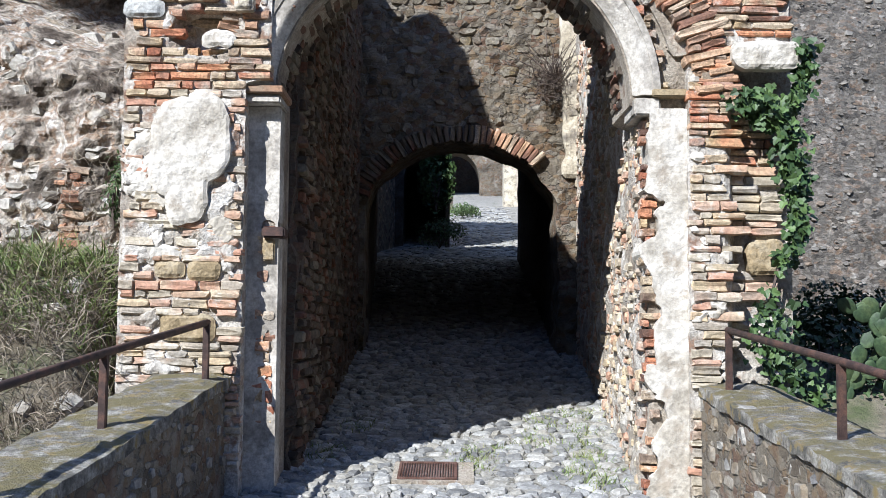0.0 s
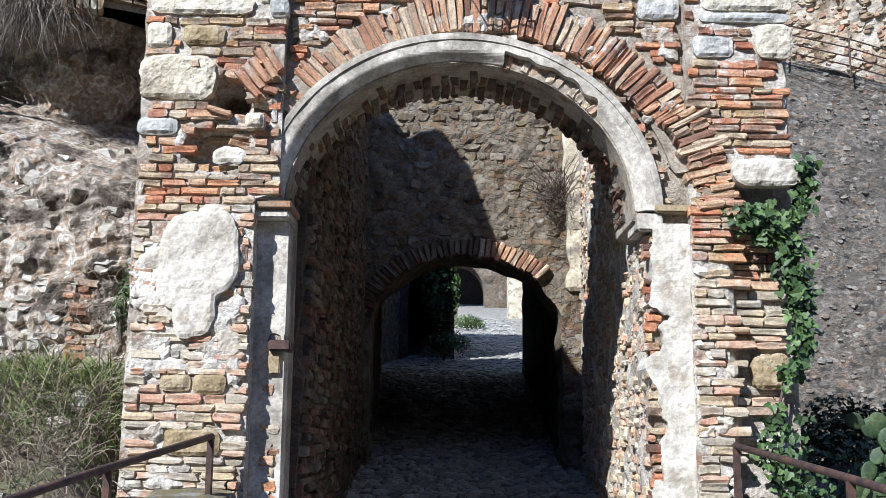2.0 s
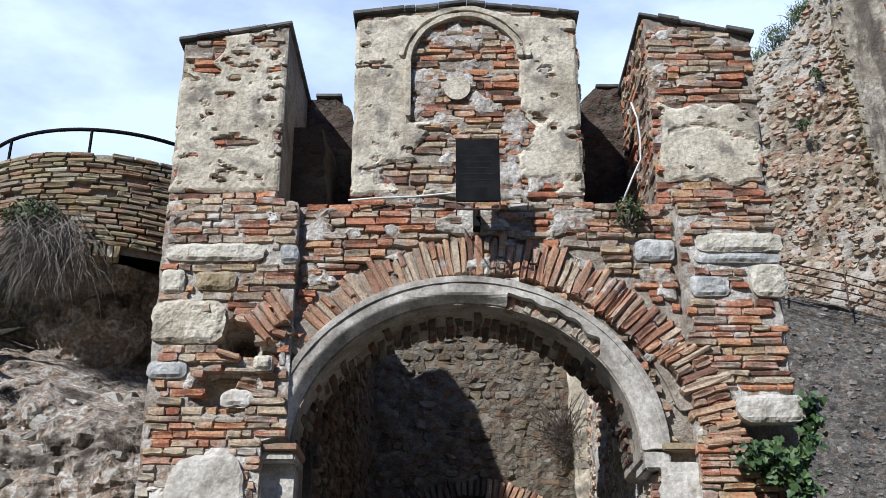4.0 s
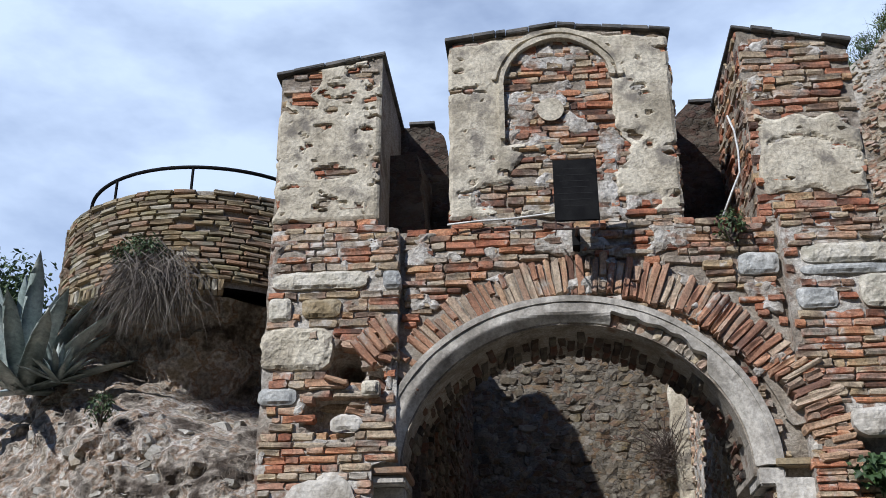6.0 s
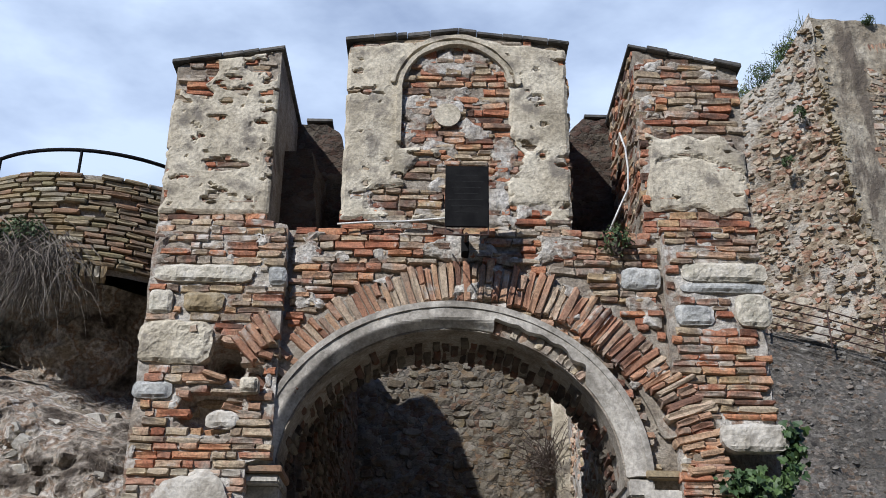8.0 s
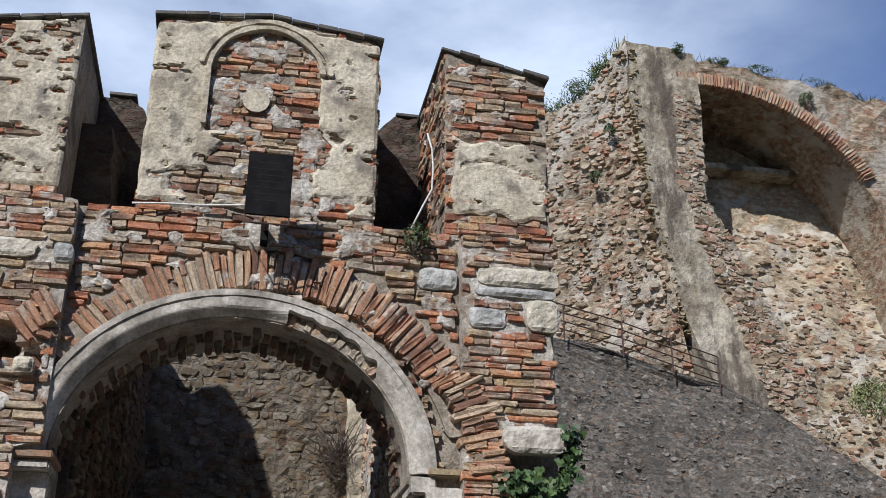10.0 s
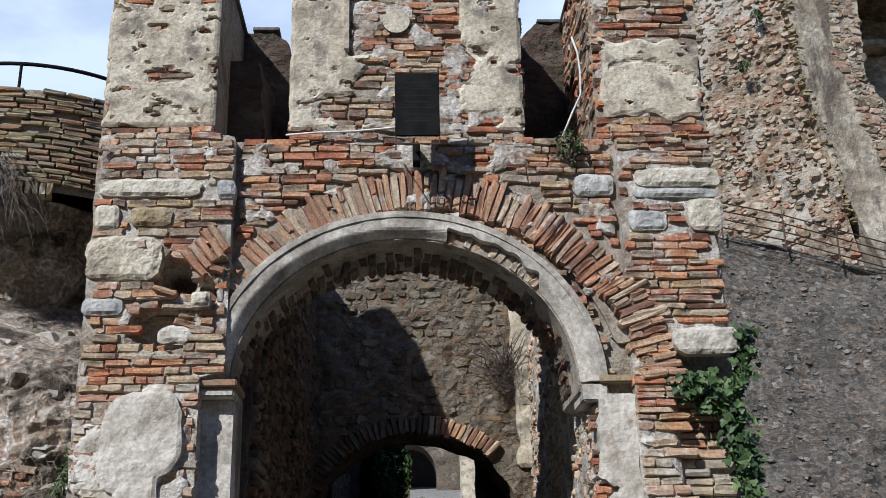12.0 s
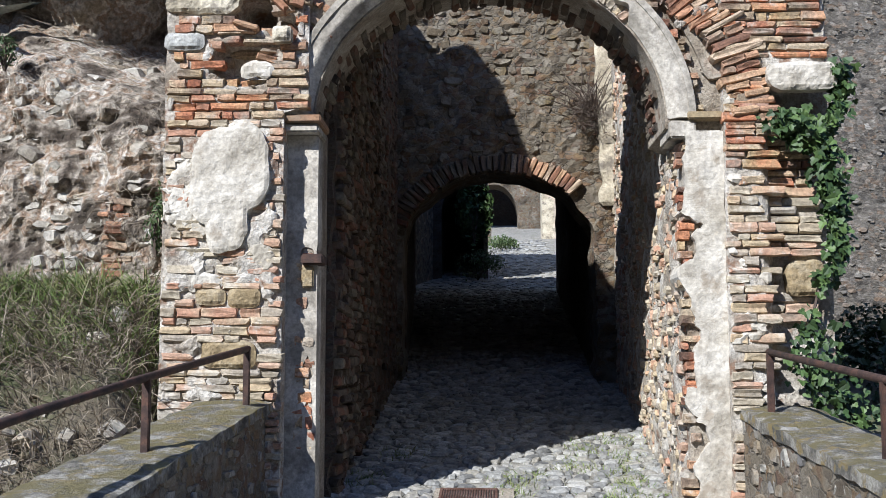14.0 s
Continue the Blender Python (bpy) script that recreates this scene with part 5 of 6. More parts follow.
parapet_stones(parapet_r, INNER_R, top_r, 1, 71)

# passage walls
fm_r = Matrix.Translation((1.512, 0.1, 0)) @ Euler((0, 0, radians(-90) - math.atan(0.35 / 6.5))).to_matrix().to_4x4()
placed = rubble(lambda x, z: min(-0.02 - x, x + 6.4, z - ground_z(0.1 - x) + 0.1, (5.4 if x < -0.85 else 2.9) - z, 0.35 + 0.5 * nz(x, 0, z, 0.9, 4)), -6.5, 0.0, 0.0, 5.5, 0.0, ((0.1, 0.26), (0.06, 0.13)), 81, (-0.03, 0.02), 0.1, fm_r)
placed.sort(key=lambda m: m.translation.y)
# stone colours darkened to deepen the shade on passage wall and soffit
M_PASS_STONE_SHADE = mat("shaded_passage_stone", [(0.032, 0.024, 0.0184), (0.072, 0.044, 0.0288), (0.096, 0.0768, 0.056), (0.136, 0.056, 0.032), (0.176, 0.152, 0.112), (0.064, 0.0512, 0.04)], 4.0, 45, 0.95, 0.6, per_object=0.8, stain=(0.136, 0.116, 0.088), stain_scale=3.0, stain_at=(0.54, 0.7), bump_size=0.02)
M_PASS_BULK_SHADE = mat("shaded_passage_stone_bulk", [(0.032, 0.024, 0.0184), (0.072, 0.044, 0.0288), (0.096, 0.0768, 0.056), (0.136, 0.056, 0.032), (0.176, 0.152, 0.112), (0.064, 0.0512, 0.04)], 4.0, 45, 0.95, 0.6, per_island=0.8, stain=(0.136, 0.116, 0.088), stain_scale=3.0, stain_at=(0.54, 0.7), bump_size=0.02)
lay_pieces("stone", pass_r, STONES, placed, M_BRICK_PALE, M_PALE_BULK, 300)
fm_l = Matrix.Translation((-1.085, 0.6, 0)) @ Euler((0, 0, radians(90))).to_matrix().to_4x4()
placed = courses(lambda x, z: min(x - 0.05, 5.9 - x, z - ground_z(x + 0.6) + 0.1, 5.4 - z, 0.3 + 0.6 * nz(x, 0, z, 1.2, 7)), 0.0, 6.0, 0.0, 5.5, lambda x, z: -0.01, 0.075, (0.12, 0.3), 83, (-0.03, 0.02), 0.1, fm_l, loose=2.0)
placed.sort(key=lambda m: m.translation.y)
lay_pieces("brick", pass_l, BRICKS, placed, M_PASS_STONE_SHADE, M_PASS_BULK_SHADE, 300)
# rough masonry of the gate's soffit and left reveal
r7 = random.Random(29)
soffit = []
for k in range(54):
    c = math.pi * (k + 0.5) / 54
    px, pz = ARCH_X + ARCH_RX * math.cos(c), ARCH_Z + ARCH_RZ * math.sin(c)
    out_n = Vector((math.cos(c) / ARCH_RX, 0, math.sin(c) / ARCH_RZ)).normalized()
    tan = Vector((0, 1, 0)).cross(out_n)
    y = 0.2 + r7.uniform(-0.05, 0.0)
    while y < 0.84:
        ln = r7.uniform(0.12, 0.28)
        b = min(y + ln, 0.86)
        mid = Vector((px, (y + b) / 2, pz)) + out_n * (0.038 + r7.uniform(-0.02, 0.015))
        basis = Matrix((Vector((0, 1, 0)), out_n, tan)).transposed().to_4x4()
        if y > 0.19 and b - y > 0.04 and r7.random() > 0.12:
            soffit.append(Matrix.Translation(mid) @ basis @ Euler((r7.gauss(0, 0.08), r7.gauss(0, 0.04), 0)).to_matrix().to_4x4() @ Matrix.Diagonal((b - y - 0.01, 0.11, 0.062, 1)))
        y = b
lay_pieces("brick", gate_wall, BRICKS, soffit, M_PASS_STONE_SHADE, M_PASS_BULK_SHADE, 300)
# wall over the tunnel mouth
M_WALLSTONE = mat("tunnel_wall_stone", [(0.0576, 0.0432, 0.0274), (0.115, 0.09, 0.0576), (0.173, 0.148, 0.108), (0.101, 0.0648, 0.036), (0.245, 0.22, 0.173), (0.144, 0.108, 0.054)], 3.0, 30, 0.95, 0.9, per_object=0.7, stain=(0.216, 0.191, 0.144), stain_scale=2.0, stain_at=(0.5, 0.62), bump_size=0.03, grit=0.8)
placed = rubble(lambda x, z: min(tunnel_field(x, z) - 0.24, 6.5 - z, x + 1.1, 1.92 - x, 0.22 + 0.5 * nz(x, 0, z, 1.1, 9)), -1.2, 2.0, 0.9, 6.6, 6.5, ((0.12, 0.34), (0.07, 0.18)), 85, (-0.025, 0.02), 0.1)
random.Random(3).shuffle(placed)
lay_pieces("stone", back_wall, STONES, placed, M_WALLSTONE, M_PASS_BULK_SHADE, 300)
ring = []
r5 = random.Random(4)
for k in range(44):
    c = radians(18 + 144 * k / 43)
    cx, cz = 0.3 + 1.43 * math.cos(c), 2.75 + 1.14 * math.sin(c)
    ring.append(trs(cx, 6.47, cz, r5.uniform(0.2, 0.27), 0.16, 0.07, -math.atan2(1.14 * math.sin(c) / 1.14, math.cos(c)) + r5.gauss(0, 0.05)))
lay_pieces("arch_brick", back_wall, BRICKS, ring[8:20], M_REDBRICK, M_BRICK_BULK)
# rest of the ring in the shade-darkened stone colour
lay_pieces("arch_stone", back_wall, BRICKS, ring[20:], M_PASS_STONE_SHADE, M_PASS_BULK_SHADE)
strip_f = lambda x, z: min(x - 1.66 + 0.07 * nz(x, 0, z, 4), 1.9 - x, z - 3.3, 6.3 - z + 0.2 * nz(x, 0, z, 3))
part_mesh("plaster", slab(strip_f, (1.5, 1.95, 1.2, 6.5), 0.05, 6.38, 6.5, 0.02, 5, 3, 0.03), M_PLASTER, back_wall, "pale plaster strip in the corner")

# loose limestone on the bank below the rock
r6 = random.Random(77)
bank = []
for _ in range(170):
    bx, by = r6.uniform(-4.8, -2.35), r6.uniform(-2.8, 0.4)
    bs = r6.uniform(0.05, 0.2)
    bank.append(Matrix.Translation((bx, by, terrain(bx, by) + 0.01)) @ Euler((r6.gauss(0, 0.5), r6.gauss(0, 0.5), r6.uniform(0, 6.28))).to_matrix().to_4x4() @ Matrix.Diagonal((bs, bs * r6.uniform(0.6, 1.0), bs * r6.uniform(0.4, 0.8), 1)))
# old masonry and stones in the rock face
placed = rubble(lambda x, z: min(0.1 + nz(x, 0, z, 0.8, 21), x + 6.5, -2.25 - x, 4.2 - z), -6.5, -2.2, 1.4, 4.3, lambda x, z: rock_y(x, z) + 0.03, ((0.08, 0.3), (0.06, 0.2)), 91, (-0.05, 0.06), 0.45, deep=0.18, lean=0.3)
placed += rubble(lambda x, z: min(x + 3.75, -3.2 - x, z - 1.7, 2.7 - z), -3.8, -3.1, 1.7, 2.7, lambda x, z: rock_y(x, z) + 0.0, ((0.12, 0.3), (0.06, 0.14)), 92, (-0.02, 0.06), 0.2, deep=0.2, lean=0.1)
random.Random(7).shuffle(placed)
M_ROCKSTONE = mat("pale_rubble", [(0.208, 0.182, 0.143), (0.364, 0.338, 0.286), (0.52, 0.494, 0.442), (0.39, 0.325, 0.234), (0.65, 0.624, 0.572)], 4.0, 40, 0.95, 0.7, per_object=0.7, bump_size=0.025)
lay_pieces("stone", rock, STONES, bank, M_ROCKSTONE, M_ROCKSTONE, 200)
lay_pieces("stone", rock, STONES, placed, M_ROCKSTONE, M_STONE_BULK, 300)
lay_pieces("brick", rock, BRICKS, courses(lambda x, z: min(x + 3.2 - 0.12 * nz(0, 0, z, 3), -2.92 + 0.1 * nz(3, 0, z, 4) - x), -3.35, -2.8, 1.65, 2.65, lambda x, z: rock_y(x, z) + 0.0, seed=93, proud=(0.0, 0.05), skip=0.15, lengths=(0.1, 0.22), loose=3.0), M_REDBRICK, M_BRICK_BULK)


# ---------------------------------------------------------------- cobbles
def cobbles():
    r = random.Random(17)
    flat = Euler((radians(-90), 0, 0)).to_matrix().to_4x4()
    near, rest = [], []
    y = -1.6
    while y < 44.0:
        a, b = road_half(y)
        step = 0.135 if y < 5 else 0.15 if y < 9 else 0.2 if y < 20 else 0.3
        x = a + r.uniform(0, 0.1)
        while x < b:
            w = step * r.choice((r.uniform(0.5, 0.9), r.uniform(0.8, 1.3), r.uniform(1.1, 1.7)))
            grate_here = -0.36 < x < 0.24 and 0.25 < y < 0.95
            xc, yc = x + w / 2, y + r.uniform(-0.03, 0.03)
            if not grate_here and r.random() > 0.06:
                m = Matrix.Translation((xc, yc, ground_z(yc) - 0.02 + r.uniform(-0.01, 0.01))) @ Euler((radians(6), r.gauss(0, 0.08), r.uniform(-0.5, 0.5))).to_matrix().to_4x4() @ flat @ Matrix.Diagonal((w * 0.98, 0.07, step * r.uniform(0.75, 1.15), 1))
                (near if 0.1 < y < 3.2 and xc > -0.6 - 0.3 * y else rest).append(m)
            x += w
        y += step * 0.9
    r.shuffle(near)
    lay_pieces("cobble", road, COBBLES, near + rest, M_COBBLE, M_COBBLE_BULK, 300)


COBBLES = [stone_shape(150 + k, 7 + k % 3, 0.3) for k in range(14)]
cobbles()


# ---------------------------------------------------------------- drain, board, cables, far railing
def drain():
    d = thing("drain_grate", "rusty rectangular iron drain grate in a cement patch", "drain", at=(-0.06, 0.58, ground_z(0.58)))
    m = Matrix.Translation((-0.06, 0.58, ground_z(0.58) + 0.018)) @ Euler((math.atan(0.13), 0, radians(-1))).to_matrix().to_4x4()

    def slab_at(name, x0, x1, y0, y1, z0, z1, material, label=""):
        bm = box_mesh(x0, x1, y0, y1, z0, z1, 0.003)
        bmesh.ops.transform(bm, matrix=m, verts=bm.verts[:])
        part(name, bm, material, d, label)

    slab_at("surround", -0.27, 0.36, -0.27, 0.29, -0.06, 0.0, M_MORTAR, "cement surround")
    M_GRATE = mat("rusted_grate", [(0.1, 0.05, 0.035), (0.16, 0.09, 0.07), (0.2, 0.13, 0.11)], 8, 90, 0.75, 0.3, metal=0.4, bump_size=0.004)
    for x0, x1, y0, y1 in ((-0.23, 0.23, -0.24, -0.215), (-0.23, 0.23, 0.215, 0.24), (-0.23, -0.205, -0.215, 0.215), (0.205, 0.23, -0.215, 0.215)):
        slab_at("frame", x0, x1, y0, y1, 0.001, 0.016, M_GRATE)
    for k in range(20):
        x = -0.195 + 0.0205 * k
        slab_at("bar", x - 0.006, x + 0.006, -0.214, 0.214, 0.001, 0.013, M_GRATE)


drain()


def notice_board():
    b = thing("notice_board", "black square board with worn lettering on an iron bracket", "sign", at=(0.22, -0.4, 4.9))
    panel = part("panel", box_mesh(0.045, 0.395, -0.415, -0.395, 4.925, 5.47, 0.004), M_BLACK, b)
    M_FADE = mat("faded_lettering", [(0.012, 0.012, 0.012), (0.018, 0.018, 0.018)], 30, 90, 0.6, 0.1)
    M_FADE.node_tree.nodes["Principled BSDF"].inputs["Specular IOR Level"].default_value = 0.08
    for k in range(7):
        w = 0.1 + 0.025 * ((k * 5) % 3)
        part("text_bar", box_mesh(0.22 - w, 0.22 + w * 0.9, -0.4162, -0.4152, 5.38 - 0.055 * k, 5.388 - 0.055 * k), M_FADE, panel, "unreadable faded line")
    for x in (0.05, 0.39):
        v, f = tube([(x, -0.405, 5.0), (x, -0.405, 4.86), (x, -0.1, 4.95)], 0.007, 6)
        part_mesh("bracket", mesh_from(v, f), M_IRON, b)
    v, f = tube([(0.05, -0.405, 4.86), (0.39, -0.405, 4.86)], 0.007, 6)
    part_mesh("bracket", mesh_from(v, f), M_IRON, b)
    part("junction_box", box_mesh(0.185, 0.245, -0.14, 0.0, 4.83, 4.99, 0.006), M_BLACK, b)
    v, f = tube([(0.215, -0.4, 4.87), (0.215, -0.1, 4.93)], 0.014, 6)
    part_mesh("arm", mesh_from(v, f), M_IRON, b)


notice_board()
M_CABLE = mat("white_cable", [(0.55, 0.54, 0.5), (0.65, 0.64, 0.6)], 10, 80, 0.6, 0.1)
for pts, lab in (([(-0.84, -0.06, 5.1), (-0.6, -0.062, 5.12), (-0.3, -0.064, 5.13), (0.0, -0.064, 5.16), (0.06, -0.1, 5.15)], "thin white cable fixed along the wall top"),
                 ([(1.56, 0.02, 6.06), (1.6, 0.01, 5.9), (1.61, 0.0, 5.7), (1.6, 0.0, 5.5), (1.52, 0.0, 5.33), (1.42, 0.0, 5.1)], "loose white cable hanging beside the merlon")):
    v, f = tube(pts, 0.009, 6)
    tagged(part_mesh("cable", mesh_from(v, f), M_CABLE, smooth=True), lab, "cable", "cables on the gate")


def far_railing():
    h = thing("far_railing", "thin iron railing along the top of the bastion foot wall", "railing", at=(9.8, 21.6, 12.2))
    top = [(8.0, 13.65), (9.75, 13.2), (11.62, 12.78), (13.2, 12.3), (14.7, 11.85)]
    for k in range(4):
        v, f = tube([(x, 21.6, z - 0.27 * k) for x, z in top], 0.022, 5)
        part_mesh("bar", mesh_from(v, f), M_IRON, h)
    for x, z in top:
        v, f = tube([(x, 21.6, z), (x, 21.6, z - 1.15)], 0.028, 5)
        part_mesh("post", mesh_from(v, f), M_IRON, h)


far_railing()


def stud(parent, corner_rows, count, size, material, seed, wave=(0.0, 0), top=None):
    """Stones standing out of a far wall: corner_rows as strip() takes them."""
    r = random.Random(seed)
    zs = [q[0] for q in corner_rows]
    verts, faces = [], []
    for k in range(count):
        z, u = r.uniform(zs[0], zs[-1]), r.random()
        if top and z > top(u) - 0.2:
            continue
        row = [float(np.interp(z, zs, [q[i] for q in corner_rows])) for i in range(1, 5)]
        x, y = row[0] + (row[2] - row[0]) * u, row[1] + (row[3] - row[1]) * u
        turn = math.atan2(row[3] - row[1], row[2] - row[0])
        swell = wave[0] * fbm(x, y, z, 0.6, wave[1], 4)
        w = size * r.choice((r.uniform(0.5, 1.1), r.uniform(0.8, 1.6), r.uniform(1.4, 2.4)))
        m = trs(x + 0.3 * swell, y + swell + r.uniform(0.09, 0.2), z, w, 0.3, w * r.uniform(0.3, 0.75), r.gauss(0, 0.1), turn + r.gauss(0, 0.1), r.gauss(0, 0.1))
        v, f = STONES[k % 16]
        n = len(verts)
        verts += [tuple(m @ Vector(p)) for p in v]
        faces += [tuple(i + n for i in q) for q in f]
    part_mesh("stonework", mesh_from(verts, faces), material, parent, kind="stuff")


M_STUD = mat("bastion_stone", [(0.14, 0.1, 0.06), (0.29, 0.22, 0.14), (0.4, 0.335, 0.24), (0.3, 0.14, 0.08), (0.5, 0.45, 0.36), (0.2, 0.15, 0.1)], 1.0, 8, 0.95, 0.8, per_island=0.85, bump_size=0.05)
M_STUD_GREY = mat("foot_stone", [(0.119, 0.109, 0.0935), (0.187, 0.173, 0.149), (0.255, 0.236, 0.204), (0.178, 0.132, 0.0935), (0.264, 0.245, 0.212)], 1.0, 8, 0.95, 0.8, per_island=0.85, bump_size=0.05)
by_name = lambda nm: scene.collection.objects[nm]
stud(by_name("wall_bastion_foot"), [(0.5, 4.6, 20.5, 26, 19.1), (2.5, 4.6, 20.6, 26, 19.2), (8.2, 4.6, 21.2, 19.0, 21.0), (9.9, 4.6, 21.4, 16.8, 21.6), (11.0, 4.6, 21.6, 14.6, 21.8), (12.1, 4.6, 21.8, 10.2, 21.9)], 2200, 0.13, M_STUD_GREY, 5, (0.22, 3))
stud(by_name("wall_bastion_flank"), [(9, 5.5, BY + 6, 14.7, BY + 0.5), (14.9, 5.5, BY + 6, 13.7, BY + 0.5), (20.4, 5.5, BY + 6, 12.95, BY + 0.5), (23.7, 5.8, BY + 6, 12.8, BY + 0.5)], 3600, 0.17, M_STUD, 6, (0.3, 6), flank_top)
stud(by_name("wall_bastion_recess"), [(6, 15.5, BY + 2.2, 28, BY + 1.75), (14.5, 15.5, BY + 2.55, 28, BY + 2.1), (18.5, 15.5, BY + 3.8, 28, BY + 3.5)], 2600, 0.2, M_STUD, 7, (0.3, 11))
stud(by_name("wall_bastion_corner"), [(8, 17.6, BY + 0.3, 19.6, BY + 0.4), (14.9, 15.6, BY + 0.6, 17.1, BY + 0.8), (18.1, 14.6, BY + 0.7, 15.4, BY + 0.8), (22, 14.6, BY + 0.7, 15.6, BY + 0.8)], 1500, 0.26, M_STUD, 8, (0.14, 8))
rq = random.Random(12)
quoins = []
for k in range(120):
    z = 12.9 + 0.09 * k
    x = float(np.interp(z, (12.8, 14.06, 16.1, 17.8, 20.4, 22.9, 24.5), (14.3, 14.04, 13.74, 13.37, 13.14, 13.1, 12.95)))
    if rq.random() > 0.2:
        quoins.append(trs(x + rq.uniform(-0.12, 0.06), BY + 0.66 + rq.uniform(-0.06, 0.06), z, rq.uniform(0.15, 0.36), 0.4, rq.uniform(0.07, 0.13), rq.gauss(0, 0.1), rq.gauss(-0.3, 0.2)))
lay_pieces("quoin", by_name("wall_bastion_corner"), STONES, quoins, M_OCHRE, M_OCHRE)
ring_far = []
for k in range(64):
    c = radians(100 - 72 * k / 63)
    ring_far.append(trs(15.9 + 6.85 * math.cos(c), BY + 0.85, 16.5 + 6.42 * math.sin(c), 0.5, 0.3, 0.1, -c))
lay_pieces("arch_brick", by_name("wall_bastion_arch"), BRICKS, ring_far, M_REDBRICK, M_BRICK_BULK)
ledge = part("ledge", box_mesh(16.3, 20.9, BY + 3.3, BY + 4.8, 20.75, 21.0, 0.03), M_BASTION_PLASTER, by_name("wall_bastion_recess"), "plain stone ledge")
hinge = thing("hinge_stone", "dark projecting hinge stub in the gate jamb", "hinge", at=(-1.2, 0.1, 2.0))
part("stub", box_mesh(-1.3, -1.13, 0.0, 0.2, 1.97, 2.05, 0.012), M_IRON, hinge)
part("block", box_mesh(-1.3, -1.21, 0.05, 0.16, 1.8, 1.96, 0.01), M_OCHRE, hinge, "ochre stone block below the stub")


# ---------------------------------------------------------------- plants
def leaf_mat(name, a, b, c):
    return mat(name, [a, b, c], 3.0, 30, 0.6, 0.15, per_island=0.7, bump_size=0.004)


M_IVY = leaf_mat("ivy_leaf", (0.016, 0.035, 0.01), (0.04, 0.08, 0.02), (0.085, 0.14, 0.036))
# ivy green darkened to put the shade beside the ramp into the leaves
M_UNDER_SHADE = leaf_mat("undergrowth_leaf_shade", (0.01, 0.022, 0.007), (0.022, 0.046, 0.013), (0.045, 0.08, 0.022))
M_GRASS = leaf_mat("grass_blade", (0.07, 0.12, 0.025), (0.15, 0.2, 0.055), (0.3, 0.28, 0.14))
M_DRY = leaf_mat("dry_stalk", (0.12, 0.09, 0.065), (0.22, 0.18, 0.13), (0.32, 0.27, 0.2))
M_GREEN = leaf_mat("shrub_leaf", (0.025, 0.05, 0.015), (0.06, 0.1, 0.03), (0.1, 0.14, 0.045))
M_AGAVE = mat("agave_leaf", [(0.2, 0.25, 0.235), (0.33, 0.385, 0.365), (0.48, 0.52, 0.48)], 3, 25, 0.5, 0.2, bump_size=0.006)
M_PEAR = mat("cactus_pad", [(0.025, 0.05, 0.022), (0.04, 0.072, 0.03), (0.07, 0.1, 0.04)], 5, 40, 0.65, 0.25, bump_size=0.008)
M_ROOT = leaf_mat("hanging_root", (0.05, 0.04, 0.03), (0.13, 0.105, 0.08), (0.24, 0.205, 0.16))
M_TWIG = mat("twig", [(0.07, 0.05, 0.04), (0.12, 0.09, 0.07)], 6, 40, 0.9, 0.3)


def leaves(places, size, r, shape="ivy"):
    """Folded leaves at places: (point, outward normal)."""
    verts, faces = [], []
    for p, nrm in places:
        p, nrm = Vector(p), Vector(nrm).normalized()
        s = size * r.uniform(0.55, 1.2)
        q = Vector((r.gauss(0, 0.5), r.gauss(0, 0.5), r.gauss(-0.6, 0.5)))
        nn = (nrm + Vector((r.gauss(0, 0.45), r.gauss(0, 0.45), r.gauss(0.1, 0.45)))).normalized()
        d = (q - nn * q.dot(nn)).normalized()
        w = nn.cross(d)
        if shape == "ivy":
            pts = [(0, 0, 0), (-0.1, 0.4, 0.08), (0.34, 0.6, 0.12), (0.42, 0.34, 0.05), (0.72, 0.3, 0.03), (1.0, 0.0, -0.12), (0.72, -0.3, 0.03), (0.42, -0.34, 0.05), (0.34, -0.6, 0.12), (-0.1, -0.4, 0.08)]
            fc = [(0, 3, 2, 1), (0, 5, 4, 3), (0, 7, 6, 5), (0, 9, 8, 7)]
        else:
            pts = [(0, 0, 0), (0.5, 0.22, 0.06), (1.0, 0.0, -0.1), (0.5, -0.22, 0.06)]
            fc = [(0, 2, 1), (0, 3, 2)]
        n = len(verts)
        verts += [tuple(p + s * (a * d + b * w + c * nn)) for a, b, c in pts]
        faces += [tuple(i + n for i in f) for f in fc]
    return verts, faces


def blades(roots, length, r, lean=(0, 0, 0), width=0.006, droop=0.5, up=1.0):
    """Curved blades from roots, three joints each."""
    verts, faces = [], []
    for p in roots:
        p = Vector(p)
        ln = length * r.uniform(0.5, 1.25)
        d = Vector((r.gauss(lean[0], 0.45), r.gauss(lean[1], 0.45), up)).normalized()
        w = d.cross(Vector((r.gauss(0, 1), r.gauss(0, 1), 0.1))).normalized() * width * r.uniform(0.6, 1.3)
        n = len(verts)
        q = p
        for k in range(4):
            t = k / 3
            verts += [tuple(q - w * (1 - t * 0.9)), tuple(q + w * (1 - t * 0.9))]
            d = (d + Vector((0, 0, -droop * r.uniform(0.5, 1.2) * 0.6))).normalized()
            q = q + d * ln / 3
        for k in range(3):
            faces.append((n + 2 * k, n + 2 * k + 1, n + 2 * k + 3, n + 2 * k + 2))
    return verts, faces


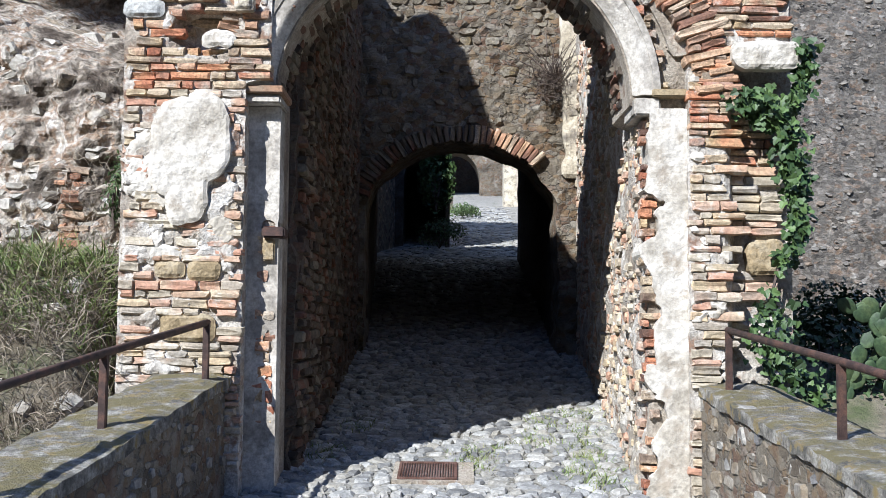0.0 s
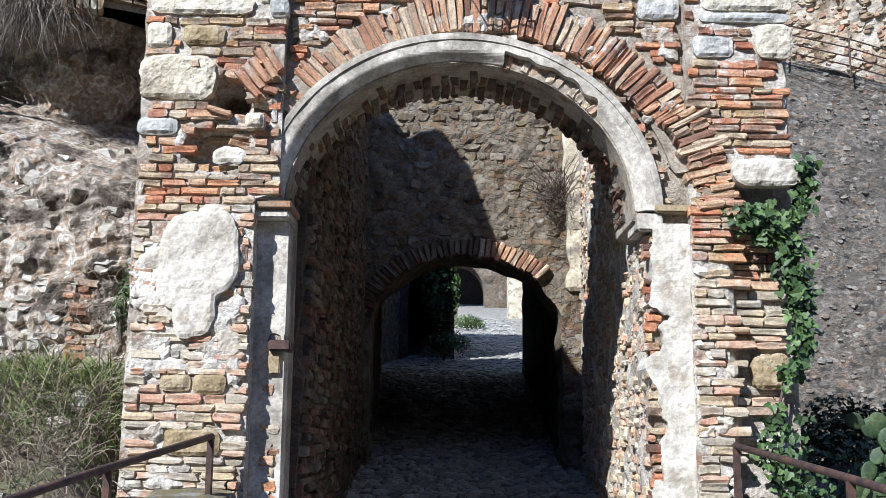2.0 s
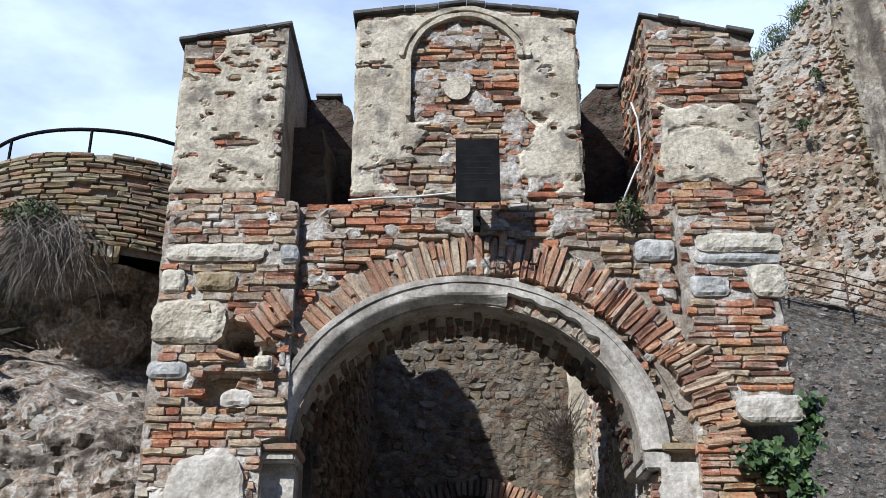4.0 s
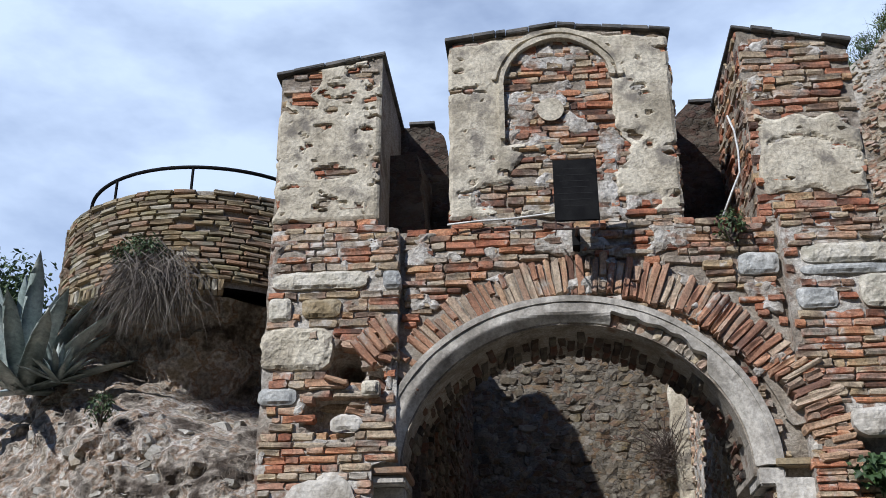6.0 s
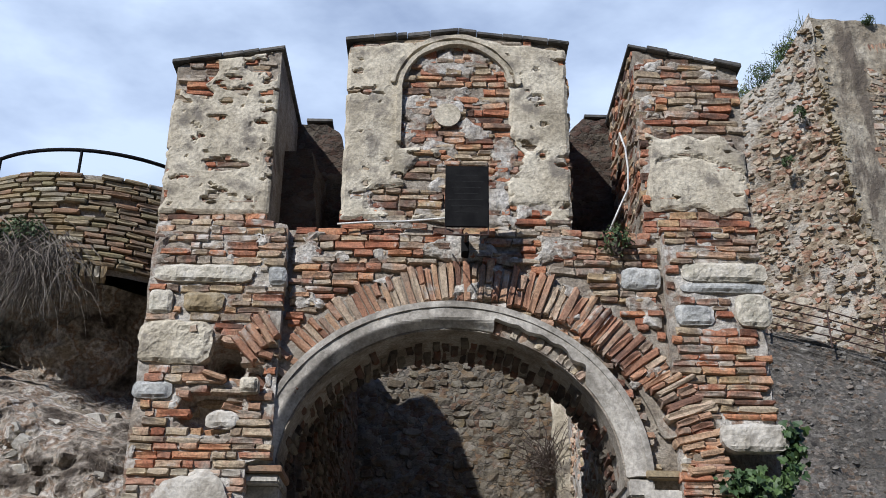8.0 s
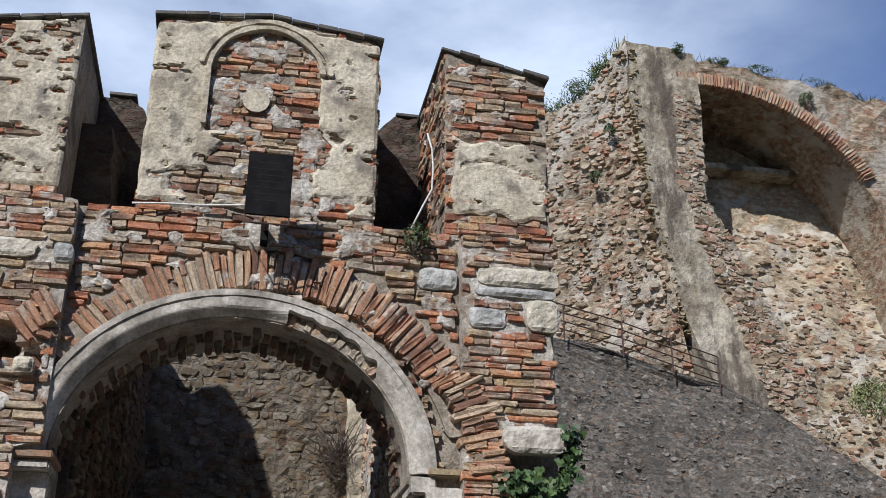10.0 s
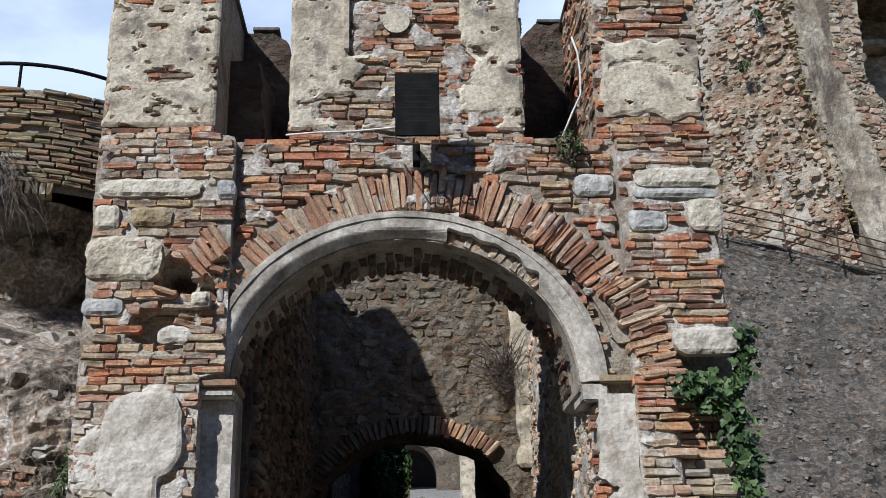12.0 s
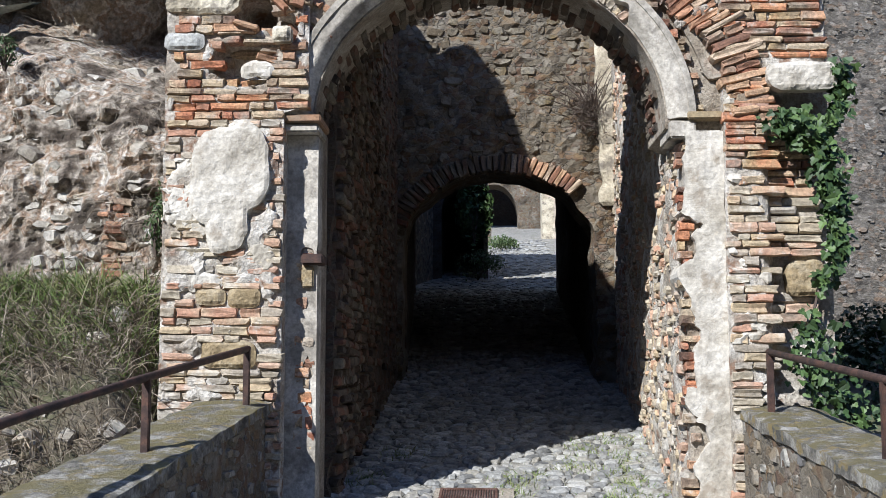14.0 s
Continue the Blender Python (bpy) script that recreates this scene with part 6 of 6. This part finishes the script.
def ivy():
    r = random.Random(23)
    iv = thing("ivy", "dark green ivy climbing over the ragged edge of the pier", "ivy", at=(2.5, -0.1, 0.9))
    line = [(2.2, 2.98), (2.35, 2.95), (2.5, 2.85), (2.58, 2.6), (2.6, 2.4), (2.62, 2.2), (2.6, 2.0), (2.5, 1.8), (2.42, 1.55), (2.4, 1.35), (2.38, 1.2), (2.5, 1.05), (2.62, 0.95), (2.75, 0.8)]
    up = [(2.5, 2.85), (2.64, 3.05), (2.68, 3.25), (2.66, 3.42)]
    for path in (line, up):
        v, f = tube([(x, -0.08 + 0.04 * math.sin(7 * z), z) for x, z in path], 0.012, 5)
        part_mesh("stem", mesh_from(v, f), M_TWIG, iv)
    places = []
    for path, n, spread in ((line[:5], 560, 0.06), (line[4:8], 260, 0.04), (line[8:], 280, 0.09), (up, 240, 0.04)):
        for _ in range(n):
            k = r.randrange(len(path) - 1)
            t = r.random()
            x, z = (path[k][i] + (path[k + 1][i] - path[k][i]) * t for i in (0, 1))
            places.append(((x + r.gauss(0, spread), -0.1 - abs(r.gauss(0, 0.07)), z + r.gauss(0, spread)), (0.1, -1, 0.25)))
    v, f = leaves(places, 0.063, r)
    part_mesh("foliage", mesh_from(v, f), M_IVY, iv, kind="stuff")


ivy()


def shrub(name, label, centre, radii, count, size, material, seed, category="shrub", shape="leaf", stems=7):
    r = random.Random(seed)
    c = Vector(centre)
    sh = thing(name, label, category, at=(c.x, c.y, c.z - radii[2]))
    places = []
    limbs = []
    for _ in range(stems):
        d = Vector((r.gauss(0, 1), r.gauss(0, 1), r.gauss(0.3, 0.8))).normalized()
        limbs.append(d)
        e = c + Vector((d.x * radii[0], d.y * radii[1], d.z * radii[2])) * 0.9
        v, f = tube([(c.x, c.y, c.z - radii[2]), tuple((c + e) / 2 + Vector((r.gauss(0, 0.03), 0, 0.02))), tuple(e)], 0.012 * max(1, radii[0]), 5, 0.4)
        part_mesh("stem", mesh_from(v, f), M_TWIG, sh)
    for _ in range(count):
        d = r.choice(limbs) + Vector((r.gauss(0, 0.45), r.gauss(0, 0.45), r.gauss(0, 0.45)))
        d = d.normalized() * r.uniform(0.35, 1.05) ** 0.6
        places.append(((c.x + d.x * radii[0], c.y + d.y * radii[1], c.z + d.z * radii[2]), tuple(d)))
    v, f = leaves(places, size, r, shape)
    part_mesh("foliage", mesh_from(v, f), material, sh, kind="stuff")
    return sh


shrub("shrub", "small dark green bush growing from the rock", (-4.2, 1.32, 4.0), (0.16, 0.14, 0.17), 260, 0.05, M_GREEN, 3)
shrub("shrub", "green weed growing between rock and pier", (-2.62, 0.75, 2.4), (0.12, 0.1, 0.3), 300, 0.05, M_GREEN, 4)
shrub("shrub", "dark weed rooted in the wall top", (1.46, -0.06, 5.0), (0.13, 0.1, 0.14), 240, 0.045, M_GREEN, 5)
shrub("shrub", "green undergrowth beside the ramp, shade put into its leaf colour", (2.8, 0.5, 0.5), (0.32, 0.3, 0.34), 600, 0.048, M_UNDER_SHADE, 6, shape="ivy")
shrub("shrub", "green undergrowth beside the ramp, shade put into its leaf colour", (3.5, 0.9, 0.6), (0.6, 0.4, 0.5), 1700, 0.048, M_UNDER_SHADE, 7, shape="ivy")
shrub("shrub", "green undergrowth beside the ramp, shade put into its leaf colour", (2.95, -0.9, 0.25), (0.36, 0.6, 0.34), 700, 0.045, M_UNDER_SHADE, 8)
shrub("shrub", "green undergrowth beside the ramp, shade put into its leaf colour", (4.6, 1.6, 0.7), (0.8, 0.5, 0.6), 1700, 0.048, M_UNDER_SHADE, 9, shape="ivy")
for k, (cx, cy, cz) in enumerate(((3.3, 1.3, 1.0), (4.3, 1.2, 0.9), (5.2, 2.2, 1.0), (3.8, 2.2, 1.25))):
    shrub("shrub", "green undergrowth beside the ramp, shade put into its leaf colour", (cx, cy, cz), (0.6, 0.45, 0.55), 1600, 0.048, M_UNDER_SHADE, 60 + k, shape="ivy")
shrub("shrub", "yellow-green tuft on the turret wall", (-4.25, 1.88, 5.85), (0.32, 0.14, 0.2), 650, 0.055, M_GREEN, 10)
shrub("shrub", "green weed in the grass below the rock", (-2.95, 0.35, 1.55), (0.25, 0.2, 0.16), 420, 0.05, M_GREEN, 11)
shrub("shrub", "green weed on the wall over the tunnel", (1.2, 6.4, 6.25), (0.14, 0.1, 0.12), 160, 0.06, M_GREEN, 12)
for k, (cx, cy, cz, rx, rz) in enumerate(((12.2, 23.3, 23.2, 0.55, 0.4), (11.5, 23.8, 22.5, 0.7, 0.55), (10.7, 24.5, 22.1, 0.7, 0.5), (9.8, 25.2, 21.9, 0.7, 0.5))):
    shrub("shrub", "scrubby bush on the crest of the bastion", (cx, cy, cz), (rx, 0.5, rz), 700, 0.11, M_GREEN if k % 2 else M_GRASS, 80 + k)
for k, (cx, cy, cz, rx, rz) in enumerate(((14.9, 22.7, 24.1, 0.3, 0.22), (16.6, 22.9, 23.9, 0.45, 0.22), (18.3, 22.9, 23.7, 0.6, 0.25), (20.6, 22.9, 23.4, 0.7, 0.25), (19.9, 22.75, 22.6, 0.28, 0.3), (12.1, 22.75, 20.3, 0.2, 0.3), (11.6, 23.0, 18.6, 0.2, 0.25))):
    shrub("shrub", "dark green tuft rooted in the bastion", (cx, cy, cz), (rx, 0.25, rz), 420, 0.09, M_GREEN, 90 + k, stems=4)
shrub("shrub", "yellowish bush at the foot of the bastion", (19.3, 20.6, 10.4), (0.9, 0.5, 0.75), 1100, 0.12, M_GRASS, 99)
shrub("shrub", "green weeds beside the upper road", (0.85, 38.0, 6.0), (0.9, 3.0, 0.35), 1500, 0.14, M_GREEN, 13)

shrub("shrub", "dark creeper hanging over the cellar doorway", (-0.1, 23.15, 5.5), (0.55, 0.3, 0.95), 1600, 0.12, M_IVY, 14, shape="ivy")
shrub("shrub", "dark weeds at the foot of the upper wall", (0.0, 22.6, 3.9), (0.8, 0.6, 0.45), 900, 0.1, M_GREEN, 15)
tagged(part_mesh("wall_upper_low", slab(lambda x, z: min(x + 2.6, 0.62 - x, 7.5 - z + 0.08 * nz(x, 0, z, 4), z - 6.0), (-2.7, 0.7, 5.9, 7.7), 0.08, 41.8, 42.4, 0.08, 3, 4), M_RUBBLE), "low rubble wall at the bend of the upper road", "wall", kind="structure")


def grass():
    r = random.Random(31)
    roots, dry = [], []
    for _ in range(4200):
        x, y = r.uniform(-4.6, -2.38), r.uniform(-0.1, 0.95)
        z = terrain(x, y)
        (roots if r.random() < 0.65 else dry).append((x, y, z - 0.02))
    v, f = blades(roots, 0.27, r, (0, -0.3, 0), 0.008, 0.55)
    tagged(part_mesh("grass", mesh_from(v, f), M_GRASS, kind="stuff"), "tall green and yellow grass below the rock", "grass")
    for _ in range(8000):
        x, y = r.uniform(-5.2, -2.3), r.uniform(-2.6, 0.3)
        dry.append((x, y, terrain(x, y) + r.uniform(0, 0.15)))
    v, f = blades(dry, 0.36, r, (0.1, -0.6, 0), 0.0045, 0.9)
    tagged(part_mesh("dry_grass", mesh_from(v, f), M_DRY, kind="stuff"), "dry brown stalks hanging down the bank", "grass")
    hang = []
    for _ in range(420):
        x, z = r.choice(((r.gauss(-3.35, 0.12), r.gauss(2.1, 0.25)), (r.gauss(-2.65, 0.1), r.gauss(2.0, 0.3)), (r.gauss(-2.8, 0.15), r.gauss(3.6, 0.4)), (r.gauss(-3.0, 0.15), r.gauss(2.5, 0.2)), (r.gauss(-2.7, 0.2), r.gauss(4.6, 0.3))))
        hang.append((x, rock_y(x, z) - 0.02, z))
    v, f = blades(hang, 0.4, r, (0, -0.8, 0), 0.004, 1.3, 0.2)
    tagged(part_mesh("dry_stalks", mesh_from(v, f), M_DRY, kind="stuff"), "dry stalks hanging on the rock face", "dry stalks")
    tufts = []
    for cx, cy in ((1.3, 1.0), (1.35, 2.0), (1.25, 1.45), (1.4, 2.8), (0.3, 0.9), (0.85, 1.7), (1.25, 0.35), (0.4, 1.3), (1.0, 2.4), (1.15, 0.6), (-0.95, 1.2), (-0.7, 2.2)):
        for _ in range(130):
            x, y = r.gauss(cx, 0.1), r.gauss(cy, 0.15)
            tufts.append((x, y, ground_z(y) - 0.01))
    v, f = blades(tufts, 0.07, r, (0, 0, 0), 0.005, 0.4)
    tagged(part_mesh("grass", mesh_from(v, f), M_GRASS, kind="stuff"), "short grass between the cobbles", "grass")
    crest = []
    for _ in range(1500):
        x = r.uniform(13.2, 26)
        crest.append((x, BY + 1.0 + r.uniform(0, 1.5), 23.8 - 0.12 * max(0, x - 15.5)))
    for _ in range(1500):
        t = r.random()
        crest.append((5.6 + 7.2 * t + r.gauss(0, 0.15), BY + 6.1 - 5.5 * t + r.uniform(0, 1.2), flank_top(t) + r.gauss(-0.1, 0.12)))
    v, f = blades(crest, 0.55, r, (0, -0.2, 0), 0.018, 0.6)
    tagged(part_mesh("grass", mesh_from(v, f), M_GREEN, kind="stuff"), "wild grass on the crest of the bastion", "grass")
    roots = []
    for _ in range(1100):
        roots.append((r.gauss(-4.1, 0.2), 1.88 + r.gauss(0, 0.07), r.gauss(5.62, 0.14)))
    v, f = blades(roots, 0.7, r, (0.05, -0.25, 0), 0.006, 1.5, -0.05)
    tagged(part_mesh("hanging_roots", mesh_from(v, f), M_ROOT, kind="stuff"), "grey-brown roots hanging from the turret", "roots")


grass()


def dry_bush():
    r = random.Random(41)
    d = thing("dry_bush", "leafless brown bush growing out of the wall", "bush", at=(1.45, 6.35, 4.6))
    for k in range(26):
        a = r.uniform(radians(60), radians(175))
        ln = r.uniform(0.25, 0.85)
        p = Vector((1.5 + r.gauss(0, 0.06), 6.36, 4.62 + r.gauss(0, 0.06)))
        pts = [tuple(p + Vector((math.cos(a), -0.25, math.sin(a) * 0.8)) * ln * t + Vector((r.gauss(0, 0.02), r.gauss(0, 0.02), 0.03 * t))) for t in (0, 0.35, 0.7, 1.0)]
        v, f = tube(pts, 0.008, 4, 0.35)
        part_mesh("twig", mesh_from(v, f), M_TWIG, d)
    v, f = blades([(r.gauss(1.48, 0.13), 6.32 + r.gauss(0, 0.05), r.gauss(4.55, 0.14)) for _ in range(420)], 0.22, r, (-0.2, -0.4, 0), 0.005, 0.6, 0.6)
    part_mesh("brush", mesh_from(v, f), M_TWIG, d, kind="stuff")


dry_bush()


def agave(at, scale, seed):
    r = random.Random(seed)
    g = thing("agave", "large blue-grey agave with long pointed leaves", "agave", "agaves on the rock", at=at)
    for k in range(38):
        a, tilt = k * 2.4, 0.2 + 1.25 * (k / 38)
        ln = scale * r.uniform(0.8, 1.15)
        verts, faces = [], []
        side = Vector((-math.sin(a), math.cos(a), 0))
        pos, ang = Vector(at), tilt
        for j in range(7):
            t = j / 6
            w = scale * 0.088 * (0.7 + 1.2 * t) * (1 - t) ** 0.6 + 0.002
            out = Vector((math.cos(a) * math.sin(ang), math.sin(a) * math.sin(ang), math.cos(ang)))
            nrm = out.cross(side)
            verts += [tuple(pos - side * w - nrm * w * 0.35), tuple(pos), tuple(pos + side * w - nrm * w * 0.35), tuple(pos + nrm * 0.02 * scale * (1 - t))]
            pos = pos + out * ln / 6
            ang += (0.09 if k % 4 else 0.2) * t
        for j in range(6):
            q = 4 * j
            faces += [(q, q + 1, q + 5, q + 4), (q + 1, q + 2, q + 6, q + 5), (q + 2, q + 3, q + 7, q + 6), (q + 3, q, q + 4, q + 7)]
        part_mesh("leaf", mesh_from(verts, faces), M_AGAVE, g, smooth=True)


agave((-5.5, 2.25, 4.5), 1.3, 3)
agave((-5.0, 2.0, 4.5), 0.42, 4)


def prickly_pear(base, seed, n=14, size=0.16):
    r = random.Random(seed)
    g = thing("prickly_pear", "prickly pear cactus with flat green pads", "cactus", "prickly pears beside the ramp", at=base)
    joints = [(Vector(base), 0.0)]
    for k in range(n):
        p, lean = r.choice(joints[-5:])
        lean2 = lean + r.uniform(-0.7, 0.7)
        up = Vector((math.sin(lean2), r.uniform(-0.3, 0.1), math.cos(lean2))).normalized()
        face = Vector((r.gauss(0, 0.5), -1, r.gauss(0, 0.2))).normalized()
        face = (face - up * face.dot(up)).normalized()
        side = up.cross(face)
        s = size * r.uniform(0.8, 1.15)
        verts, faces = [], []
        rings = [(0.0, 0.15, 0.1), (0.15, 0.3, 0.5), (0.5, 0.42, 0.8), (0.8, 0.36, 0.7), (0.97, 0.17, 0.3), (1.02, 0.02, 0.02)]
        for t, w, d in rings:
            for q in range(10):
                c = 2 * math.pi * q / 10
                verts.append(tuple(p + s * (1.5 * t * up + 1.5 * w * math.cos(c) * side + 0.12 * d * math.sin(c) * face)))
        for j in range(5):
            for q in range(10):
                a, b = 10 * j + q, 10 * j + (q + 1) % 10
                faces.append((a, b, b + 10, a + 10))
        part_mesh("pad", mesh_from(verts, faces), M_PEAR, g, smooth=True)
        joints.append((p + s * 1.45 * up, lean2))
    return g


prickly_pear((3.2, 0.6, 0.75), 5, 16, 0.11)
prickly_pear((3.55, 0.6, 0.8), 6, 16, 0.11)
prickly_pear((-3.05, -0.85, 0.1), 7, 12, 0.11)


def far_tree(base, height, crown, seed):
    r = random.Random(seed)
    t = thing("tree", "dark evergreen tree on the hill behind the rock", "tree", "trees on the hill", at=base)
    b = Vector(base)
    v, f = tube([tuple(b + Vector((0.15 * math.sin(k), 0.1 * k, height * k / 5))) for k in range(6)], 0.3, 8, 0.4)
    part_mesh("trunk", mesh_from(v, f), M_TWIG, t)
    places = []
    for _ in range(16):
        d = Vector((r.gauss(0, 1), r.gauss(0, 1), r.gauss(0, 0.7))).normalized() * crown * r.uniform(0.4, 0.9)
        c = b + Vector((0, 0.5, height)) + Vector((d.x, d.y, d.z * 0.7))
        v, f = tube([tuple(b + Vector((0, 0.4, height * 0.8))), tuple(c)], 0.08, 5, 0.4)
        part_mesh("limb", mesh_from(v, f), M_TWIG, t)
        for _ in range(260):
            e = Vector((r.gauss(0, 1), r.gauss(0, 1), r.gauss(0, 1))) * crown * 0.2
            places.append((tuple(c + e), tuple(e + Vector((0, 0, 0.2)))))
    v, f = leaves(places, 0.3, r, "leaf")
    part_mesh("crown", mesh_from(v, f), M_GREEN, t, kind="stuff")


far_tree((-18.5, 25, ground_z(25) - 0.3), 11.0, 2.4, 3)
far_tree((-21.5, 26, ground_z(26) - 0.3), 11.7, 2.2, 5)
